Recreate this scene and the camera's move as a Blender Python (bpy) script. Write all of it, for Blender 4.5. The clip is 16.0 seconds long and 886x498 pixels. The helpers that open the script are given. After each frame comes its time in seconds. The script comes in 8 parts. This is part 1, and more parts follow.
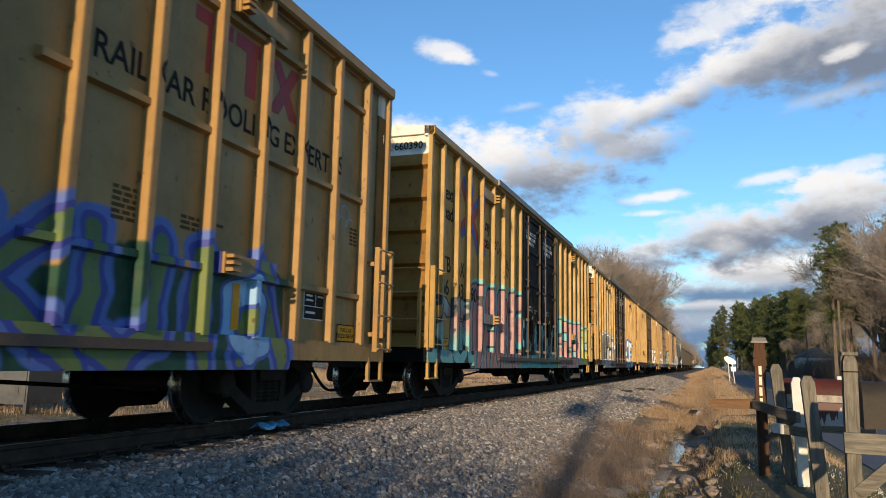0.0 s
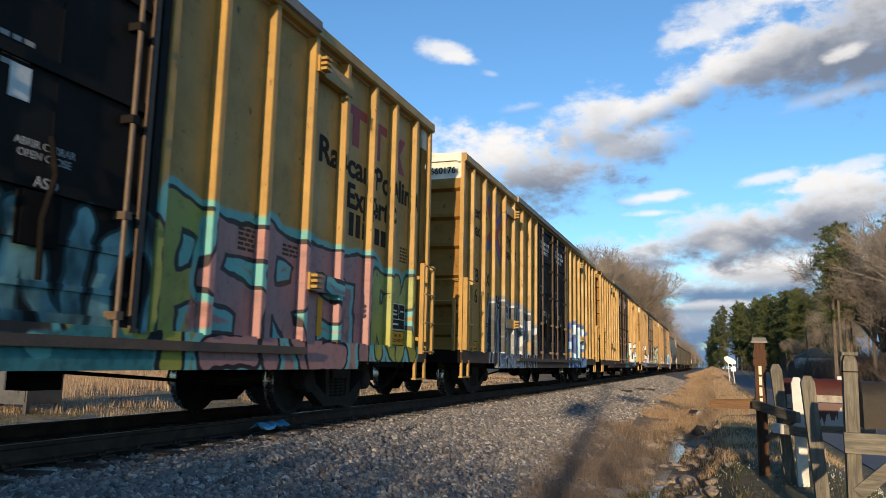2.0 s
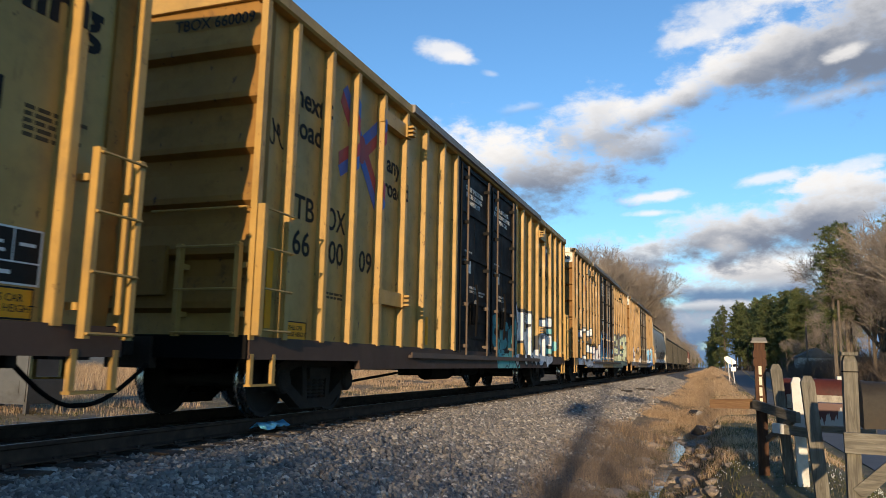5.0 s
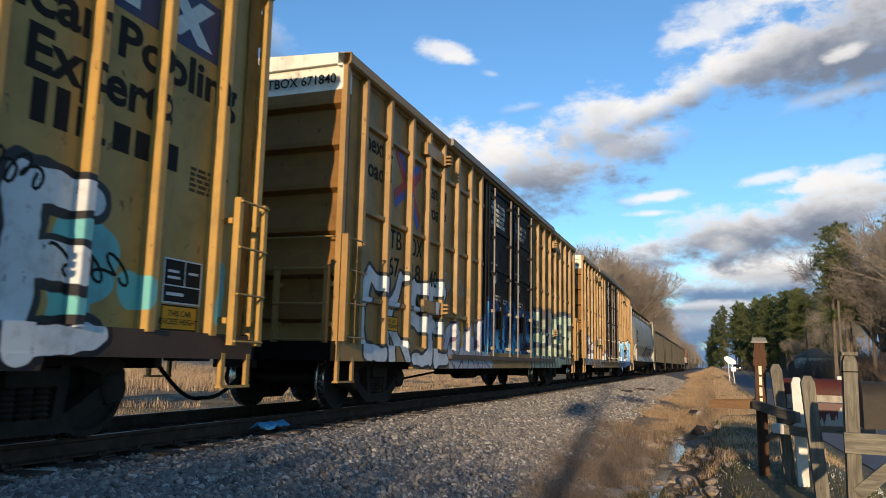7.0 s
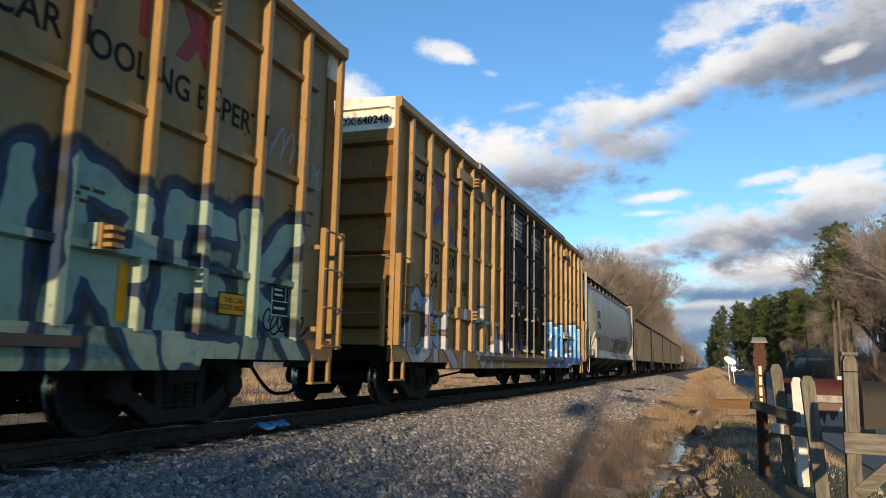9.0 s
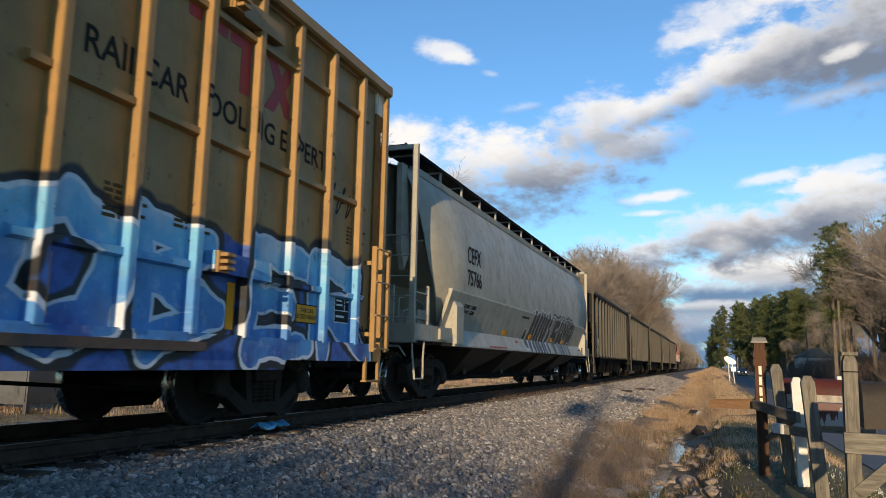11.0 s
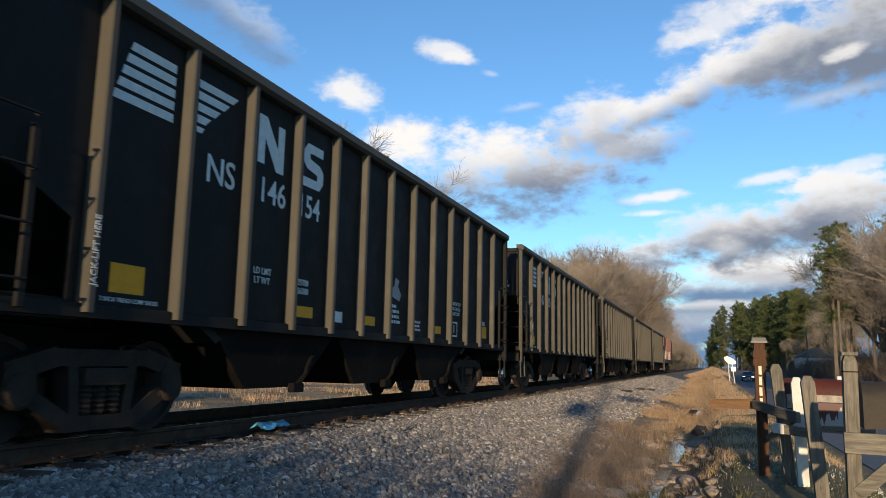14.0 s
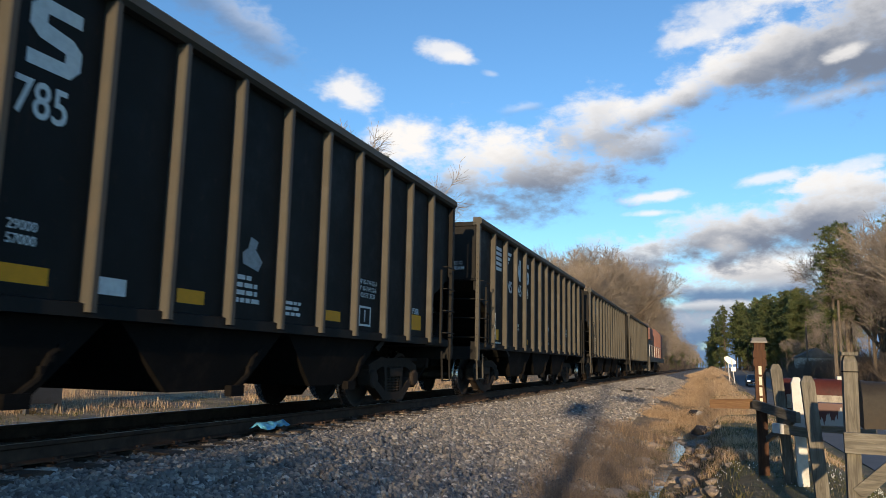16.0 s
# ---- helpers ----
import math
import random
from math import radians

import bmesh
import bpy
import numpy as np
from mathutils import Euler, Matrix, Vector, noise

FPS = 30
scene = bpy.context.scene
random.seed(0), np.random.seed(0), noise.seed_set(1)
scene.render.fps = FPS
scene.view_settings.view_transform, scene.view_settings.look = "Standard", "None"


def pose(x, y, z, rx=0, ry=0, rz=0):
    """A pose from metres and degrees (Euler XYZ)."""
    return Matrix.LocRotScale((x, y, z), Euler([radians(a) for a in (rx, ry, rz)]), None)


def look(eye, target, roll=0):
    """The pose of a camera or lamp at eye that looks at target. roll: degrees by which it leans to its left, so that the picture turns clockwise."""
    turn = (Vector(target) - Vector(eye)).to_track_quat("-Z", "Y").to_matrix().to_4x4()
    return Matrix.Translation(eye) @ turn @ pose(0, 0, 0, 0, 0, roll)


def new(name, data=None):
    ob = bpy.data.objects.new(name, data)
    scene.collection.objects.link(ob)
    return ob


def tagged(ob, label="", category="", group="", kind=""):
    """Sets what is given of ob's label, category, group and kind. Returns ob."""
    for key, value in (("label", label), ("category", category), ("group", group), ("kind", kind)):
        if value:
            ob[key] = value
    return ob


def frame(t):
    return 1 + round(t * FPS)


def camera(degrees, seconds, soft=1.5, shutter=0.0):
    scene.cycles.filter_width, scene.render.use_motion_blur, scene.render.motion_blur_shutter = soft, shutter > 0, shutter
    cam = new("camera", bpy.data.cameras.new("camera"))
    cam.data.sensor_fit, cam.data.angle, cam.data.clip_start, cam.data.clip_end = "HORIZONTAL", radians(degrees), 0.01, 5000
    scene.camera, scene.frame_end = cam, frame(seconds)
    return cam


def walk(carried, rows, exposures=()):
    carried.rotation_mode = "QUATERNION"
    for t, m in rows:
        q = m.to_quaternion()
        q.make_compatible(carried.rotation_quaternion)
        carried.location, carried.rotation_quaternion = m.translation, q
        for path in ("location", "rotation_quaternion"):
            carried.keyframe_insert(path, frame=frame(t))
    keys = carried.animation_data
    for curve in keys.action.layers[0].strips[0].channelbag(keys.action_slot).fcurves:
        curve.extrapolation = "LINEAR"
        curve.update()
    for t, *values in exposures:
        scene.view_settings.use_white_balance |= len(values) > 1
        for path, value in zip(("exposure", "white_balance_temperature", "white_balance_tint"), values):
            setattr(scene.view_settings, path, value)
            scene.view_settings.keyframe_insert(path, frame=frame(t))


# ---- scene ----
# World: y runs along the track, x to the road side, z = 0 at the top of the rails.
from math import sin, cos, tan, pi, atan2, sqrt

# ---------------------------------------------------------------- camera
cam = camera(61.4, 16.0, soft=0.6, shutter=0.1)
EYE = Vector((6.292, 0.0, 0.762))
AIM = EYE + Vector((-0.33393, 0.93076, 0.14891)) * 10
walk(cam, [(0.0, look(EYE, AIM, 1.187)), (16.0, look(EYE, AIM, 1.187))])


def travel(t):
    """How far the train stands along y at t seconds."""
    t = t - 8.0
    return -(9.4407 * t + 0.05884 * t * t / 2 + 0.015475 * t ** 3 / 6)


# ---------------------------------------------------------------- light
SUN_AZ, SUN_EL = 6.0, 8.5       # degrees; the sun stands low behind the camera, a little to the road side
world = bpy.data.worlds.new("sky")
scene.world = world
world.use_nodes = True
wn, wl = world.node_tree.nodes, world.node_tree.links
wn.clear()


def wmath(op, a, b=None, c=None, clamp=False):
    t = wn.new("ShaderNodeMath")
    t.operation, t.use_clamp = op, clamp
    for i, val in enumerate((a, b, c)):
        if val is None:
            continue
        if hasattr(val, "links"):
            wl.new(val, t.inputs[i])
        else:
            t.inputs[i].default_value = val
    return t.outputs[0]


def wmix(fac, a, b, mode="MIX"):
    t = wn.new("ShaderNodeMix")
    t.data_type, t.blend_type = "RGBA", mode
    for i, val in ((0, fac), (6, a), (7, b)):
        if hasattr(val, "links"):
            wl.new(val, t.inputs[i])
        else:
            t.inputs[i].default_value = (*val, 1) if isinstance(val, tuple) else val
    return t.outputs[2]


def wstep(val, lo, hi):
    t = wn.new("ShaderNodeMapRange")
    t.interpolation_type = "SMOOTHSTEP"
    wl.new(val, t.inputs[0])
    t.inputs[1].default_value, t.inputs[2].default_value = lo, hi
    return t.outputs[0]


def wnoise(vec, scale, detail, rough):
    t = wn.new("ShaderNodeTexNoise")
    wl.new(vec, t.inputs["Vector"])
    t.inputs["Scale"].default_value, t.inputs["Detail"].default_value, t.inputs["Roughness"].default_value = scale, detail, rough
    return t.outputs[0]


sky = wn.new("ShaderNodeTexSky")
sky.sky_type = "NISHITA"
sky.sun_disc = False
sky.sun_elevation = radians(SUN_EL)
sky.sun_rotation = radians(180 - SUN_AZ)
sky.air_density, sky.dust_density, sky.ozone_density = 1.0, 0.1, 3.0
way = wn.new("ShaderNodeTexCoord").outputs["Generated"]
sep = wn.new("ShaderNodeSeparateXYZ")
wl.new(way, sep.inputs[0])
az = wmath("MULTIPLY", wmath("ARCTAN2", sep.outputs[0], sep.outputs[1]), 57.296)
el = wmath("MULTIPLY", wmath("ARCSINE", sep.outputs[2]), 57.296)
skyc = wmix(1.0, sky.outputs[0], (1.0, 1.22, 1.38), "MULTIPLY")
puff = wn.new("ShaderNodeMapping")
wl.new(way, puff.inputs[0])
puff.inputs["Scale"].default_value = (1.0, 1.0, 1.9)
n_big, n_fine = wnoise(puff.outputs[0], 11.0, 7.0, 0.58), wnoise(puff.outputs[0], 34.0, 6.0, 0.6)
ragged = wmath("ADD", wmath("MULTIPLY", wmath("SUBTRACT", n_big, 0.5), 2.5), wmath("MULTIPLY", wmath("SUBTRACT", n_fine, 0.5), 1.5))
CLOUD_LIT, CLOUD_DIM, CLOUD_FAR = (5.6, 5.4, 5.2), (1.15, 1.38, 1.85), (0.95, 1.55, 2.5)
# azimuth and elevation of the middle, half width, half height, tilt (degrees), thickness, how grey its base is
CLOUDS = (
    (2, 1.5, 60, 5, 0, 1, 2.2),
    (-19.9, 23.4, 1.9, 0.6, -12, 0.8, 0.1),
    (-18.6, 22.9, 1.2, 0.34, -8, 0.55, 0.1),
    (-16.1, 21.8, 0.7, 0.28, -10, 0.35, 0.1),
    (-13.8, 19.3, 1.7, 0.45, 8, 0.35, 0.2),
    (-4.6, 15.9, 3.4, 1.8, 12, 0.8, 0.85),
    (-8.4, 17.2, 3.58, 2.41, 8, 0.95, 0.72),
    (-15.3, 15.5, 4.03, 2.27, 2, 1, 0.3),
    (-10.9, 14, 6.5, 2.7, 5, 1, 1.22),
    (-3.7, 18.8, 3.14, 1.21, 20, 0.95, 0.32),
    (-0.9, 19.9, 2.46, 1.56, 23, 0.95, 0.4),
    (1.7, 21, 2.24, 1.85, 25, 0.95, 0.4),
    (1.6, 24.6, 4.4, 1.5, 14, 0.7, 0.1),
    (-1.4, 23.5, 2.2, 0.7, 10, 0.5, 0.1),
    (6.2, 25.6, 4.2, 1.3, 12, 0.75, 0.1),
    (4.7, 21.8, 4.26, 2.27, 26, 1, 0.7),
    (8.6, 21.4, 4.93, 3.27, 18, 1, 1.15),
    (12.6, 22.2, 4.7, 4.83, 15, 1, 1.18),
    (9.8, 21.2, 1.4, 0.45, 14, 0.75, 0.1),
    (8.6, 18.3, 4.6, 0.7, 8, 0.3, 0.4),
    (-3.5, 12.4, 2.7, 0.42, 4, 0.85, 0.1),
    (-3.8, 11.2, 2, 0.27, 2, 0.8, 0.1),
    (4.3, 13.3, 2, 0.4, 9, 0.75, 0.1),
    (8.7, 12.6, 4.2, 0.36, 4, 0.8, 0.1),
    (9.8, 13.6, 2.6, 0.5, 12, 0.6, 0.1),
    (-4.2, 8.2, 3.14, 1.7, 12, 0.9, 0.4),
    (3.6, 6.9, 7.17, 1.42, 3, 1, 0.15),
    (2.2, 9.5, 9.41, 2.13, 8, 1, 0.88),
    (9.4, 10.7, 5.15, 2.27, 6, 1, 0.85),
    (1.3, 7.9, 1.46, 1.14, 0, 0.9, 1.2),
    (-0.4, 5.3, 13, 0.9, 1, 0.9, 1.3),
    (0.4, 4.3, 8, 0.4, 1, 0.6, 0.3),
    (-0.3, 2.2, 13, 1.6, 1, 0.85, 1.5),
    (-27.37, 19.97, 2.58, 1.14, -11, 0.9, 0.1),
    (-22.09, 16.22, 3.75, 2.44, 2, 1, 0.12),
    (-18.26, 14.68, 4.49, 3.07, -1, 0.95, 0.5),
    (-35.91, 24.08, 5.29, 1.61, -26, 0.55, 1.2),
)
shade_n = wmath("ADD", wmath("MULTIPLY", wmath("SUBTRACT", n_big, 0.5), 1.5), wmath("MULTIPLY", wmath("SUBTRACT", n_fine, 0.5), 0.6))
for a0, e0, hw, hh, tilt, thick, grey in CLOUDS:
    da, de = wmath("SUBTRACT", az, a0), wmath("SUBTRACT", el, e0)
    c, s = cos(radians(tilt)), sin(radians(tilt))
    u = wmath("ADD", wmath("MULTIPLY", da, c / hw), wmath("MULTIPLY", de, s / hw))
    v = wmath("ADD", wmath("MULTIPLY", de, c / hh), wmath("MULTIPLY", da, -s / hh))
    r = wmath("ADD", wmath("SQRT", wmath("ADD", wmath("MULTIPLY", u, u), wmath("MULTIPLY", v, v))), ragged)
    dens = wmath("MULTIPLY", wstep(r, 1.35, 0.25), thick)
    lit = wstep(wmath("ADD", wmath("ADD", v, shade_n), 0.55 - grey * 0.80), -0.75, 0.85)
    skyc = wmix(dens, skyc, CLOUD_LIT if grey < 0.15 else wmix(lit, CLOUD_DIM if grey < 1.25 else CLOUD_FAR, CLOUD_LIT))
bg = wn.new("ShaderNodeBackground")
bg.inputs["Strength"].default_value = 0.15
wout = wn.new("ShaderNodeOutputWorld")
wl.new(skyc, bg.inputs["Color"])
wl.new(bg.outputs[0], wout.inputs["Surface"])

sun = new("sun", bpy.data.lights.new("sun", "SUN"))
sun.data.energy, sun.data.angle, sun.data.color = 4.5, radians(0.6), (1.0, 0.76, 0.47)
sd = Vector((sin(radians(SUN_AZ)) * cos(radians(SUN_EL)), -cos(radians(SUN_AZ)) * cos(radians(SUN_EL)), sin(radians(SUN_EL))))
sun.matrix_world = look(sd * 50, (0, 0, 0))
scene.view_settings.exposure = 0.26


# ---------------------------------------------------------------- mesh and material helpers
class Mesh:
    """Collects corners and faces of one part."""

    def __init__(self):
        self.v, self.f, self.m = [], [], []

    def add(self, verts, faces, mi=0):
        o = len(self.v)
        self.v.extend(verts)
        self.f.extend([tuple(i + o for i in f) for f in faces])
        self.m.extend([mi] * len(faces))
        return self

    def box(self, x0, x1, y0, y1, z0, z1, mi=0):
        return self.add([(x0, y0, z0), (x1, y0, z0), (x1, y1, z0), (x0, y1, z0), (x0, y0, z1), (x1, y0, z1), (x1, y1, z1), (x0, y1, z1)],
                        [(0, 3, 2, 1), (4, 5, 6, 7), (0, 1, 5, 4), (1, 2, 6, 5), (2, 3, 7, 6), (3, 0, 4, 7)], mi)

    def prism(self, pts, a0, a1, axis="y", mi=0):
        """Extrudes a closed outline along an axis; for y the outline is (x, z), for x (y, z), for z (x, y)."""
        n = len(pts)
        def at(p, a):
            return {"y": (p[0], a, p[1]), "x": (a, p[0], p[1]), "z": (p[0], p[1], a)}[axis]
        vs = [at(p, a0) for p in pts] + [at(p, a1) for p in pts]
        fs = [(i, (i + 1) % n, n + (i + 1) % n, n + i) for i in range(n)] + [tuple(range(n - 1, -1, -1)), tuple(range(n, 2 * n))]
        return self.add(vs, fs, mi)

    def tube(self, p, q, r0, r1=None, n=8, mi=0, caps=True):
        p, q = Vector(p), Vector(q)
        r1 = r0 if r1 is None else r1
        w = (q - p).normalized()
        a = w.orthogonal().normalized()
        b = w.cross(a)
        vs = [tuple(c + (a * cos(2 * pi * i / n) + b * sin(2 * pi * i / n)) * r) for c, r in ((p, r0), (q, r1)) for i in range(n)]
        fs = [(i, (i + 1) % n, n + (i + 1) % n, n + i) for i in range(n)]
        if caps:
            fs += [tuple(range(n - 1, -1, -1)), tuple(range(n, 2 * n))]
        return self.add(vs, fs, mi)

    def path(self, pts, r, n=6, mi=0):
        """One tube swept along points, with mitred bends."""
        pts = [Vector(q) for q in pts]
        vs, up = [], None
        for i, q in enumerate(pts):
            t = (pts[min(i + 1, len(pts) - 1)] - pts[max(i - 1, 0)]).normalized()
            a = t.orthogonal().normalized() if up is None else (up - t * up.dot(t)).normalized()
            up = a
            b = t.cross(a)
            vs += [tuple(q + (a * cos(2 * pi * k / n) + b * sin(2 * pi * k / n)) * r) for k in range(n)]
        m = len(pts)
        fs = [(i * n + k, i * n + (k + 1) % n, (i + 1) * n + (k + 1) % n, (i + 1) * n + k) for i in range(m - 1) for k in range(n)]
        return self.add(vs, fs + [tuple(range(n - 1, -1, -1)), tuple(range((m - 1) * n, m * n))], mi)

    def lathe_x(self, outline, c, n=28, mi=0):
        """Turns an outline (x, radius) round an axis along x through c."""
        k = len(outline)
        vs = [(c[0] + x, c[1] + r * cos(2 * pi * j / n), c[2] + r * sin(2 * pi * j / n)) for j in range(n) for x, r in outline]
        fs = [(j * k + i, j * k + i + 1, ((j + 1) % n) * k + i + 1, ((j + 1) % n) * k + i) for j in range(n) for i in range(k - 1)]
        return self.add(vs, fs, mi)

    def data(self, name, mats, smooth=False):
        me = bpy.data.meshes.new(name)
        me.from_pydata(self.v, [], self.f)
        for m in (mats if isinstance(mats, (list, tuple)) else [mats]):
            me.materials.append(m)
        me.polygons.foreach_set("material_index", self.m)
        if smooth:
            me.polygons.foreach_set("use_smooth", [True] * len(self.f))
            me.set_sharp_from_angle(angle=radians(40))
        me.update()
        return me


def part(name, mesh, mats, parent=None, label="", smooth=False, kind=""):
    """Links a Mesh as ONE object under a thing or part (or on its own)."""
    ob = new(name, mesh.data(name, mats, smooth) if isinstance(mesh, Mesh) else mesh)
    ob.parent = parent
    return tagged(ob, label, kind=kind)


def thing(name, m, label, category, group="", kind=""):
    ob = new(name)
    ob.matrix_world = m
    return tagged(ob, label, category, group, kind)


def text(name, words, size, m, mat, parent, depth=0.002, align="CENTER", spacing=1.0, label="", width=None, bold=0.010):
    """Flat lettering at the pose m (it faces m's z)."""
    cu = bpy.data.curves.new(name, "FONT")
    cu.body, cu.size, cu.extrude, cu.align_x, cu.align_y, cu.space_character, cu.resolution_u = words, size, depth, align, "CENTER", spacing, 3
    cu.offset = size * bold
    tmp = bpy.data.objects.new(name, cu)
    me = bpy.data.meshes.new_from_object(tmp)
    bpy.data.objects.remove(tmp)
    bpy.data.curves.remove(cu)
    if width:
        xs = [v.co.x for v in me.vertices]
        me.transform(Matrix.Diagonal((width / (max(xs) - min(xs)), 1, 1, 1)))
    me.transform(m)
    me.materials.clear()
    me.materials.append(mat)
    ob = new(name, me)
    ob.parent = parent
    return tagged(ob, label)


def over_posts(ob, posts, x):
    """The pieces of a word that are painted on the posts' outer faces, as a part of their own."""
    whole = bmesh.new()
    for y in posts:
        bm = bmesh.new()
        bm.from_mesh(ob.data)
        for at, side in ((y - 0.044, -1), (y + 0.030, 1)):
            bmesh.ops.bisect_plane(bm, geom=bm.verts[:] + bm.edges[:] + bm.faces[:], plane_co=(0, at, 0), plane_no=(0, side, 0), clear_outer=True)
        if bm.faces:
            me = bpy.data.meshes.new("slice")
            bm.to_mesh(me)
            whole.from_mesh(me)
            bpy.data.meshes.remove(me)
        bm.free()
    if whole.faces:
        for v in whole.verts:
            v.co.x += x
        me = bpy.data.meshes.new(ob.name)
        whole.to_mesh(me)
        me.materials.append(ob.data.materials[0])
        cut = new(ob.name.split(".")[0], me)
        cut.parent = ob
        tagged(cut, kind="stuff")
    whole.free()


class Nodes:
    """Short hand for node materials."""

    def __init__(self, name):
        self.mat = bpy.data.materials.new(name)
        self.mat.use_nodes = True
        self.n, self.l = self.mat.node_tree.nodes, self.mat.node_tree.links
        self.b = self.n["Principled BSDF"]
        tc = self.n.new("ShaderNodeTexCoord")
        self.obj = tc.outputs["Object"]
        self.gen = tc.outputs["Generated"]

    def put(self, node, key, val):
        if val is None:
            return
        if hasattr(val, "links"):
            self.l.new(val, node.inputs[key])
        else:
            node.inputs[key].default_value = val

    def noise(self, scale, detail=4.0, rough=0.6, vec=None, dist=0.0):
        t = self.n.new("ShaderNodeTexNoise")
        self.put(t, "Vector", vec if vec is not None else self.obj)
        self.put(t, "Scale", scale), self.put(t, "Detail", detail), self.put(t, "Roughness", rough), self.put(t, "Distortion", dist)
        return t

    def scaled(self, sx, sy, sz, vec=None, loc=(0, 0, 0)):
        t = self.n.new("ShaderNodeMapping")
        self.put(t, "Vector", vec if vec is not None else self.obj)
        t.inputs["Scale"].default_value, t.inputs["Location"].default_value = (sx, sy, sz), loc
        return t.outputs[0]

    def ramp(self, fac, stops, mode="LINEAR"):
        t = self.n.new("ShaderNodeValToRGB")
        t.color_ramp.interpolation = mode
        e = t.color_ramp.elements
        while len(e) < len(stops):
            e.new(0.5)
        for k, (p, c) in zip(e, stops):
            k.position = p
            k.color = (c, c, c, 1) if isinstance(c, (int, float)) else (*c, 1)
        self.put(t, "Fac", fac)
        return t.outputs["Color"]

    def mix(self, fac, a, b, mode="MIX"):
        t = self.n.new("ShaderNodeMix")
        t.data_type, t.blend_type = "RGBA", mode
        for key, val in ((0, fac), (6, a), (7, b)):
            if isinstance(val, tuple):
                val = (*val[:3], 1)
            self.put(t, key, val)
        return t.outputs[2]

    def math(self, op, a, b=None, c=None, clamp=False):
        t = self.n.new("ShaderNodeMath")
        t.operation, t.use_clamp = op, clamp
        for i, val in enumerate((a, b, c)):
            self.put(t, i, val)
        return t.outputs[0]

    def vec(self, op, a, b=None, out=0):
        t = self.n.new("ShaderNodeVectorMath")
        t.operation = op
        self.put(t, 0, a), self.put(t, 1, b)
        return t.outputs[out]

    def split(self, vec=None):
        t = self.n.new("ShaderNodeSeparateXYZ")
        self.put(t, 0, vec if vec is not None else self.obj)
        return t.outputs

    def step(self, val, lo, hi):
        t = self.n.new("ShaderNodeMapRange")
        t.interpolation_type = "SMOOTHSTEP"
        self.put(t, 0, val), self.put(t, 1, lo), self.put(t, 2, hi)
        return t.outputs[0]

    def voronoi(self, vec, scale, feature="F1", rnd=1.0):
        t = self.n.new("ShaderNodeTexVoronoi")
        t.feature = feature
        self.put(t, "Vector", vec), self.put(t, "Scale", scale), self.put(t, "Randomness", rnd)
        return t

    def bump(self, height, strength=0.3, dist=0.01):
        t = self.n.new("ShaderNodeBump")
        self.put(t, "Height", height), self.put(t, "Strength", strength), self.put(t, "Distance", dist)
        self.l.new(t.outputs[0], self.b.inputs["Normal"])

    def random(self):
        return self.n.new("ShaderNodeObjectInfo").outputs["Random"]

    def island(self):
        return self.n.new("ShaderNodeNewGeometry").outputs["Random Per Island"]

    def done(self, color=None, rough=0.6, metal=0.0, spec=None):
        if isinstance(color, tuple):
            color = (*color[:3], 1)
        self.put(self.b, "Base Color", color), self.put(self.b, "Roughness", rough), self.put(self.b, "Metallic", metal)
        self.put(self.b, "Specular IOR Level", spec)
        return self.mat


def plain(name, c, rough=0.6, metal=0.0, var=0.25, scale=6.0, bump=0.15, dirt=None, spec=None):
    """Paint, metal or wood with grain at two scales and some dirt."""
    k = Nodes(name)
    n1, n2 = k.noise(scale, 6), k.noise(scale * 9, 3)
    f = k.math("MULTIPLY_ADD", n2.outputs[0], 0.35, k.math("MULTIPLY", n1.outputs[0], 0.65))
    lo = tuple(x * (1 - var) for x in c)
    hi = tuple(min(1, x * (1 + var)) for x in c)
    col = k.ramp(f, [(0.3, lo), (0.7, hi)])
    if dirt:
        n3 = k.noise(scale * 0.35, 5, 0.7)
        col = k.mix(k.step(n3.outputs[0], 0.5, 0.72), col, dirt)
    k.bump(f, bump, 0.01)
    return k.done(col, k.ramp(n1.outputs[0], [(0.3, max(0, rough - 0.1)), (0.7, min(1, rough + 0.1))]), metal, spec)


INKY = (0.02, 0.022, 0.025)


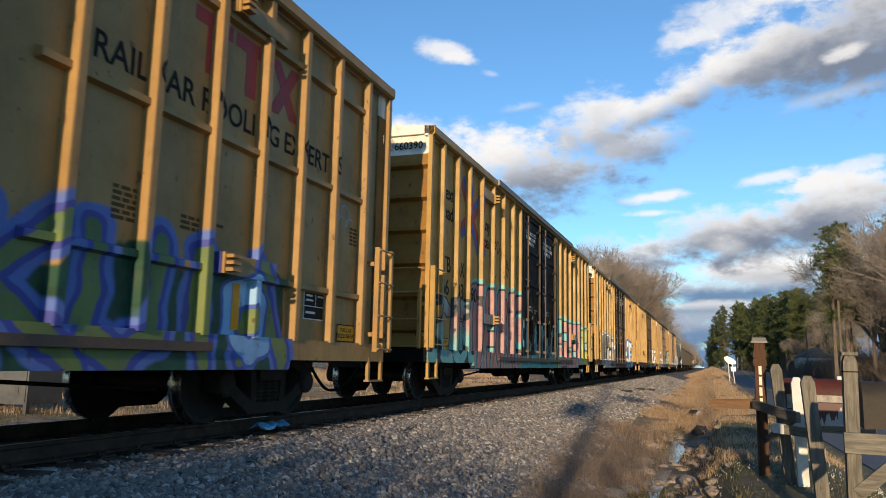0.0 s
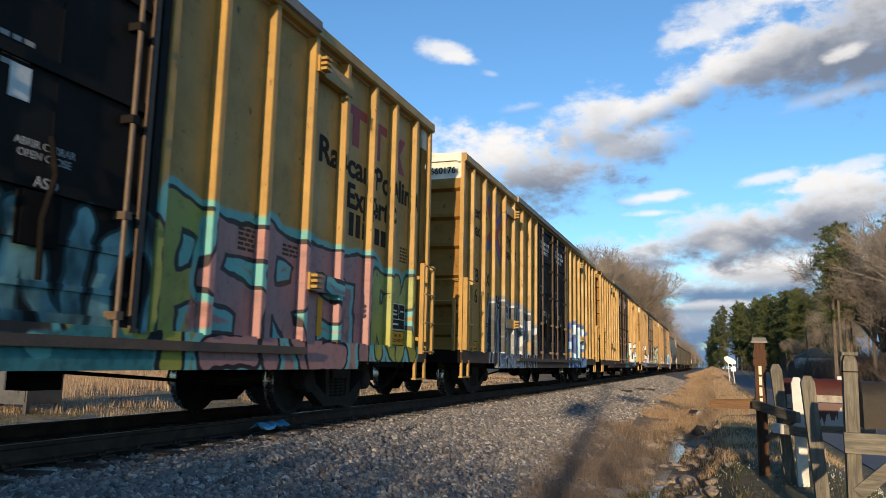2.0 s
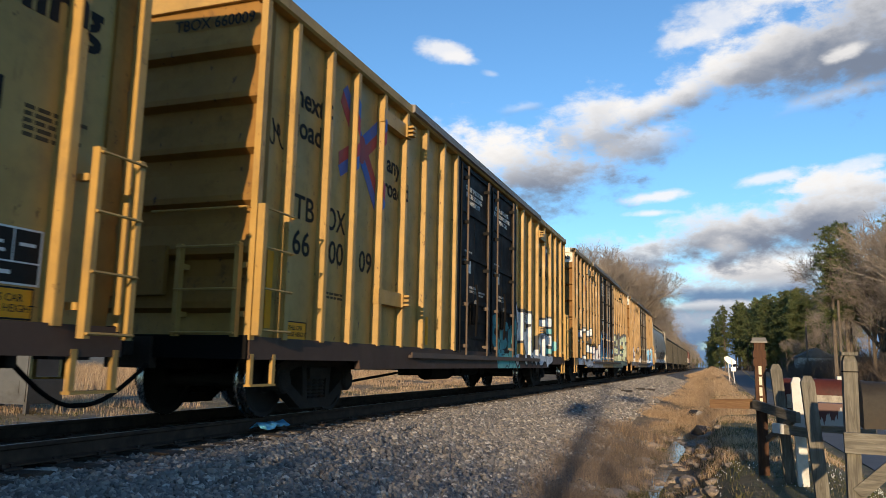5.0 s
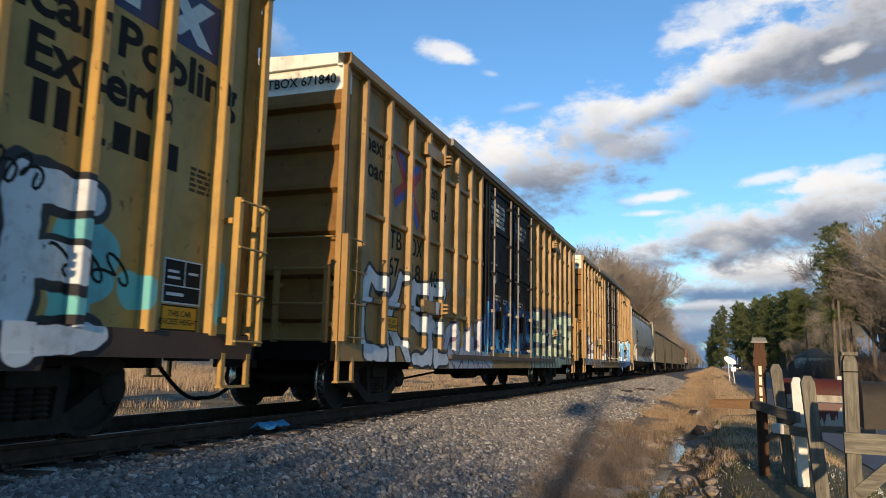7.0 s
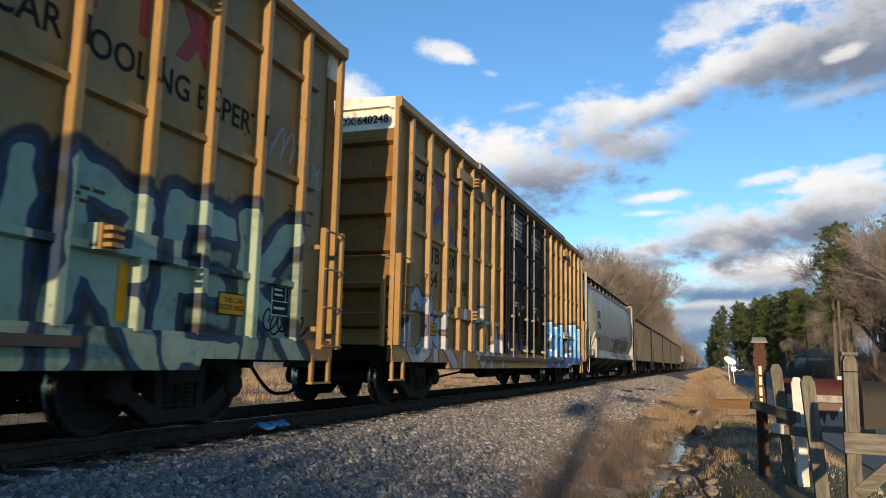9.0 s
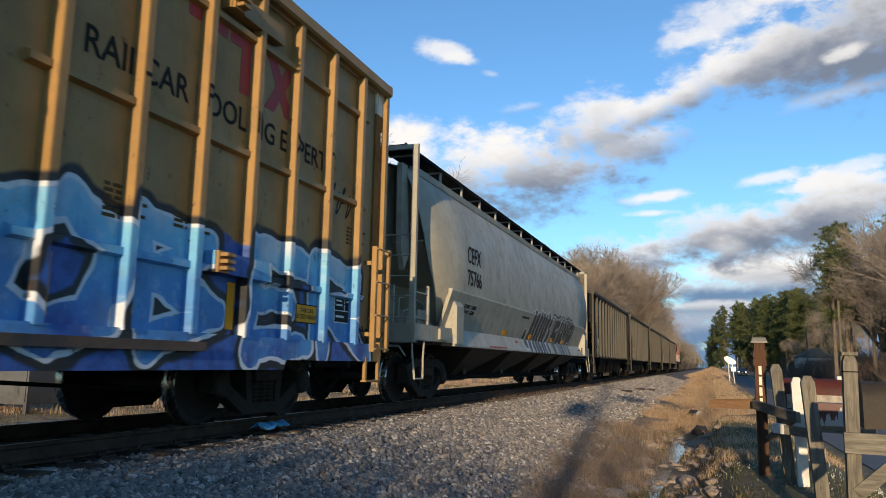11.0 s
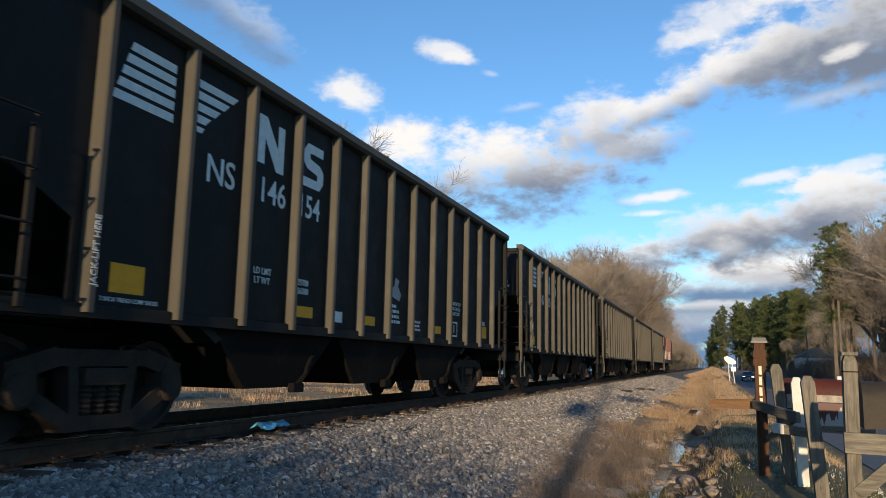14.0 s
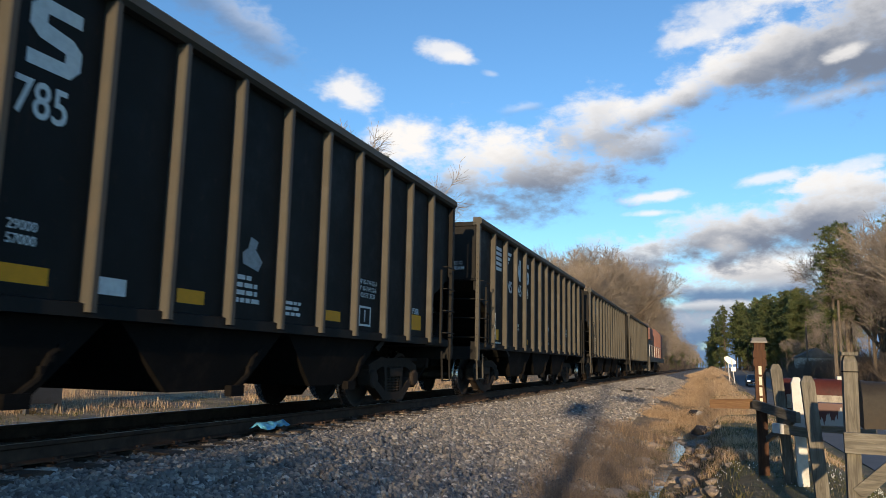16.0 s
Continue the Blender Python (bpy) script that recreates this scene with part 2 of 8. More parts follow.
# fat-cap strokes of the sprayed shapes, in a unit box: (across, up, across, up)
STROKES = {
    "P": ((.15, 0, .15, 1), (.15, 1, .80, .88), (.80, .88, .72, .50), (.72, .50, .15, .44)),
    "R": ((.15, 0, .15, 1), (.15, 1, .80, .88), (.80, .88, .70, .54), (.70, .54, .20, .48), (.40, .48, .92, 0)),
    "U": ((.12, 1, .12, .18), (.12, .18, .50, .02), (.50, .02, .88, .18), (.88, .18, .88, 1)),
    "O": ((.15, .25, .20, .80), (.20, .80, .55, 1), (.55, 1, .90, .75), (.90, .75, .82, .2), (.82, .2, .45, 0), (.45, 0, .15, .25)),
    "S": ((.88, .92, .22, .95), (.22, .95, .18, .58), (.18, .58, .80, .46), (.80, .46, .82, .08), (.82, .08, .10, .04)),
    "E": ((.15, 0, .15, 1), (.15, 1, .88, .95), (.15, .52, .70, .50), (.15, .03, .88, .06)),
    "H": ((.12, 0, .16, 1), (.12, .48, .85, .55), (.85, 0, .90, 1)),
    "N": ((.12, 0, .12, .95), (.12, .95, .85, .05), (.85, .05, .90, 1)),
    "K": ((.15, 0, .15, 1), (.85, 1, .20, .50), (.25, .52, .95, 0)),
    "A": ((.08, 0, .45, 1), (.45, 1, .90, 0), (.22, .36, .74, .36)),
    "C": ((.90, .88, .45, 1), (.45, 1, .12, .60), (.12, .60, .25, .12), (.25, .12, .90, .08)),
    "T": ((.50, 0, .50, 1), (.05, .95, .95, 1)),
    "I": ((.50, 0, .50, 1),),
    "Y": ((.10, 1, .50, .48), (.92, 1, .50, .48), (.50, .48, .42, 0)),
    "F": ((.15, 0, .15, 1), (.15, 1, .90, .92), (.15, .55, .72, .52)),
    "B": ((.15, 0, .15, 1), (.15, 1, .78, .85), (.78, .85, .30, .54), (.30, .54, .88, .30), (.88, .30, .15, 0)),
    "o": ((.50, .50, .52, .50),),
}


def spray(k, p, strokes):
    """Distance to the nearest of the strokes, less than nothing inside."""
    best = None
    for ya, za, yb, zb, r in strokes:
        by, bz = yb - ya, zb - za
        q = max(1e-6, by * by + bz * bz)
        pa = k.vec("SUBTRACT", p, (0, ya, za))
        h = k.math("ADD", k.vec("DOT_PRODUCT", pa, (0, by / q, bz / q), 1), 0.0)
        h.node.use_clamp = True
        f = k.vec("SCALE", (0, by, bz), None)
        k.put(f.node, 3, h)
        d = k.math("SUBTRACT", k.vec("DISTANCE", pa, f, 1), r)
        best = d if best is None else k.math("MINIMUM", best, d)
    return best


def graffiti(k, col, regions):
    """Lays sprayed shapes over a base colour, by place on the car: rows of (y0, y1, z0, z1, shapes, fills from low to
    high, outline, halo or None, ground colour or None, stroke radius, outline width, seed). With strokes in place of
    shapes they are laid as they are."""
    x, y, z = k.split()
    near = k.step(k.math("ABSOLUTE", x), 1.28, 1.30)
    for y0, y1, z0, z1, shapes, fills, line, halo, ground, fat, edge, seed in regions:
        rnd = random.Random(seed)
        warp = k.noise(1.9, 2, 0.5, k.scaled(0.0, 1.0, 1.0, loc=(seed * 3.1, seed * 1.7, 0)))
        cmb = k.n.new("ShaderNodeCombineXYZ")
        k.put(cmb, 1, k.math("MULTIPLY_ADD", k.math("SUBTRACT", warp.outputs[0], 0.5), 0.30, y))
        k.put(cmb, 2, k.math("MULTIPLY_ADD", k.math("SUBTRACT", k.split(warp.outputs[1])[1], 0.5), 0.26, z))
        cells = k.noise(1.3, 3, 0.55, k.scaled(0, 1, 0.7, loc=(0, seed * 1.9, seed)))
        up = k.math("MULTIPLY_ADD", z, 1 / (z1 - z0), -z0 / (z1 - z0))
        f = k.math("ADD", k.math("MULTIPLY", up, 0.5), k.math("MULTIPLY", k.math("SUBTRACT", cells.outputs[0], 0.25), 1.0))
        n = len(fills)
        fill = k.ramp(f, [((i + 0.5) / n, c) for i, c in enumerate(fills)], "EASE") if n > 1 else fills[0]
        fine = k.noise(7.0, 4, 0.6, k.scaled(0, 1, 1, loc=(0, seed, seed)))
        fill = k.mix(k.math("MULTIPLY", k.step(fine.outputs[0], 0.52, 0.70), 0.22), fill, line)
        wide, ds = (y1 - y0) / max(1, len(shapes)), []
        if isinstance(shapes, str):
            for i, ch in enumerate(shapes):
                lift, lean, w = rnd.uniform(-0.07, 0.05), rnd.uniform(-0.08, 0.12), wide * rnd.uniform(0.92, 1.10) - 0.5 * fat
                a, lo, hi = y0 + i * wide + 0.25 * fat, z0 + fat * 0.8, z1 - fat + lift
                put = [(a + u * w + lean * v, lo + (hi - lo) * v, a + p * w + lean * q, lo + (hi - lo) * q, fat * rnd.uniform(0.85, 1.1)) for u, v, p, q in STROKES[ch]]
                ds.append(spray(k, cmb.outputs[0], put))
        else:
            ds = [spray(k, cmb.outputs[0], [g]) for g in shapes]
        whole = ds[0]
        for d in ds[1:]:
            whole = k.math("MINIMUM", whole, d)
        if ground:
            blob = k.noise(1.5, 3, 0.5, k.scaled(0, 1, 0.25, loc=(0, seed * 2.3, 0)))
            wave = k.math("MULTIPLY", k.math("SUBTRACT", blob.outputs[0], 0.5), 0.9)
            inside = k.math("MINIMUM", k.math("SUBTRACT", k.math("ADD", wave, z1 - 0.25), z), k.math("MINIMUM", k.math("SUBTRACT", k.math("ADD", wave, y), y0), k.math("SUBTRACT", k.math("ADD", wave, y1), y)))
            col = k.mix(k.math("MULTIPLY", k.step(inside, 0.0, 0.05), near), col, k.mix(k.step(fine.outputs[0], 0.45, 0.6), ground, tuple(c * 0.7 for c in ground)))
        if halo:
            col = k.mix(k.math("MULTIPLY", k.step(whole, edge + 0.10, edge + 0.05), near), col, halo)
        for d in ds:
            shape = k.mix(k.step(d, -0.012, 0.0), fill, line)
            col = k.mix(k.math("MULTIPLY", k.step(d, edge, edge - 0.014), near), col, shape)
    return col


def car_paint(name, base, regions=(), rust=0.5, rough=0.45, white_top=None, spec=0.3, dust=(0.12, 0.095, 0.07)):
    """Weathered car enamel: fading, rust runs downwards, road grime near the sill, sprayed fields."""
    k = Nodes(name)
    x, y, z = k.split()
    n1, n2 = k.noise(1.2, 5, 0.65), k.noise(14, 4, 0.6)
    col = k.ramp(n1.outputs[0], [(0.3, tuple(c * 0.82 for c in base)), (0.7, tuple(min(1, c * 1.12) for c in base))])
    if white_top:
        col = k.mix(k.math("MULTIPLY", k.step(z, white_top - 0.004, white_top + 0.004), k.step(k.math("ABSOLUTE", x), 1.53, 1.50)), col, (0.72, 0.68, 0.58))
    col = graffiti(k, col, regions)
    runs = k.noise(1.0, 6, 0.7, k.scaled(3.0, 7.0, 0.5))
    spots = k.noise(4.0, 6, 0.75, k.scaled(1, 1, 0.8))
    r = k.math("MULTIPLY", k.step(runs.outputs[0], 0.52, 0.75), k.step(spots.outputs[0], 0.46, 0.62))
    col = k.mix(k.math("MULTIPLY", r, rust), col, (0.11, 0.055, 0.025))
    chips = k.math("MAXIMUM", k.step(k.noise(9.0, 5, 0.7, k.scaled(1, 1, 0.55)).outputs[0], 0.64, 0.67), k.step(k.noise(26.0, 3, 0.6, k.scaled(1, 1, 0.3)).outputs[0], 0.70, 0.73))
    col = k.mix(k.math("MULTIPLY", chips, rust), col, (0.07, 0.035, 0.02))
    grime = k.noise(2.5, 5, 0.7)
    col = k.mix(k.math("MULTIPLY", k.step(grime.outputs[0], 0.45, 0.8), 0.4), col, dust)
    k.bump(k.math("ADD", n1.outputs[0], k.math("MULTIPLY", n2.outputs[0], 0.15)), 0.25, 0.02)
    return k.done(col, k.ramp(grime.outputs[0], [(0.3, rough - 0.08), (0.75, rough + 0.25)]), 0.0, spec)


# ---------------------------------------------------------------- materials
YELLOW = (0.43, 0.255, 0.070)
M_steel = plain("rolled_steel", (0.075, 0.058, 0.047), 0.7, 0.3, 0.4, 5, 0.3, (0.05, 0.03, 0.02))
M_truck = plain("grimy_cast_steel", (0.036, 0.028, 0.023), 0.9, 0.0, 0.45, 6, 0.4, (0.050, 0.034, 0.024), spec=0.1)
M_wheel = plain("wheel_steel", (0.030, 0.024, 0.021), 0.7, 0.1, 0.3, 8, 0.2, spec=0.2)
M_tread = plain("polished_tread", (0.42, 0.40, 0.38), 0.25, 1.0, 0.15, 20, 0.05)
M_under = plain("black_underframe", (0.009, 0.008, 0.0075), 0.9, 0.0, 0.4, 5, 0.3, (0.020, 0.015, 0.012), spec=0.08)
M_black = car_paint("black_door_enamel", (0.014, 0.0125, 0.0115), rust=0.2, rough=0.55, spec=0.08, dust=(0.02, 0.018, 0.016))
M_rod = plain("galvanised_rod", (0.22, 0.19, 0.155), 0.55, 0.4, 0.35, 9, 0.2, (0.14, 0.08, 0.045))
M_white = plain("white_lettering", (0.62, 0.62, 0.60), 0.6, 0, 0.2, 12, 0.05)
M_faded = plain("faded_white_lettering", (0.30, 0.30, 0.30), 0.7, 0, 0.3, 12, 0.05)
M_ink = plain("black_lettering", (0.022, 0.02, 0.018), 0.7, 0, 0.3, 12, 0.05, spec=0.1)
M_blue = plain("blue_lettering", (0.03, 0.09, 0.33), 0.6, 0, 0.3, 9, 0.05)
M_stencil = plain("faded_stencil_paint", (0.085, 0.058, 0.030), 0.7, 0, 0.4, 20, 0.05, spec=0.1)
M_panel = plain("dark_blue_panel", (0.025, 0.035, 0.09), 0.6, 0, 0.3, 9, 0.05)
M_red = plain("red_lettering", (0.33, 0.03, 0.035), 0.6, 0, 0.3, 9, 0.05)
M_decal = plain("yellow_reflective_decal", (0.74, 0.30, 0.010), 0.5, 0, 0.12, 10, 0.03, spec=0.2)
M_roof = plain("galvanised_roof", (0.22, 0.19, 0.16), 0.6, 0.3, 0.3, 3, 0.2, (0.12, 0.07, 0.045))
M_rustrod = plain("rusty_lock_rod", (0.11, 0.075, 0.05), 0.6, 0.2, 0.4, 9, 0.2, (0.06, 0.035, 0.022))
M_sill = plain("rusty_sill", (0.10, 0.065, 0.045), 0.75, 0.1, 0.4, 4, 0.3, (0.05, 0.04, 0.035))

# ---------------------------------------------------------------- train parts
WHEEL_R = 0.457
rolling = []        # wheelsets and where they sit on their car
cars = []           # cars and where their near end stands at travel 0


def on_side(y, z, x):
    return Matrix(((0, 0, 1, x), (1, 0, 0, y), (0, 1, 0, z), (0, 0, 0, 1)))


def on_end(x, z, y):
    return Matrix(((1, 0, 0, x), (0, 0, -1, y), (0, 1, 0, z), (0, 0, 0, 1)))


def wheelset_mesh():
    me = Mesh()
    for sx in (1, -1):
        tread = [(sx * a, r) for a, r in ((0.688, 0.478), (0.700, 0.486), (0.716, 0.482), (0.728, 0.462), (0.826, 0.455), (0.834, 0.448))]
        disc = [(sx * a, r) for a, r in ((0.834, 0.448), (0.832, 0.395), (0.805, 0.38), (0.778, 0.34), (0.772, 0.22), (0.80, 0.155), (0.85, 0.135), (0.852, 0.0))]
        back = [(sx * a, r) for a, r in ((0.688, 0.478), (0.688, 0.39), (0.72, 0.36), (0.735, 0.2), (0.70, 0.14), (0.66, 0.11))]
        me.lathe_x(tread, (0, 0, 0), 36, 1).lathe_x(disc, (0, 0, 0), 36, 0).lathe_x(back, (0, 0, 0), 36, 0)
    me.lathe_x([(-1.12, 0.0), (-1.12, 0.075), (-0.86, 0.08), (-0.66, 0.095), (0, 0.085), (0.66, 0.095), (0.86, 0.08), (1.12, 0.075), (1.12, 0.0)], (0, 0, 0), 14, 0)
    for a in range(3):      # end cap bolts
        for sx in (1, -1):
            me.tube((sx * 1.12, 0.045 * cos(a * 2.094), 0.045 * sin(a * 2.094)), (sx * 1.14, 0.045 * cos(a * 2.094), 0.045 * sin(a * 2.094)), 0.016, n=6)
    return me.data("wheelset", [M_wheel, M_tread], True)


def side_frame_mesh(sx):
    """A cast truck side frame with its two windows and the column openings."""
    me = Mesh()
    x0, x1 = sx * 0.93, sx * 1.10
    a, b = min(x0, x1), max(x0, x1)
    def bar(p, q, w):
        p, q = Vector(p), Vector(q)
        d = (q - p).normalized() * w / 2
        n = Vector((-d.y, d.x))
        me.prism([tuple(p - n), tuple(q - n), tuple(q + n), tuple(p + n)], a, b, "x")
    bar((-1.02, 0.60), (-0.52, 0.74), 0.17), bar((-0.55, 0.73), (0.55, 0.73), 0.15), bar((0.52, 0.74), (1.02, 0.60), 0.17)
    bar((-0.98, 0.52), (-0.38, 0.17), 0.15), bar((0.38, 0.17), (0.98, 0.52), 0.15), bar((-0.44, 0.16), (0.44, 0.16), 0.13)
    bar((-0.30, 0.18), (-0.36, 0.72), 0.11), bar((0.30, 0.18), (0.36, 0.72), 0.11)
    for sy in (-1, 1):
        me.prism([(sy * 0.89 - 0.15, 0.36), (sy * 0.89 + 0.15, 0.36), (sy * 0.89 + 0.15, 0.60), (sy * 0.89 + 0.08, 0.68), (sy * 0.89 - 0.08, 0.68), (sy * 0.89 - 0.15, 0.60)], a - 0.01, b + 0.01, "x")
        me.lathe_x([(sx * 1.04, 0.155), (sx * 1.13, 0.15), (sx * 1.155, 0.12), (sx * 1.16, 0.0)], (0, sy * 0.89, WHEEL_R), 16)
    me.box(min(sx * 0.96, sx * 1.14), max(sx * 0.96, sx * 1.14), -0.26, 0.26, 0.49, 0.64)       # bolster end
    me.box(min(sx * 1.10, sx * 1.125), max(sx * 1.10, sx * 1.125), -0.16, -0.05, 0.51, 0.60), me.box(min(sx * 1.10, sx * 1.125), max(sx * 1.10, sx * 1.125), 0.05, 0.16, 0.51, 0.60)
    return me.data("side_frame", M_truck, False)


def spring_mesh(sx, i):
    """One coil spring of a truck, its coils as a ribbed column."""
    n, rows = 10, [(0.02, 0.22), (0.05, 0.225)]
    for k in range(6):
        rows += [(0.060, 0.235 + k * 0.045), (0.082, 0.258 + k * 0.045)]
    rows += [(0.06, 0.50), (0.02, 0.505)]
    vs = [(sx * 1.04 + r * cos(2 * pi * j / n), i * 0.165 + r * sin(2 * pi * j / n), z) for r, z in rows for j in range(n)]
    fs = [(u * n + j, u * n + (j + 1) % n, (u + 1) * n + (j + 1) % n, (u + 1) * n + j) for u in range(len(rows) - 1) for j in range(n)]
    return Mesh().add(vs, fs).data("spring", M_truck, False)


WHEELSET, FRAMES, SPRINGS = wheelset_mesh(), [side_frame_mesh(1), side_frame_mesh(-1)], [spring_mesh(sx, i) for sx in (1, -1) for i in (-1, 0, 1)]


def truck(car, yc):
    """A two-axle truck: bolster with side frames, springs and wheelsets as its pieces."""
    me = Mesh().box(-1.0, 1.0, -0.2, 0.2, 0.42, 0.66).box(-0.25, 0.25, -0.25, 0.25, 0.6, 0.8)
    for sy in (-1, 1):
        me.box(-0.78, 0.78, sy * 0.40 - 0.04, sy * 0.40 + 0.04, 0.34, 0.44)             # brake beams
        for sx in (-1, 1):
            me.box(sx * 0.77 - 0.05, sx * 0.77 + 0.05, sy * 0.415 - 0.05, sy * 0.415 + 0.03, 0.26, 0.55)
    t = part("truck", me, M_truck, car, "grimy cast steel truck")
    t.location = (0, yc, 0)
    for d in FRAMES:
        part("side_frame", d, None, t)
    for d in SPRINGS:
        part("spring", d, None, t)
    for sy in (-1, 1):
        w = part("wheelset", WHEELSET, None, t, "steel wheels with polished treads on an axle")
        w.location = (0, sy * 0.89, WHEEL_R)
        rolling.append((w, sy * 0.89))
    return t


def couplers(car, L, reach):
    for y, s in ((0, -1), (L, 1)):
        me = Mesh().box(-0.09, 0.09, min(y - s * 0.6, y + s * reach * 0.7), max(y - s * 0.6, y + s * reach * 0.7), 0.76, 0.94)
        k = y + s * reach
        me.prism([(-0.17, k - s * 0.28), (0.05, k - s * 0.30), (0.17, k - s * 0.16), (0.15, k + s * 0.02), (0.02, k), (-0.04, k - s * 0.12), (-0.1, k + s * 0.1), (-0.2, k + s * 0.06)], 0.70, 1.0, "z")
        me.box(-0.32, 0.32, y - 0.06, y + 0.06, 0.62, 0.98)
        part("coupler", me, M_truck, car, "rusty knuckle coupler")
        h = Mesh()
        pts = [(0.28 - 0.06 * u, y + s * (0.05 + reach * 0.98 * u), 0.66 - 0.42 * sin(pi * min(1, u * 0.56))) for u in [i / 8 for i in range(9)]]
        h.path(pts, 0.025, 6)
        part("air_hose", h, M_under, car, "black rubber brake hose")


def ladder(car, kind, y0, y1, z0, z1, x, rungs, mat, end=False):
    """Stiles and rungs; on an end wall y0 and y1 are x places and x the y place."""
    me = Mesh()
    def p(a, d, z):
        return (a, d, z) if end else (d, a, z)
    s = -1 if end else 1
    def bx(a0, a1, d0, d1, z0, z1):
        d0, d1 = min(d0, d1), max(d0, d1)
        return me.box(a0, a1, d0, d1, z0, z1) if end else me.box(d0, d1, a0, a1, z0, z1)
    bx(y0, y0 + 0.06, x, x + s * 0.075, z0, z1)
    l = part(kind, me, mat, car)
    me = Mesh()
    bx(y1 - 0.06, y1, x, x + s * 0.075, z0, z1)
    part("stile", me, mat, l)
    for i in range(rungs):
        z = z0 + 0.04 + (z1 - z0 - 0.08) * i / (rungs - 1)
        r = Mesh().tube(p(y0 + 0.01, x + s * 0.088, z), p(y1 - 0.01, x + s * 0.088, z), 0.014, n=6)
        part("rung", r, mat, l)
    for a in (y0, y1):
        for z in (z0 + 0.25, z1 - 0.25):
            b = Mesh()
            if end:
                b.box(a - 0.01, a + 0.05, x, x + 0.12, z - 0.03, z + 0.03)
            else:
                b.box(x - 0.12, x, a - 0.02, a + 0.04, z - 0.03, z + 0.03)
            part("bracket", b, mat, l)
    return l


def step_iron(car, y, x, mat, z0=0.47, z1=0.80, w=0.5):
    me = Mesh()
    me.box(x - 0.015, x + 0.03, y, y + 0.06, z0, z1), me.box(x - 0.015, x + 0.03, y + w - 0.06, y + w, z0, z1), me.box(x - 0.04, x + 0.045, y, y + w, z0 - 0.025, z0)
    part("stirrup_step", me, mat, car)


def brake_rods(car, L):
    me = Mesh().box(-0.33, 0.33, 0.2, L - 0.2, 0.62, 0.98)
    part("center_sill", me, M_under, car)
    r = Mesh()
    r.tube((0.7, 4.0, 0.62), (0.7, L * 0.36, 0.60), 0.02, n=6).tube((0.7, L * 0.62, 0.60), (0.7, L - 4.0, 0.40), 0.02, n=6)
    r.tube((0.7, 3.2, 0.34), (0.7, L * 0.37, 0.58), 0.022, n=6)
    r.box(0.55, 0.8, L * 0.35, L * 0.38, 0.48, 0.78), r.box(0.55, 0.8, L * 0.60, L * 0.62, 0.44, 0.78)
    part("brake_rod", r, M_under, car, kind="stuff")
    tank = Mesh().tube((0.75, L * 0.40, 0.55), (0.75, L * 0.47, 0.55), 0.17, n=16).tube((0.75, L * 0.51, 0.58), (0.75, L * 0.58, 0.58), 0.13, n=14)
    tank.box(0.6, 0.95, L * 0.47, L * 0.49, 0.45, 0.75)
    part("brake_reservoir", tank, M_under, car, smooth=True)


def emblem(car, y, z, x, size, posts):
    """A crossed mark of four arms, each with a blue and a red stripe, round a small centre."""
    arms = (((-0.66, 0.70), (-0.02, 0.0), 1), ((0.68, 0.52), (0.02, 0.02), 1), ((-0.72, -0.42), (-0.02, 0.0), -1), ((0.64, -0.72), (0.0, 0.0), -1))
    for i, ((a, b), (c, d), q) in enumerate(arms):
        p, e = Vector((a, b)) * size, Vector((c, d)) * size
        n = Vector((-(e - p).y, (e - p).x)).normalized() * 0.165 * size
        n = n if n.y * q > 0 else -n
        for mat, lo, hi, cut in ((M_blue, 0.0, 1.0, 0.0), (M_red, -1.0, 0.0, 0.10)):
            g = (e - p).normalized() * cut
            out = [p + g + n * lo, e + n * lo, e + n * hi, p + g * 0.2 + n * hi]
            me = Mesh().prism([(y + v.x, z + v.y) for v in out], x + 0.0006 * i, x + 0.004 + 0.0006 * i, "x")
            over_posts(part("arrow_mark", me, mat, car), posts, 0.131)
    me = Mesh().prism([(y + 0.13 * cos(t), z + 0.22 * sin(t)) for t in [pi * k / 6 for k in range(12)]], x + 0.003, x + 0.0075, "x")
    over_posts(part("arrow_mark", me, M_red, car), posts, 0.131)


def letter_shapes(car, y, z, w, h, x, mat):
    """The builder's mark: two tees and a cross, as plain shapes."""
    for i in range(2):
        a = y + i * w * 0.34
        part("emblem_bar", Mesh().prism([(a, z + h), (a, z + h * 0.76), (a + w * 0.10, z + h * 0.76), (a + w * 0.10, z), (a + w * 0.20, z), (a + w * 0.20, z + h * 0.76), (a + w * 0.31, z + h * 0.76), (a + w * 0.31, z + h)], x, x + 0.004, "x"), mat, car)
    a = y + w * 0.68
    part("emblem_bar", Mesh().prism([(a, z + h), (a + w * 0.10, z + h), (a + w * 0.32, z), (a + w * 0.22, z)], x, x + 0.004, "x"), mat, car)
    part("emblem_bar", Mesh().prism([(a + w * 0.32, z + h), (a + w * 0.22, z + h), (a, z), (a + w * 0.10, z)], x + 0.001, x + 0.005, "x"), mat, car)


def bars(car, y, z, x, rows, width, h=0.045, mat=None, name="stencil"):
    """Writing too small to read, as plain bars."""
    me = Mesh()
    for i, w in enumerate(rows):
        zz = z - i * h * 1.7
        yy = y
        rnd = random.Random(int(y * 100) + i)
        while yy < y + width * w:
            ww = rnd.uniform(0.05, 0.16)
            me.box(x, x + 0.003, yy, yy + ww, zz, zz + h)
            yy += ww + 0.03
    part(name, me, mat or M_stencil, car, kind="stuff")


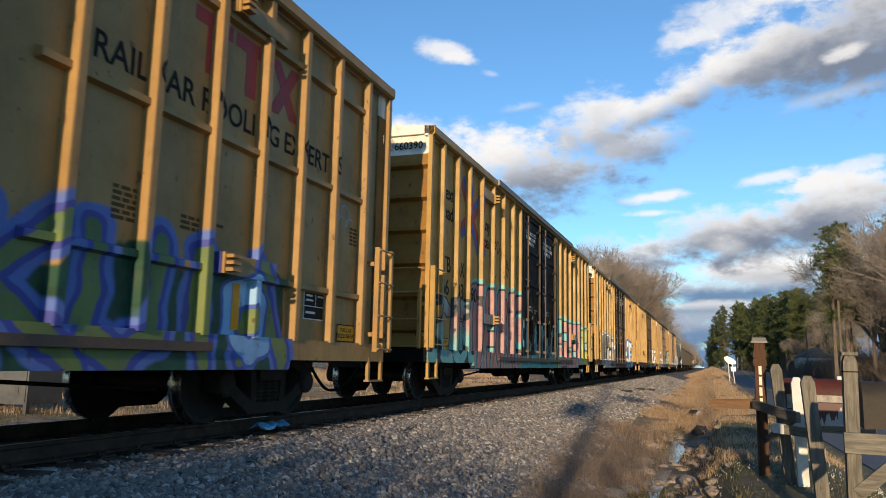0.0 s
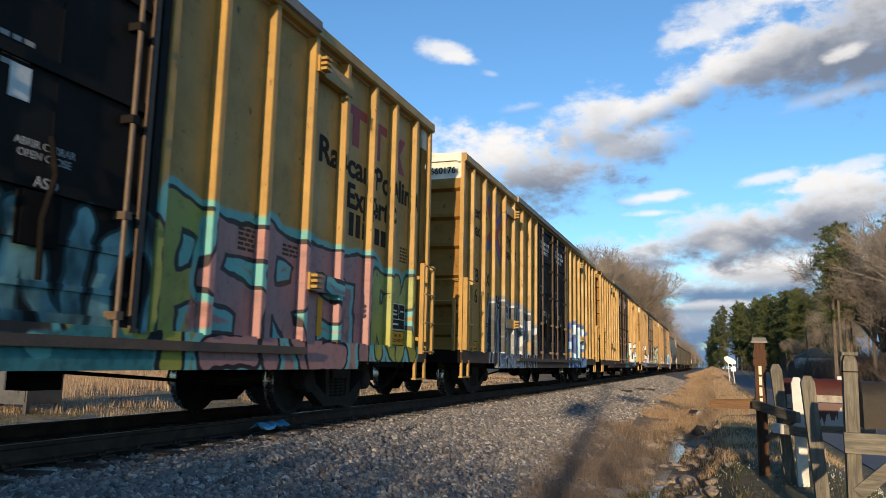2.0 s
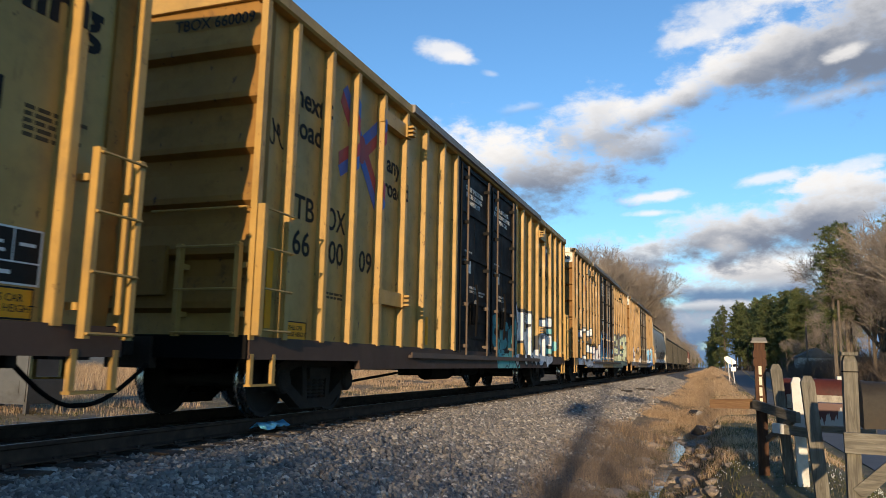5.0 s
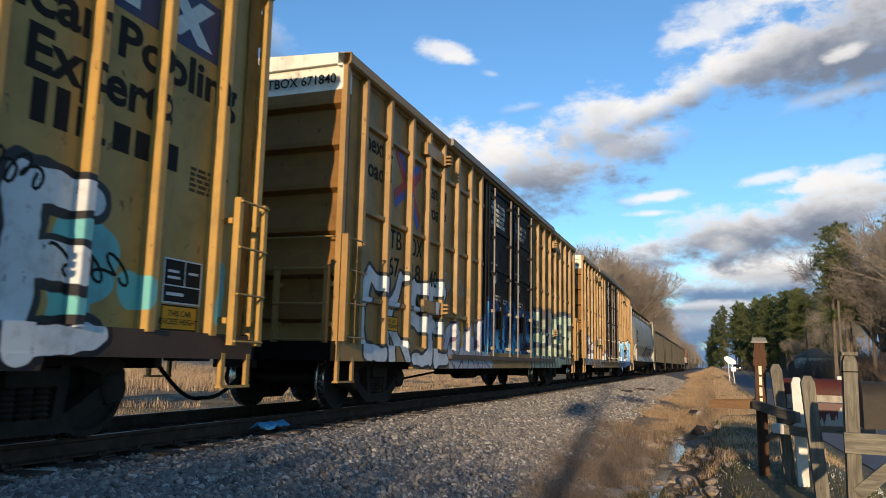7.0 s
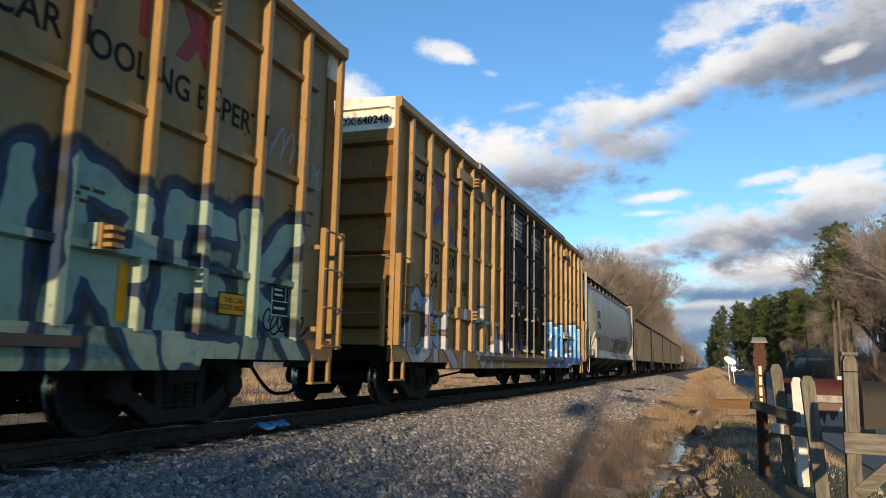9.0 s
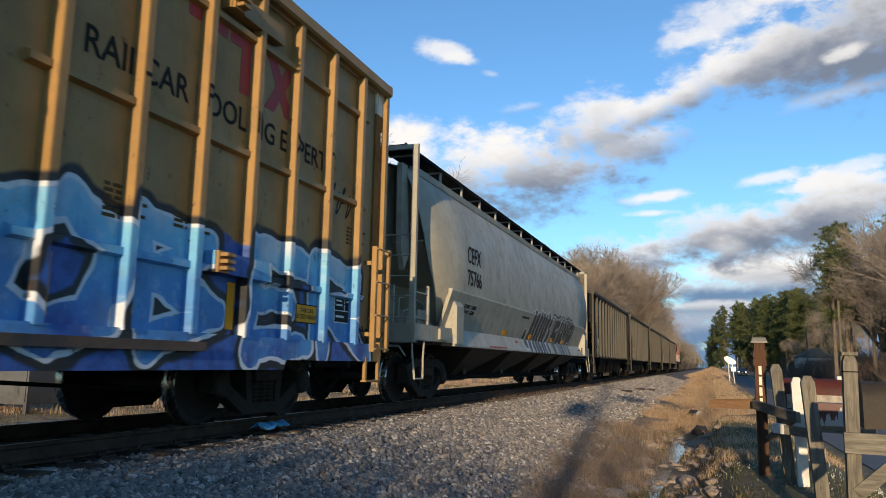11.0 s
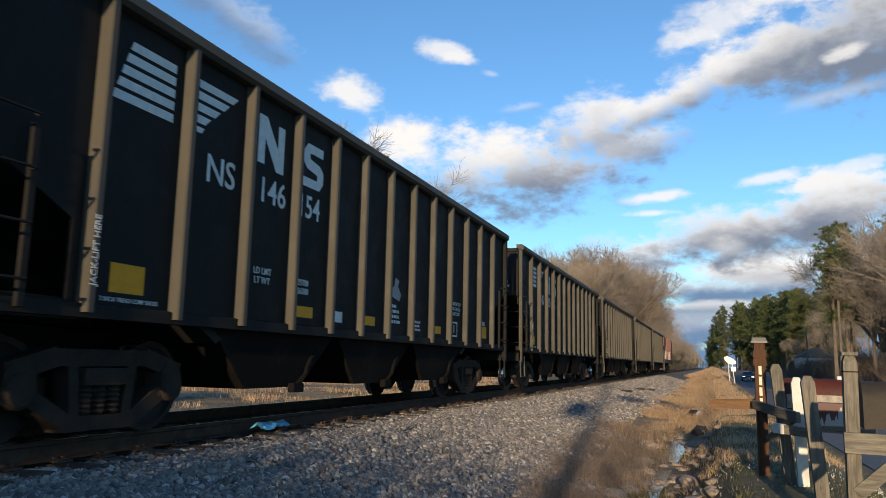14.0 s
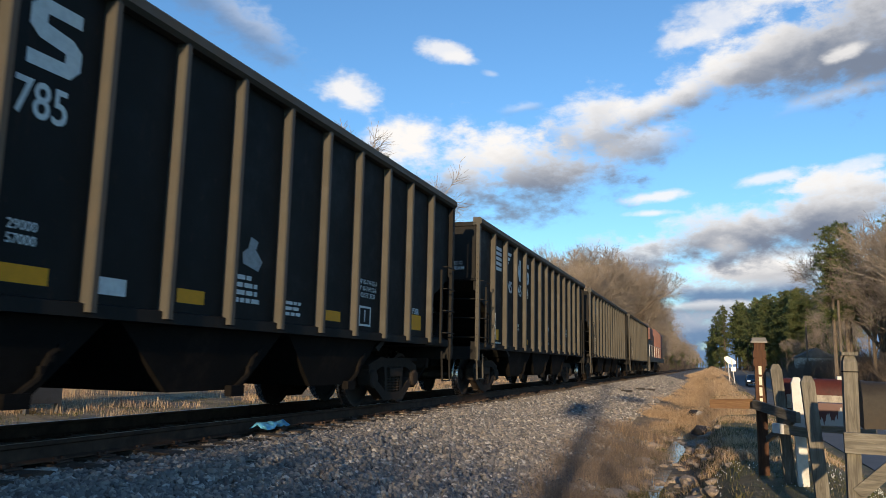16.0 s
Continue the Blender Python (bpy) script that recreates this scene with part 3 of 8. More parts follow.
def scribble(car, y, z, w, h, loops, x, mat, seed):
    """A quick looping spray stroke."""
    r, me = random.Random(seed), Mesh()
    a, b, m = [r.uniform(0.2, 0.5) for i in range(3)], [r.uniform(0, 6.28) for i in range(3)], loops * 10
    pts = []
    for i in range(m + 1):
        u = i / m
        pts.append(Vector((y + w * (u + 0.12 * sin(6.28 * loops * u + b[0])), z + h * (0.5 + a[0] * sin(6.28 * loops * u + b[1]) + a[1] * 0.7 * sin(6.28 * loops * 0.5 * u + b[2])))))
    vs, fs = [], []
    for i, p in enumerate(pts):
        d = (pts[min(i + 1, m)] - pts[max(i - 1, 0)]).normalized() * 0.014
        vs += [(x, p.x - d.y, p.y + d.x), (x, p.x + d.y, p.y - d.x), (x - 0.003, p.x + d.y, p.y - d.x), (x - 0.003, p.x - d.y, p.y + d.x)]
        if i:
            k = i * 4
            fs += [(k - 4 + j, k + j, k + (j + 1) % 4, k - 4 + (j + 1) % 4) for j in range(4)]
    me.add(vs, fs)
    part("spray_stroke", me, mat, car)


POSTS = (0.72, 1.62, 2.42, 3.36, 4.28, 5.22, 6.16, 6.94)
GRID_POSTS = (0.68, 1.60, 2.54, 3.37, 4.17, 5.02, 5.90, 6.66)
GRID_REAR = (12.56, 13.46, 14.35, 15.23, 16.08, 16.98, 17.90)


def boxcar(front, label, kind, paint, end_paint, number, slogan, texts=(), door_paint=None, wall_paint=None, sill_paint=None, rod=None, shift=0.0):
    """A sixty-foot high-cube boxcar with outside posts and double plug doors. kind 'grid' has rails between its posts."""
    L, W = 18.8, 1.47
    car = thing("boxcar", pose(0, front, 0), label, "boxcar", "boxcars of the train")
    cars.append((car, front))
    door_paint = door_paint or M_black
    sill_paint, rod = sill_paint or paint, rod or M_rod
    posts = GRID_POSTS if kind == "grid" else POSTS
    mid = L / 2
    body = Mesh().box(-W, W, 0.12, mid, 0.93, 4.97, 0).box(-W, W, mid, L - 0.12, 0.93, 4.97, 1)
    part("body", body, paint, car)
    for sx in (1, -1):
        for h in (posts, [y + shift for y in GRID_REAR] if kind == "grid" else tuple(L - y for y in posts)):
            for y in h:
                a, b = sx * (W - 0.01), sx * 1.60
                me = Mesh().prism([(a, y - 0.075), (sx * 1.595, y - 0.06), (b, y - 0.045), (b, y + 0.03), (sx * 1.585, y + 0.045), (a, y + 0.065)][::sx], 0.97, 4.90, "z")
                part("post", me, paint[y > mid], car)
        if kind == "grid":
            for y0, y1 in ((0.1, 7.05), (L - 7.05, L - 0.1)):
                for z in (4.32 + shift, 2.98 + 0.8 * shift, 1.65):
                    if z < 2 and y0 < 1:
                        ya, yb = y0 + 0.45, y1
                    else:
                        ya, yb = y0 + 0.55, y1 - (0.5 if y0 > 5 else 0)
                    me = Mesh().prism([(sx * W, z - 0.055), (sx * 1.545, z - 0.035), (sx * 1.545, z + 0.03), (sx * W, z + 0.055)], ya, yb)
                    part("side_rail", me, paint[y0 > 5], car)
        sill = Mesh().box(min(sx * 1.40, sx * 1.575), max(sx * 1.40, sx * 1.575), 0.02, mid, 0.74, 0.99, 0).box(min(sx * 1.40, sx * 1.575), max(sx * 1.40, sx * 1.575), mid, L - 0.02, 0.74, 0.99, 1)
        part("side_sill", sill, sill_paint, car)
        deep = Mesh()
        for h, (a, b, c, d) in enumerate(((2.72, 2.76, mid, mid), (mid, mid, L - 2.76, L - 2.72))):
            deep.prism([(a, 0.76), (b, 0.63), (c, 0.63), (d, 0.76)], min(sx * 1.50, sx * 1.585), max(sx * 1.50, sx * 1.585), "x", h)
        part("lower_sill", deep, sill_paint, car)
        track = Mesh().box(min(sx * 1.56, sx * 1.645), max(sx * 1.56, sx * 1.645), 4.6, 14.5, 0.81, 0.86).box(min(sx * 1.62, sx * 1.645), max(sx * 1.62, sx * 1.645), 4.6, 14.5, 0.855, 0.90)
        part("door_track", track, M_sill, car, "rusty door track")
        chord = Mesh().prism([(sx * 1.42, 4.90), (sx * 1.60, 4.90), (sx * 1.63, 4.93), (sx * 1.63, 5.06), (sx * 1.42, 5.09)], 0.0, L)
        part("top_chord", chord, end_paint, car)
        head = Mesh().prism([(sx * 1.60, 4.93), (sx * 1.68, 4.95), (sx * 1.68, 5.08), (sx * 1.40, 5.12), (sx * 1.40, 5.03), (sx * 1.60, 5.02)], 4.35, 14.45)
        part("door_header", head, M_roof, car)
        for y in (0.0, L):
            s = 1 if y == 0 else -1
            ya, yb = min(y, y + s * 0.09), max(y, y + s * 0.09)
            c = Mesh().prism([(sx * 1.50, 0.95), (sx * 1.585, 0.95), (sx * 1.585, 4.95), (sx * 1.50, 4.95)], ya, yb)
            part("corner_post", c, end_paint, car)
        # box-like brackets high and low
        for y in (posts[4] - 0.06, L - posts[4] + 0.06):
            for z in (4.56, 1.72):
                ya, yb = (y - 0.95, y + 0.1) if y < 9 else (y - 0.1, y + 0.95)
                me = Mesh().box(min(sx * 1.48, sx * 1.605), max(sx * 1.48, sx * 1.605), ya, yb, z - 0.11, z + 0.11)
                b = part("tack_board", me, paint[y > mid], car)
                lm = Mesh()
                for dz in (-0.07, 0.0, 0.07):
                    lm.box(min(sx * 1.60, sx * 1.70), max(sx * 1.60, sx * 1.73), y - 0.06, y + 0.08, z + dz - 0.018, z + dz + 0.018)
                lm.box(min(sx * 1.60, sx * 1.64), max(sx * 1.60, sx * 1.64), y - 0.08, y + 0.10, z - 0.11, z + 0.11)
                part("clevis", lm, end_paint, b)
    # roof
    roof = Mesh().prism([(-1.60, 5.02), (0, 5.14), (1.60, 5.02), (1.58, 4.98), (-1.58, 4.98)], 0.02, L - 0.02)
    for i in range(19):
        y = 0.4 + i * 1.0
        roof.prism([(-1.55, 5.02), (0, 5.18), (1.55, 5.02), (0, 5.10)], y, y + 0.06)
    part("roof", roof, M_roof, car)
    # corrugated ends
    for y, s in ((0.0, 1), (L, -1)):
        prof = [(y + s * 0.14, 0.93)]
        z = 1.25
        for zz in (1.27, 1.88, 2.48, 3.09, 3.70, 4.31):
            prof += [(y + s * 0.12, zz - 0.02), (y + s * 0.00, zz + 0.03), (y + s * 0.00, zz + 0.10), (y + s * 0.10, zz + 0.40)]
        prof += [(y + s * 0.06, 4.96), (y + s * 0.30, 4.96), (y + s * 0.30, 0.93)]
        me = Mesh().prism(prof if s == 1 else prof[::-1], -1.50, 1.50, "x")
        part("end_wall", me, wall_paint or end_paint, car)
        cap = Mesh().prism([(-1.60, 4.93), (1.60, 4.93), (1.62, 5.08), (0, 5.17), (-1.62, 5.08)], min(y, y + s * 0.06), max(y, y + s * 0.06))
        part("end_cap", cap, end_paint, car)
        sill = Mesh().box(-1.56, 1.56, min(y - s * 0.02, y + s * 0.12), max(y - s * 0.02, y + s * 0.12), 0.74, 1.0)
        part("end_sill", sill, M_under, car)
    # doors
    for i, y0 in enumerate((7.12, 9.42)):
        y1 = y0 + 2.26
        me = Mesh().box(1.44, 1.515, y0, y1, 0.96, 4.88)
        d = part("door", me, door_paint, car, "black steel plug door with lock rods")
        for z in (0.98, 1.98, 2.92, 3.86, 4.78):
            part("rib", Mesh().box(1.51, 1.555, y0 + 0.09, y1 - 0.09, z, z + 0.09), door_paint, d)
        for yy in (y0, y1 - 0.09):
            part("edge_frame", Mesh().box(1.51, 1.56, yy, yy + 0.09, 0.96, 4.88), door_paint, d)
        for z in (1.25, 1.6):
            part("rib", Mesh().box(1.51, 1.535, y0 + 0.09, y1 - 0.09, z, z + 0.05), door_paint, d)
        # dents and panel seams
        part("seam", Mesh().box(1.514, 1.522, y0 + 1.22, y0 + 1.25, 2.07, 3.86), door_paint, d)
        for yy in (y0 + 0.44, y1 - 0.32):
            r = Mesh().tube((1.625, yy, 0.86), (1.625, yy, 4.82), 0.023, n=8)
            part("lock_rod", r, rod, d, "worn steel lock rod")
            for z in (1.05, 1.9, 2.75, 3.6, 4.55):
                br = Mesh().box(1.52, 1.655, yy - 0.038, yy + 0.038, z, z + 0.07)
                part("rod_guide", br, rod if z < 2 else door_paint, d)
        for yy in (y0 + 0.14, y1 - 0.08):
            r = Mesh().box(1.555, 1.595, yy - 0.03, yy + 0.03, 0.95, 4.85)
            part("door_stile", r, M_sill if yy > y0 + 1 else door_paint, d)
        hd = Mesh().path([(1.60, y0 + 1.15, 1.3), (1.64, y0 + 1.1, 1.75), (1.62, y0 + 1.2, 2.1), (1.60, y0 + 1.15, 2.4)], 0.025, 6).box(1.53, 1.60, y0 + 0.95, y0 + 1.3, 1.55, 1.95)
        part("door_handle", hd, M_under, d)
        pl = Mesh().box(1.518, 1.524, y0 + 0.80, y0 + 0.98, 2.62, 2.88)
        part("placard", pl, M_white, d, "white paper placard")
        words = ("CLOSE THIS DOOR\nBEFORE CLOSING\nMAIN DOOR", "CLOSE AND LOCK\nBOTH DOORS BEFORE\nMOVING CAR")[i]
        if kind == "grid":
            words = ("CERRAR Y BLOQUEAR\nAMBAS PUERTAS ANTES\nDE MOVER EL CARRO\nCLOSE AND LOCK\nBOTH DOORS BEFORE\nMOVING CAR", "CLOSE THIS DOOR\nBEFORE CLOSING\nMAIN DOOR")[i]
        text("door_lettering", words, 0.145 if kind != "grid" or i else 0.118, on_side(y0 + (1.20 if kind != "grid" else 1.12), 4.28 if kind != "grid" else 4.22, 1.519), M_white if not (kind == "grid" and i) else M_faded, d)
        text("door_lettering", "ABRIR CERRAR\nOPEN CLOSE", 0.085, on_side(y0 + 1.18, 2.28, 1.519), M_faded, d)
        text("door_lettering", "ASD", 0.12, on_side(y0 + 1.14, 2.02, 1.603), M_faded, d)
        bars(d, y0 + 0.55, 3.05, 1.518, (1, 0.8, 0.9, 0.4), 0.45, 0.04, M_faded)
        if i == 0:
            bars(d, y0 + 1.45, 2.25, 1.518, (1, 0.8), 0.5, 0.04, M_faded)
    for sx in (1, -1):
        for y in (7.05, 11.72):
            jm = Mesh().box(min(sx * 1.45, sx * 1.59), max(sx * 1.45, sx * 1.59), y - 0.05, y + 0.05, 0.95, 4.92)
            part("door_jamb", jm, door_paint, car)
    far = Mesh().box(-1.56, -1.44, 7.1, 11.7, 0.96, 4.88)
    fd = part("door", far, door_paint, car)
    for y in (7.6, 8.9, 9.9, 11.2):
        part("lock_rod", Mesh().tube((-1.62, y, 0.86), (-1.62, y, 4.82), 0.027, n=6), M_rod, fd)
    # ladders, grab irons, steps
    st = part("side_ladder", Mesh().box(1.60, 1.69, 0.0, 0.075, 1.0, 2.46), end_paint, car)
    for z in (1.06, 1.52, 1.98, 2.42):
        part("rung", Mesh().path([(1.665, 0.03, z), (1.665, posts[0] - 0.02, z), (1.60, posts[0], z)], 0.014, 6), end_paint, st)
    ladder(car, "side_ladder", L - 0.58, L - 0.06, 0.88, 2.42, 1.64, 4, end_paint)
    ladder(car, "end_ladder", 0.62, 1.46, 0.98, 2.02, -0.03, 3, end_paint, True)
    g = Mesh().path([(0.2, 0.0, 2.42), (0.2, -0.07, 2.42), (1.5, -0.07, 2.42), (1.5, 0.0, 2.42)], 0.012)
    part("grab_iron", g, end_paint, car)
    bx = Mesh().box(-0.45, 0.42, -0.05, 0.02, 1.45, 2.02)
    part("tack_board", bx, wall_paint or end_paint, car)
    for y in (0.05, L - 0.55):
        step_iron(car, y, 1.55, end_paint)
        step_iron(car, y, -1.55, end_paint)
    rf = Mesh().box(1.478, 1.482, 0.42, 0.55, 1.10, 2.0)
    part("reflector", rf, M_decal, car, "yellow reflective strip")
    for y in (5.6, 12.6, 15.0):
        part("reflector", Mesh().box(1.476, 1.480, y, y + 0.13, 1.05, 1.55), M_decal, car, "yellow reflective strip")
    for y, z in ((1.78, 1.22), (16.42, 1.20)) if kind == "grid" and number != "663121" else ((0.86, 0.97), (17.42, 1.0)):
        dec = part("excess_height_sign", Mesh().box(1.476, 1.480, y, y + 0.52, z, z + 0.24), M_decal, car, "yellow height warning decal")
        for q in ((y, y + 0.52, z, z + 0.014), (y, y + 0.52, z + 0.226, z + 0.24), (y, y + 0.014, z + 0.014, z + 0.226), (y + 0.506, y + 0.52, z + 0.014, z + 0.226)):
            part("decal_border", Mesh().box(1.480, 1.4815, *q), M_ink, dec)
        text("decal_lettering", "THIS CAR\nEXCESS HEIGHT", 0.078, on_side(y + 0.26, z + 0.12, 1.4805), M_ink, dec, 0.001)
    # lettering
    text("end_number", "TBOX " + number, 0.20, on_end(0.80, 4.73, 0.055), M_ink, car, width=1.14)
    x = W + 0.004
    face = list(posts) + ([y + shift for y in GRID_REAR] if kind == "grid" else [L - y for y in posts])
    c0, c1, c2, c3, za, zb = (2.13, 3.04, 2.08, 3.93, 2.70, 2.25) if kind == "grid" else (1.21, 2.06, 1.17, 3.04, 2.63, 2.18)
    text("car_lettering", "TB", 0.44, on_side(c0, za, x), M_ink, car, width=0.50)
    text("car_lettering", "OX", 0.44, on_side(c1, za, x), M_ink, car, width=0.55)
    for a, digits in ((c2, number[:2]), ((c2 + c3) / 2, number[2:4]), (c3, number[4:])):
        text("car_number", digits, 0.44, on_side(a, zb, x), M_ink, car, width=0.42)
    for word, ya, za in (("next", 1.16, 4.06), ("load", 1.16, 3.66), ("any", 3.90, 3.90), ("road", 3.90, 3.50)):
        over_posts(text("slogan", word, 0.40, on_side(ya + 0.08, za, x), M_ink, car, bold=0.02), face, 0.132)
    emblem(car, *((2.62, 3.73, W + 0.001, 0.84) if kind == "grid" else (2.78, 3.86, W + 0.001, 1.0)), face)
    if slogan == "caps":
        over_posts(text("slogan", "RAILCAR POOLING EXPERTS", 0.36, on_side(15.0, 3.36, x), M_ink, car, width=4.3), face, 0.132)
        letter_shapes(car, 14.1, 3.66, 2.05, 0.66, W, M_red)
    else:
        over_posts(text("slogan", "Railcar Pooling", 0.50, on_side(16.6, 3.53, x), M_ink, car, width=3.5, bold=0.028), face, 0.132)
        over_posts(text("slogan", "Experts", 0.50, on_side(16.55, 3.08, x), M_ink, car, width=1.65, bold=0.028), face, 0.132)
        for a, b, h in ((15.82, 15.96, 0.34), (16.04, 16.18, 0.34), (16.26, 16.46, 0.25), (16.53, 16.58, 0.06), (16.66, 16.86, 0.25), (16.93, 17.14, 0.25), (17.21, 17.50, 0.25)):
            part("address_bar", Mesh().box(W, W + 0.004, a, b, 2.52, 2.52 + h), M_ink, car)
        if slogan == "blue":
            part("emblem_panel", Mesh().box(W, W + 0.003, 15.45, 18.05, 3.80, 4.42), M_panel, car, "dark blue panel")
            letter_shapes(car, 15.6, 3.88, 2.3, 0.46, W + 0.003, M_white)
        else:
            letter_shapes(car, 15.6, 3.85, 2.2, 0.60, W, M_red)
    for y, z, rows in ((1.75, 1.62, (1, 1)), (13.2, 2.2, (1, .8, 1, .6, .9, .7)), (17.7, 2.6, (1, .7, .8, 1, .5)), (14.1, 2.1, (1, .7, .8))):
        bars(car, y, z, W + 0.001, rows, 0.55, 0.032)
    a = 16.5 if number == "663121" else 17.42
    part("data_panel", Mesh().box(W, W + 0.004, a, a + 0.56, 1.26, 1.68), M_ink, car, "black data panel")
    for ya, yb, za, zb in ((0.0, 0.56, 1.67, 1.685), (0.0, 0.56, 1.255, 1.27), (0.0, 0.018, 1.27, 1.67), (0.542, 0.56, 1.27, 1.67), (0.30, 0.312, 1.43, 1.67), (0.018, 0.542, 1.42, 1.432), (0.06, 0.22, 1.55, 1.575), (0.06, 0.24, 1.49, 1.515), (0.06, 0.30, 1.33, 1.36), (0.36, 0.50, 1.55, 1.575)):
        part("data_mark", Mesh().box(W + 0.004, W + 0.006, a + ya, a + yb, za, zb), M_white, car)
    for ya, za, w, h, n, ink, seed in texts:
        scribble(car, ya, za, w, h, n, W + 0.004, M_ink if ink else M_faded, seed)
    couplers(car, L, 0.95)
    brake_rods(car, L)
    truck(car, 2.40), truck(car, L - 2.40)
    return car


PINK, AQUA, DKGREEN = (0.42, 0.21, 0.185), (0.15, 0.42, 0.40), (0.02, 0.07, 0.04)
SKYBLUE, WHITE = (0.12, 0.42, 0.62), (0.66, 0.66, 0.68)
OLIVE, VIOLET, LIME, NAVY, GHOST = (0.13, 0.17, 0.045), (0.055, 0.065, 0.30), (0.36, 0.34, 0.07), (0.03, 0.06, 0.17), (0.46, 0.48, 0.50)
SPECS = (
    ("yellow boxcar, side rails, green and blue spray paint", "grid", "663121", "caps",
     [(9.6, 16.05, 0.62, 1.92, "ERKUIA", (OLIVE, (0.17, 0.21, 0.06), (0.08, 0.15, 0.06)), VIOLET, (0.10, 0.16, 0.45), DKGREEN, 0.115, 0.07, 1),
      (14.85, 15.65, 0.66, 1.72, "O", ((0.22, 0.38, 0.60), (0.30, 0.50, 0.72)), (0.06, 0.10, 0.35), None, None, 0.15, 0.05, 7)]),
    ("yellow boxcar with pink and aqua spray paint", "post", "660390", "red",
     [(-0.2, 3.1, 0.60, 2.05, "SCUC", (AQUA, (0.20, 0.42, 0.40), PINK, (0.34, 0.46, 0.42)), (0.03, 0.045, 0.05), None, None, 0.14, 0.05, 2),
      (2.6, 7.1, 0.62, 2.50, "TARK", (PINK, (0.40, 0.22, 0.20), PINK), (0.035, 0.03, 0.035), AQUA, PINK, 0.14, 0.055, 3),
      (10.9, 12.9, 0.62, 2.40, "OP", (LIME, (0.30, 0.30, 0.07)), INKY, AQUA, LIME, 0.17, 0.055, 4),
      (12.5, 16.8, 0.60, 2.30, "SRET", (PINK, (0.38, 0.20, 0.19), PINK), (0.035, 0.025, 0.03), AQUA, PINK, 0.165, 0.055, 5),
      (16.6, 18.2, 0.75, 2.15, "RK", (LIME, (0.34, 0.36, 0.12)), (0.04, 0.05, 0.04), AQUA, None, 0.16, 0.05, 6)]),
    ("yellow boxcar with silver and black spray paint", "post", "660176", "blue",
     [(2.1, 7.35, 0.62, 2.22, "HENRY", ((0.030, 0.030, 0.032), (0.045, 0.044, 0.046), (0.10, 0.095, 0.09)), GHOST, (0.20, 0.20, 0.20), None, 0.10, 0.045, 8),
      (2.9, 5.2, 0.56, 1.02, "SNA", ((0.22, 0.27, 0.33), (0.10, 0.12, 0.16)), GHOST, None, (0.10, 0.11, 0.13), 0.07, 0.03, 9),
      (12.15, 16.15, 0.60, 2.24, "HCKS", ((0.24, 0.42, 0.54), (0.36, 0.54, 0.64), (0.48, 0.60, 0.66)), NAVY, (0.04, 0.09, 0.30), None, 0.13, 0.055, 10)]),
    ("yellow boxcar with white block-letter spray paint", "post", "660009", "blue",
     [(10.2, 12.2, 0.62, 1.95, "EI", (AQUA, (0.12, 0.46, 0.46)), (0.03, 0.10, 0.12), AQUA, AQUA, 0.16, 0.04, 12),
      (16.2, 17.3, 0.75, 2.00, "Po", (AQUA, (0.16, 0.46, 0.48)), AQUA, None, None, 0.20, 0.01, 13), (17.95, 18.35, 1.05, 1.80, "I", (AQUA,), AQUA, None, None, 0.12, 0.01, 14),
      (11.9, 16.6, 0.72, 2.22, "PRUSE", (WHITE, (0.62, 0.62, 0.63), WHITE), (0.022, 0.022, 0.026), None, None, 0.145, 0.075, 15)]),
    ("yellow boxcar, side rails, white and sage spray paint", "grid", "671840", "caps",
     [(0.75, 4.65, 0.62, 2.25, "CKSE", (WHITE, (0.60, 0.60, 0.63), WHITE), INKY, None, None, 0.125, 0.06, 16),
      (4.5, 7.5, 0.60, 1.62, "OAK", ((0.42, 0.42, 0.47), (0.52, 0.52, 0.56)), (0.10, 0.05, 0.10), None, (0.46, 0.46, 0.50), 0.13, 0.04, 17),
      (11.6, 17.95, 0.62, 2.38, "FHREK", ((0.24, 0.30, 0.20), (0.32, 0.39, 0.29), (0.30, 0.38, 0.29)), (0.022, 0.04, 0.085), INKY, (0.22, 0.27, 0.20), 0.145, 0.07, 18)]),
    ("yellow boxcar, side rails, blue bubble-letter spray paint", "grid", "640248", "caps",
     [(0.5, 6.9, 0.62, 2.0, "OKIOA", ((0.34, 0.32, 0.33), (0.48, 0.46, 0.46), (0.36, 0.36, 0.42)), (0.08, 0.06, 0.09), None, None, 0.13, 0.05, 20),
      (11.9, 18.25, 0.72, 2.22, "OBER", ((0.04, 0.10, 0.36), (0.08, 0.26, 0.56), (0.16, 0.44, 0.66), (0.50, 0.58, 0.66)), (0.60, 0.64, 0.70), INKY, (0.05, 0.12, 0.40), 0.17, 0.045, 21)]),
)
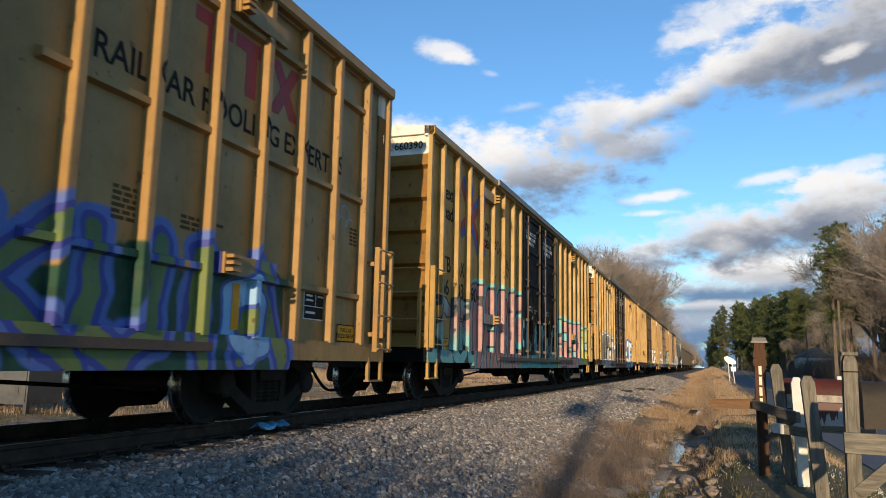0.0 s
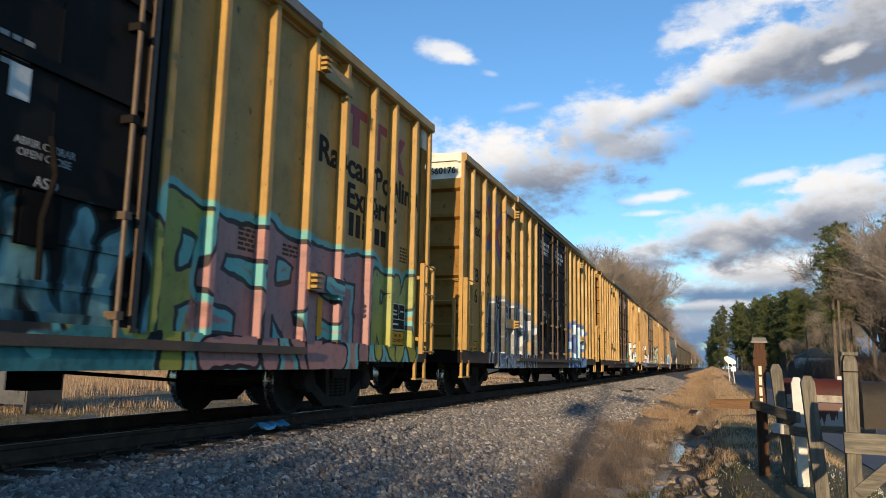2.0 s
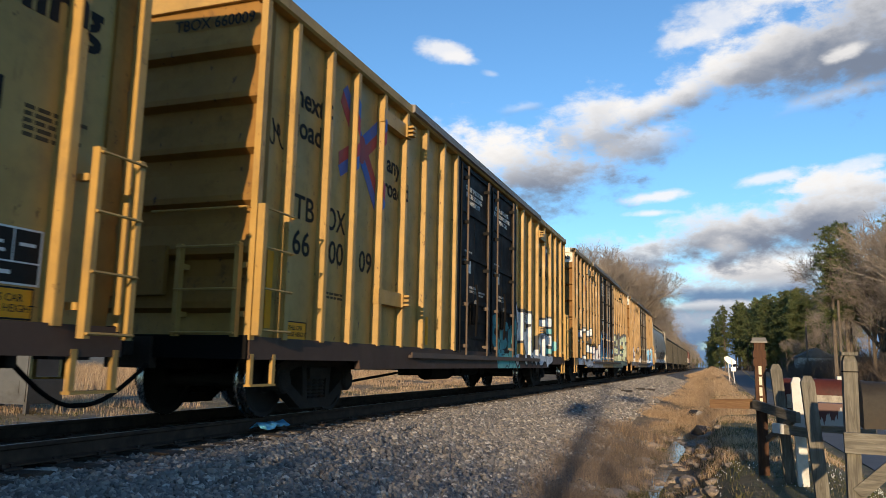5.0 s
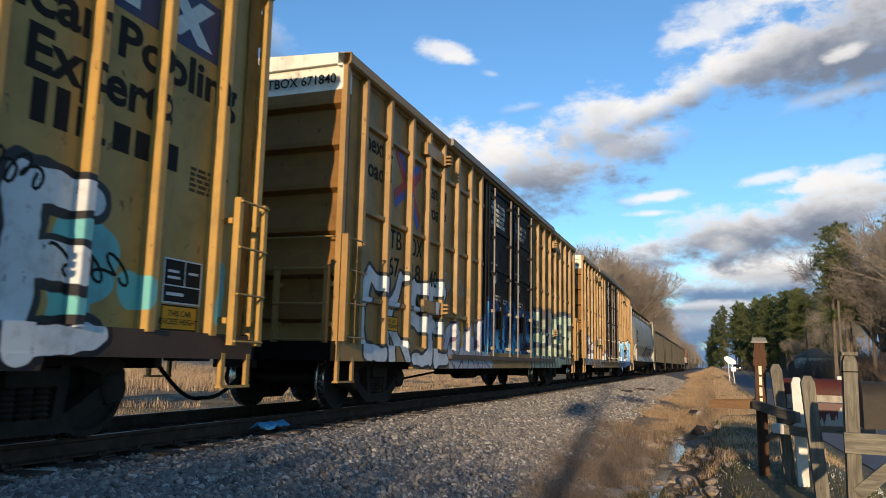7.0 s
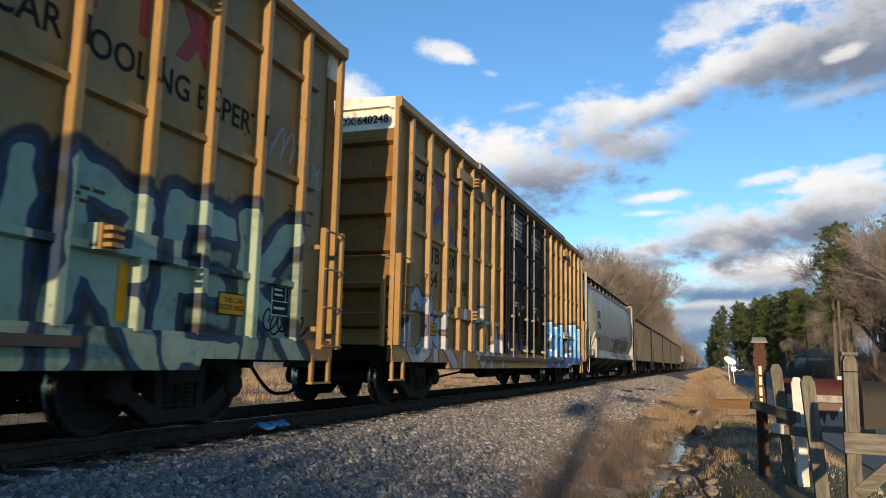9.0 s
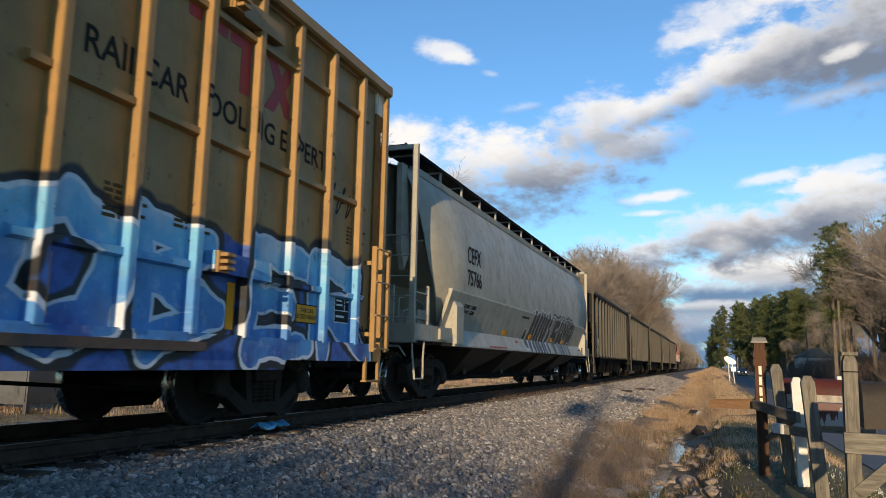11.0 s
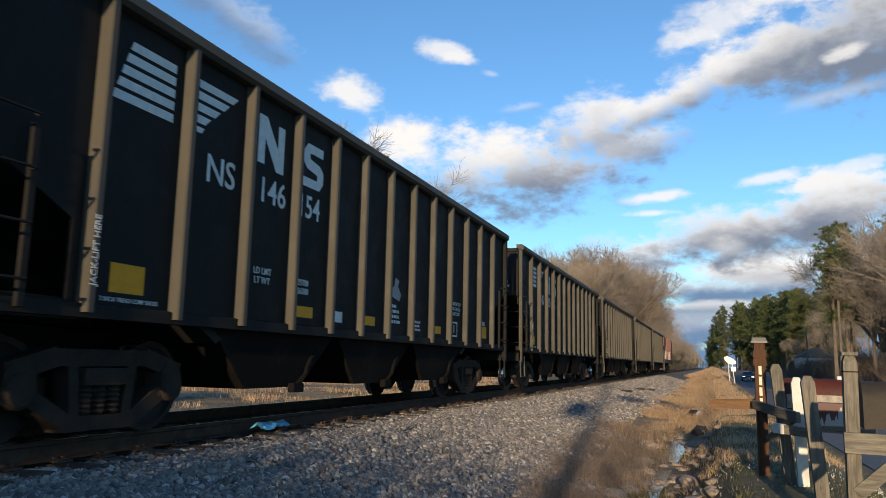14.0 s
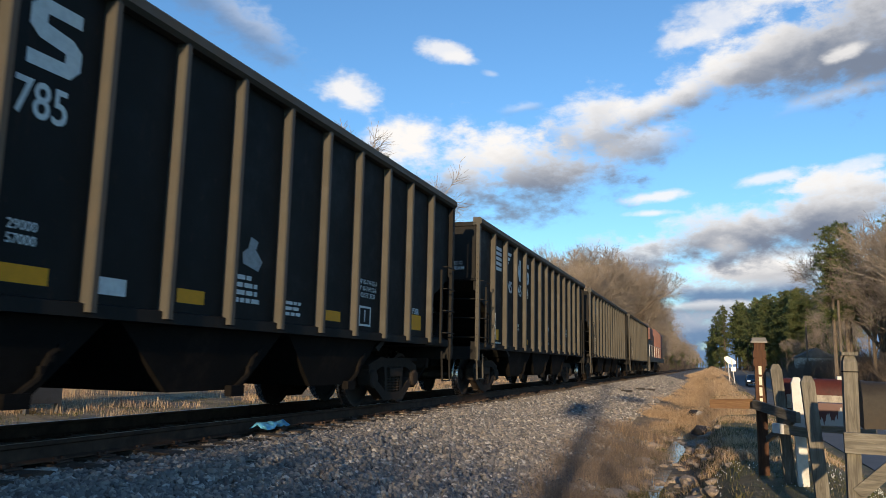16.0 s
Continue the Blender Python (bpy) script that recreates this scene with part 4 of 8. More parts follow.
DOOR_MARKS = ([], [(6.9, 11.9, 0.55, 1.95, "SEAKNO", (AQUA, INKY, (0.2, 0.40, 0.42), INKY), (0.03, 0.06, 0.065), None, None, 0.11, 0.04, 22)], [(7.3, 11.5, 0.9, 1.8, "NSENA", (INKY, (0.03, 0.03, 0.033)), (0.12, 0.12, 0.125), None, None, 0.05, 0.02, 23)],
              [(9.7, 12.0, 0.62, 1.9, "SEO", (AQUA, (0.05, 0.20, 0.22)), INKY, None, None, 0.14, 0.05, 24)],
              [(7.0, 11.9, 0.75, 2.15, "HROBES", ((0.03, 0.12, 0.3), SKYBLUE, (0.03, 0.09, 0.22), (0.1, 0.3, 0.5)), INKY, (0.02, 0.06, 0.16), None, 0.12, 0.045, 25)],
              [(7.2, 9.4, 0.8, 1.5, "NAS", ((0.1, 0.14, 0.2), INKY), (0.2, 0.2, 0.24), None, None, 0.06, 0.02, 26)])
SILL_MARKS = [[(6.9, 9.5, 0.55, 1.25, "o", (AQUA,), AQUA, None, (0.07, 0.28, 0.29), 0.1, 0.01, 27)], [(9.3, 12.0, 0.55, 1.20, "o", (AQUA,), AQUA, None, (0.06, 0.22, 0.23), 0.1, 0.01, 28)]]
# small quick tags: y, z, width, height, loops, dark or pale, seed
TAGS = ([(17.0, 2.6, 0.7, 0.3, 5, False, 1)],
        [(5.35, 3.0, 0.65, 0.30, 5, True, 2), (4.45, 3.35, 0.7, 0.35, 4, True, 3), (4.4, 2.75, 0.4, 0.2, 3, True, 4)],
        [(0.15, 3.1, 0.45, 0.4, 4, False, 5), (0.2, 1.25, 0.5, 0.3, 3, False, 6), (1.75, 1.05, 0.6, 0.16, 4, False, 7)],
        [(16.2, 1.35, 0.75, 0.25, 5, True, 8), (15.4, 2.0, 0.6, 0.25, 5, True, 9), (0.15, 3.3, 0.45, 0.3, 4, True, 10)],
        [(17.25, 3.15, 0.55, 0.4, 5, False, 11), (18.05, 3.0, 0.55, 0.3, 4, False, 12), (4.3, 2.05, 0.7, 0.4, 4, False, 13), (5.2, 2.0, 0.7, 0.4, 4, False, 14), (17.3, 1.05, 0.9, 0.25, 6, True, 15)],
        [(17.1, 2.75, 0.75, 0.45, 5, True, 16), (17.95, 1.05, 0.6, 0.2, 5, True, 17), (0.2, 2.9, 0.4, 0.3, 4, False, 18)])
for i, ((label, kind, number, slogan, regions), marks) in enumerate(zip(SPECS, DOOR_MARKS)):
    tone = (1.0, 0.97, 1.0, 1.0, 0.92, 0.95)[i]
    base = tuple(c * tone for c in (YELLOW if kind == "post" else (0.355, 0.205, 0.070)))
    halves = [[r for r in regions if r[0] + r[1] < 18.8], [r for r in regions if r[0] + r[1] >= 18.8]]
    p = [car_paint("sprayed_yellow_enamel", base, h, 0.75) for h in halves]
    e = car_paint("yellow_enamel", base, (), 0.45, white_top=4.56 if i != 3 else None)
    # end walls: the yellow darkened and browned evenly, with heavier rust and brown dust
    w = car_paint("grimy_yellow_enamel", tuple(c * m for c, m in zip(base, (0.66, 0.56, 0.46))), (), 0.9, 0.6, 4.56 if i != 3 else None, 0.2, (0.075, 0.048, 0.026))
    sill = [car_paint("sprayed_rusty_sill", (0.085, 0.055, 0.042), h + under, 0.5, 0.7, spec=0.15) for h, under in zip(halves, SILL_MARKS)] if i == 1 else [car_paint("rusty_painted_sill", (0.085, 0.055, 0.042), h, 0.5, 0.7, spec=0.15) for h in halves] if i in (2, 3) else None
    d = car_paint("black_door_enamel_sprayed", (0.014, 0.0125, 0.0115), marks, 0.2, 0.55, spec=0.08, dust=(0.02, 0.018, 0.016)) if marks else M_black
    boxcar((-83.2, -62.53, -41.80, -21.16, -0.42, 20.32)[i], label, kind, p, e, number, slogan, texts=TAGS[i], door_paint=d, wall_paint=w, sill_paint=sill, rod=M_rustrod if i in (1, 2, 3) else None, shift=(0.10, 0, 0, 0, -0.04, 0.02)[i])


# ---------------------------------------------------------------- covered hopper
def covered_hopper(front):
    L = 19.55
    car = thing("covered_hopper", pose(0, front, 0), "grey curved-side covered hopper car with black and silver spray paint", "hopper car")
    cars.append((car, front))
    fingers = [(8.45, 1.53, 8.39, 1.31), (9.19, 2.04, 8.81, 1.18), (9.57, 2.11, 9.28, 1.18), (9.93, 2.07, 9.67, 1.18), (10.31, 2.13, 10.05, 1.18), (10.69, 2.15, 10.46, 1.18),
               (11.04, 2.13, 10.80, 1.18), (11.42, 2.19, 11.36, 1.93), (11.48, 1.67, 11.29, 1.18)]
    soot = (INKY, (0.035, 0.034, 0.033), (0.06, 0.058, 0.055))
    gp = car_paint("grey_hopper_enamel", (0.37, 0.34, 0.275), [(8.0, 11.8, 1.0, 2.4, [(*f, 0.17) for f in fingers], soot, (0.56, 0.55, 0.52), None, None, 0.2, 0.045, 31), (12.1, 15.4, 1.05, 2.32, "FHYP", soot, (0.54, 0.53, 0.50), INKY, None, 0.16, 0.04, 32)], 0.18)
    g2 = car_paint("grey_hopper_frame_enamel", (0.35, 0.325, 0.265), (), 0.3)
    prof = [(1.10, 4.34), (1.20, 4.22), (1.33, 3.95), (1.43, 3.62), (1.51, 3.22), (1.545, 2.90), (1.555, 2.60), (1.555, 2.30), (1.53, 1.98), (1.40, 1.50), (1.30, 1.12)]
    ring = [(x, z) for x, z in prof] + [(-x, z) for x, z in prof[::-1]] + [(-0.6, 4.44), (0.6, 4.44)]
    n = len(ring)
    def lean(z, rear):
        """How far in from the car's end the tank begins at a height."""
        for (za, a, b), (zb, c, d) in zip(TAPER, TAPER[1:]):
            if z >= zb:
                u = (min(z, za) - zb) / (za - zb)
                return c + (a - c) * u if not rear else d + (b - d) * u
        return TAPER[-1][1]
    TAPER = ((4.5, 0.82, 0.30), (4.08, 0.88, 0.34), (3.5, 0.99, 0.48), (2.92, 1.16, 0.66), (2.6, 1.32, 0.86), (2.1, 1.70, 1.40), (1.0, 2.6, 2.5))
    me = Mesh()
    secs = [(0.25, 0.78), (-0.30, 0.885), (0.0, 1.0)] + [(2.9 + (L - 5.8) * i / 12, 1.0) for i in range(13)] + [(L, 1.0), (L + 0.30, 0.885), (L - 0.25, 0.78)]
    for y, k in secs:
        for x, z in ring:
            yy = y + lean(z, False) if y < 0.5 else y - lean(z, True) if y > L - 0.5 else y
            me.v.append((x * k if z < 4.4 else x, yy, z))
    for a in range(len(secs) - 1):
        me.f.extend([(a * n + i, (a + 1) * n + i, (a + 1) * n + (i + 1) % n, a * n + (i + 1) % n) for i in range(n)])
    me.f.append(tuple(range(n)))
    me.f.append(tuple(range((len(secs) - 1) * n, len(secs) * n))[::-1])
    me.m = [0] * len(me.f)
    part("tank", me, gp, car, "grey curved tank of welded plates", True)
    for i in range(12):
        y = 2.9 + (L - 5.8) * i / 12
        w = Mesh()
        for (xa, za), (xb, zb) in zip(prof, prof[1:]):
            w.add([(xa + 0.001, y - 0.02, za), (xa + 0.006, y, za), (xa + 0.001, y + 0.02, za), (xb + 0.001, y - 0.02, zb), (xb + 0.006, y, zb), (xb + 0.001, y + 0.02, zb)], [(0, 3, 4, 1), (1, 4, 5, 2)])
        part("weld_seam", w, gp, car, smooth=True)
    for sx in (1, -1):
        sk = Mesh().prism([(sx * 1.34, 1.42), (sx * 1.38, 1.42), (sx * 1.625, 2.13), (sx * 1.62, 2.17), (sx * 1.54, 2.17)], 1.72, L - 1.55)
        part("side_skirt", sk, gp, car)
        sl = Mesh().prism([(sx * 1.30, 1.06), (sx * 1.60, 1.06), (sx * 1.60, 1.09), (sx * 1.46, 1.40), (sx * 1.30, 1.44)], 2.0, L - 1.9)
        part("side_sill", sl, gp, car)
        tc = Mesh().prism([(sx * 1.04, 4.24), (sx * 1.22, 4.22), (sx * 1.24, 4.34), (sx * 1.04, 4.40)], 0.80, L - 0.2)
        part("top_chord", tc, g2, car)
        for y in (1.98, L - 1.72):
            bl = Mesh().prism([(sx * 1.12, 1.10), (sx * 1.635, 1.10), (sx * 1.635, 1.84), (sx * 1.56, 1.95), (sx * 1.44, 1.95)][::sx], y, y + 0.42)
            part("bolster_web", bl, g2, car)
    # slope sheets and end posts
    for y, s in ((0.0, 1), (L, -1)):
        a = Mesh().prism([(y + s * 0.86, 2.95), (y + s * 0.92, 3.0), (y + s * 4.2, 1.05), (y + s * 4.1, 1.0)][::s], -1.3, 1.3, "x")
        part("slope_sheet", a, g2, car)
        for x in (-0.62, 0.62):
            b = Mesh().box(x - 0.08, x + 0.08, min(y + s * 0.42, y + s * 0.86), max(y + s * 0.42, y + s * 0.86), 2.75, 4.36).prism([(y + s * 0.46, 2.9), (y + s * 0.62, 2.9), (y + s * 0.9, 1.1), (y + s * 0.7, 1.1)][::s], x - 0.05, x + 0.05, "x")
            part("end_post", b, g2, car)
        def along(a, b):
            return min(y + s * a, y + s * b), max(y + s * a, y + s * b)
        plat = part("end_platform", Mesh().box(-1.44, 1.44, *along(0.10, 2.1), 1.30, 1.355), g2, car)
        part("end_sill", Mesh().box(-1.54, 1.54, *along(0.0, 0.10), 1.08, 1.40), g2, plat)
        for sx in (1, -1):
            part("side_beam", Mesh().box(min(sx * 1.44, sx * 1.54), max(sx * 1.44, sx * 1.54), *along(0.10, 2.1), 1.12, 1.40), g2, plat)
        part("bracket", Mesh().box(1.545, 1.60, *along(1.15, 1.55), 1.16, 1.36), g2, plat)
        part("valve_body", Mesh().box(0.75, 1.15, *along(1.1, 1.5), 1.36, 1.72).tube((0.95, y + s * 1.05, 1.55), (0.95, y + s * 1.6, 1.55), 0.10, n=12), g2, car)
        for k, (x, z) in enumerate(((1.20, 1.62), (1.28, 1.48), (1.12, 1.86))):
            part("brake_pipe", Mesh().path([(x, y + s * 0.25, 1.36), (x, y + s * 0.25, z), (x - 0.1, y + s * 0.9, z + 0.1), (x - 0.1, y + s * 1.7, z), (x - 0.05, y + s * 1.9, 1.36)], 0.016 + 0.003 * k, 6), g2, car)
        e = y if s == 1 else y - 0.27
        top = Mesh().box(-1.5, 1.52, min(e + s * 0.02, e + s * 0.08), max(e + s * 0.02, e + s * 0.08), 4.50, 4.58)
        part("end_header", top, g2, car)
        for x, w in ((1.47, 0.10), (0.86, 0.06)):
            st = Mesh().box(x - w / 2, x + w / 2, min(e, e + s * 0.08), max(e, e + s * 0.08), 1.08, 4.56 if x > 1 else 2.5)
            part("ladder_stile", st, g2, car)
        for i in range(5):
            z = 1.5 + i * 0.36
            part("rung", Mesh().tube((0.86, e, z), (1.46, e, z), 0.014, n=6), g2, car)
        hb = Mesh().tube((-0.3, y + s * 0.9, 1.78), (0.7, y + s * 0.9, 1.78), 0.19, n=16).box(0.2, 0.8, min(y + s * 0.5, y + s * 0.6), max(y + s * 0.5, y + s * 0.6), 1.36, 2.1)
        part("brake_cylinder", hb, g2, car, smooth=True)
        rl = Mesh().box(0.95, 1.0, min(y + s * .3, y + s * .35), max(y + s * .3, y + s * .35), 1.1, 2.1).box(1.46, 1.52, min(y + s * .7, y + s * .76), max(y + s * .7, y + s * .76), 1.1, 2.1).path([(1.49, y + s * 0.08, 1.95), (1.49, y + s * 0.72, 1.95)], 0.014).path([(1.49, y + s * 0.08, 1.5), (1.49, y + s * 0.72, 1.5)], 0.014)
        part("hand_rail", rl, g2, car)
        a = y + (0.04 if s == 1 else -0.42)
        part("stirrup_step", Mesh().path([(1.47, a, 1.12), (1.50, a, 0.80), (1.54, a, 0.46), (1.54, a + 0.38, 0.46), (1.54, a + 0.38, 0.80), (1.50, a + 0.42 + 0.10 * s, 1.12)], 0.019, 6), g2, car)
        part("uncoupling_lever", Mesh().path([(0.25, y - s * 0.10, 0.98), (0.95, y - s * 0.12, 1.02), (1.30, y - s * 0.10, 1.00), (1.44, y - s * 0.14, 0.84)], 0.016, 6), g2, car)
    # roof walk: grating on brackets along both edges and across the ends
    for sx in (1, -1):
        gr = Mesh()
        for k in range(9):
            x = sx * (0.66 + k * 0.0675)
            gr.box(x - 0.004, x + 0.004, 0.1, L - 0.1, 4.595, 4.625)
        yy = 0.1
        while yy < L - 0.1:
            gr.box(min(sx * 0.66, sx * 1.22), max(sx * 0.66, sx * 1.22), yy, yy + 0.012, 4.60, 4.62)
            yy += 0.075
        gr.box(min(sx * 1.215, sx * 1.235), max(sx * 1.215, sx * 1.235), 0.1, L - 0.1, 4.575, 4.645)
        part("roof_walk", gr, M_under, car, "dark steel roof walk grating", kind="stuff")
        for i in range(14):
            y = 0.7 + i * (L - 1.4) / 13
            br = Mesh().box(min(sx * 1.16, sx * 1.20), max(sx * 1.16, sx * 1.20), y - 0.03, y + 0.03, 4.30, 4.62).box(min(sx * 0.66, sx * 1.22), max(sx * 0.66, sx * 1.22), y - 0.03, y + 0.03, 4.565, 4.593)
            part("walk_bracket", br, g2, car)
    for i in range(4):
        part("hatch", Mesh().box(-0.5, 0.5, 3.2 + i * 3.6, 5.6 + i * 3.6, 4.42, 4.53), g2, car)
    # discharge bays
    for i in range(4):
        y = 4.2 + i * 3.4
        b = Mesh()
        t0, t1 = [(-1.4, y - 0.45), (1.4, y - 0.45), (1.4, y + 2.55), (-1.4, y + 2.55)], [(-0.5, y + 0.65), (0.5, y + 0.65), (0.5, y + 1.45), (-0.5, y + 1.45)]
        b.add([(*p, 1.05) for p in t0] + [(*p, 0.42) for p in t1], [(0, 1, 5, 4), (1, 2, 6, 5), (2, 3, 7, 6), (3, 0, 4, 7), (4, 5, 6, 7), (3, 2, 1, 0)])
        b.box(-0.6, 0.6, y + 0.65, y + 1.45, 0.32, 0.43)
        part("discharge_bay", b, M_steel, car)
        v = Mesh().tube((0.3, y + 1.05, 0.50), (0.72, y + 1.05, 0.50), 0.10, n=12).tube((0.72, y + 1.05, 0.50), (0.75, y + 1.05, 0.50), 0.125, n=12)
        part("outlet_cap", v, M_steel, car, smooth=True)
    part("discharge_pipe", Mesh().tube((0.85, 3.5, 0.42), (0.85, L - 3.5, 0.42), 0.05, n=8), M_under, car)
    x = 1.552
    text("car_lettering", "CEFX", 0.50, on_side(3.35, 2.98, 1.548), M_ink, car, width=0.95)
    text("car_number", "75766", 0.46, on_side(3.37, 2.50, 1.562), M_ink, car, width=1.0)
    text("end_lettering", "CEFX\n75766", 0.20, on_end(0.05, 3.85, 0.505), M_ink, car)
    for y in (0.12, L - 0.72):
        grate = Mesh()
        for k in range(10):
            grate.box(-1.21, 1.21, y + 0.06 * k, y + 0.06 * k + 0.008, 4.595, 4.622)
        for k in range(33):
            grate.box(-1.21 + 0.075 * k, -1.198 + 0.075 * k, y, y + 0.55, 4.60, 4.618)
        part("crossover_walk", grate, M_under, car, "dark steel crossover grating", kind="stuff")
    part("end_panel", Mesh().box(-0.54, 0.54, 0.51, 0.56, 3.0, 4.34), g2, car)
    for x in (-1.02, 1.02):
        part("end_stiffener", Mesh().prism([(0.36, 4.36), (0.62, 4.36), (0.80, 2.70), (0.58, 2.40), (0.40, 2.85)], x - 0.05, x + 0.05, "x"), g2, car)
    text("data_lettering", "LD LMT  218700\nLT WT  67300", 0.12, on_side(3.10, 1.84, 1.53) @ Matrix.Rotation(0.33, 4, "X"), M_ink, car)
    text("data_lettering", "INTERIOR LINED WITH", 0.075, on_side(8.05, 1.98, 1.578) @ Matrix.Rotation(0.33, 4, "X"), M_ink, car)
    bars(car, 4.5, 1.10, 1.600, (0.9,), 1.6, 0.03, M_red)
    text("data_lettering", "DANGER", 0.07, on_side(7.3, 1.30, 1.507) @ Matrix.Rotation(-0.42, 4, "X"), M_red, car)
    text("data_lettering", "2 INCH HF COMP SHOES", 0.06, on_side(17.2, 1.28, 1.516) @ Matrix.Rotation(-0.42, 4, "X"), M_ink, car)
    for y in (6.2, 9.0, 12.0, 13.9):
        part("reflector", Mesh().prism([(1.395, 1.44), (1.40, 1.44), (1.445, 1.57), (1.44, 1.57)], y, y + 0.38), M_decal, car, "yellow reflective strip")
    couplers(car, L, 0.75)
    part("center_sill", Mesh().box(-0.33, 0.33, 0.2, L - 0.2, 0.70, 1.02), M_under, car)
    truck(car, 1.80), truck(car, L - 1.75)
    return car


covered_hopper(40.55)

# ---------------------------------------------------------------- coal hoppers
M_coal = car_paint("black_hopper_enamel", (0.0175, 0.0165, 0.0155), (), 0.2, 0.6, spec=0.10, dust=(0.03, 0.027, 0.023))
M_coalpost = car_paint("dusty_hopper_post_enamel", (0.066, 0.060, 0.048), (), 0.3, 0.6)


def coal_hopper(front, number, other):
    L, W = 14.72, 1.40
    car = thing("coal_hopper", pose(0, front, 0), "black ribbed steel coal hopper car with dusty posts", "hopper car", "coal hoppers of the train")
    cars.append((car, front))
    for sx in (1, -1):
        s = Mesh().prism([(0.02, 2.35), (0.25, 2.3), (1.15, 1.86), (1.15, 1.15), (L - 1.15, 1.15), (L - 1.15, 1.86), (L - 0.25, 2.3), (L - 0.02, 2.35), (L - 0.02, 3.88), (0.02, 3.88)], min(sx * W, sx * (W - 0.04)), max(sx * W, sx * (W - 0.04)), "x")
        part("side_sheet", s, M_coal, car)
        for y in (1.31, 2.42, 3.48, 4.52, 5.52, 6.46, 7.44, 8.44, 9.44, 10.44, 11.47, 12.46, 13.5):
            me = Mesh().prism([(sx * (W - 0.01), y - 0.06), (sx * 1.50, y - 0.045), (sx * 1.515, y - 0.03), (sx * 1.515, y + 0.03), (sx * 1.50, y + 0.042), (sx * (W - 0.01), y + 0.055)][::sx], 1.10, 3.84, "z")
            part("post", me, M_coalpost, car)
        tc = Mesh().prism([(sx * 1.34, 3.82), (sx * 1.50, 3.82), (sx * 1.545, 3.86), (sx * 1.545, 3.95), (sx * 1.50, 3.99), (sx * 1.34, 3.99)], 0.0, L)
        part("top_chord", tc, M_coalpost, car)
        sl = Mesh().prism([(sx * 1.30, 1.06), (sx * 1.46, 1.06), (sx * 1.46, 1.17), (sx * 1.30, 1.22)], 0.05, L - 0.05)
        part("side_sill", sl, M_coal, car)
        for y in (0.0, L):
            q = 1 if y == 0 else -1
            c = Mesh().box(min(sx * 1.42, sx * 1.50), max(sx * 1.42, sx * 1.50), min(y, y + q * 0.12), max(y, y + q * 0.12), 0.80, 3.85)
            # rear corner posts take the black enamel: their shade is put into the colour
            post = part("corner_post", c, M_coalpost if q == 1 else M_coal, car)
            rv = Mesh()
            for k in range(17):
                z = 1.2 + 0.155 * k
                rv.tube((sx * 1.499, y + q * 0.09, z), (sx * 1.513, y + q * 0.09, z), 0.009, n=6)
                rv.tube((sx * 1.463, y - q * 0.001, z), (sx * 1.463, y - q * 0.012, z), 0.009, n=6)
            part("rivet", rv, M_coal, post, kind="stuff")
    for y, s in ((0.0, 1), (L, -1)):
        for x in (-0.55, 0.0):
            part("slope_web", Mesh().prism([(y + s * 0.11, 1.11), (y + s * 3.0, 1.04), (y + s * 0.11, 2.60)][::s], x - 0.02, x + 0.02, "x"), M_coal, car)
        e = Mesh().box(-1.36, 1.36, min(y + s * 0.04, y + s * 0.10), max(y + s * 0.04, y + s * 0.10), 2.6, 3.88)
        sheet = part("end_sheet", e, M_coal, car)
        for z in (2.6, 3.8):
            part("rib", Mesh().box(-1.4, 1.4, min(y, y + s * 0.05), max(y, y + s * 0.05), z, z + 0.09), M_coal, sheet)
        sl = Mesh().prism([(y + s * 0.06, 2.65), (y + s * 0.1, 2.72), (y + s * 3.3, 0.95), (y + s * 3.2, 0.9)][::s], -1.36, 1.36, "x")
        part("slope_sheet", sl, M_coal, car)
        pf = Mesh().box(-1.46, 1.46, min(y, y + s * 0.14), max(y, y + s * 0.14), 0.82, 1.1).box(-1.42, 1.42, min(y, y + s * 1.3), max(y, y + s * 1.3), 1.04, 1.10)
        part("end_platform", pf, M_coal, car)
        for x in (-1.0, 0.4):
            part("end_brace", Mesh().prism([(y + s * 0.2, 1.08), (y + s * 0.32, 1.08), (y + s * 0.9, 2.2), (y + s * 0.8, 2.26)][::s], x - 0.04, x + 0.04, "x"), M_coal, car)
        for i in range(4):
            z = 1.3 + 0.42 * i
            part("rung", Mesh().path([(1.50, y + s * 0.1, z), (1.56, y + s * 0.1, z), (1.56, y + s * 0.62, z), (1.50, y + s * 0.62, z)], 0.013, 6), M_coal, car)
            part("rung", Mesh().path([(1.42, y, z), (1.42, y - s * 0.06, z), (0.85, y - s * 0.06, z), (0.85, y, z)], 0.013, 6), M_coal, car)
        # black enamel on the stiles, too, carries the shade they stand in
        part("ladder_stile", Mesh().box(1.46, 1.50, min(y + s * 0.62, y + s * 0.68), max(y + s * 0.62, y + s * 0.68), 1.1, 2.5), M_coal, car)
        part("ladder_stile", Mesh().box(0.82, 0.87, min(y - s * 0.02, y + s * 0.04), max(y - s * 0.02, y + s * 0.04), 1.05, 2.7), M_coal, car)
        part("brake_wheel", Mesh().lathe_x([(0.0, 0.25), (0.02, 0.27), (0.0, 0.29), (-0.02, 0.27), (0.0, 0.25)], (-0.7, y - s * 0.05, 2.0), 18), M_coal, car)
        a = y + (0.04 if s == 1 else -0.5)
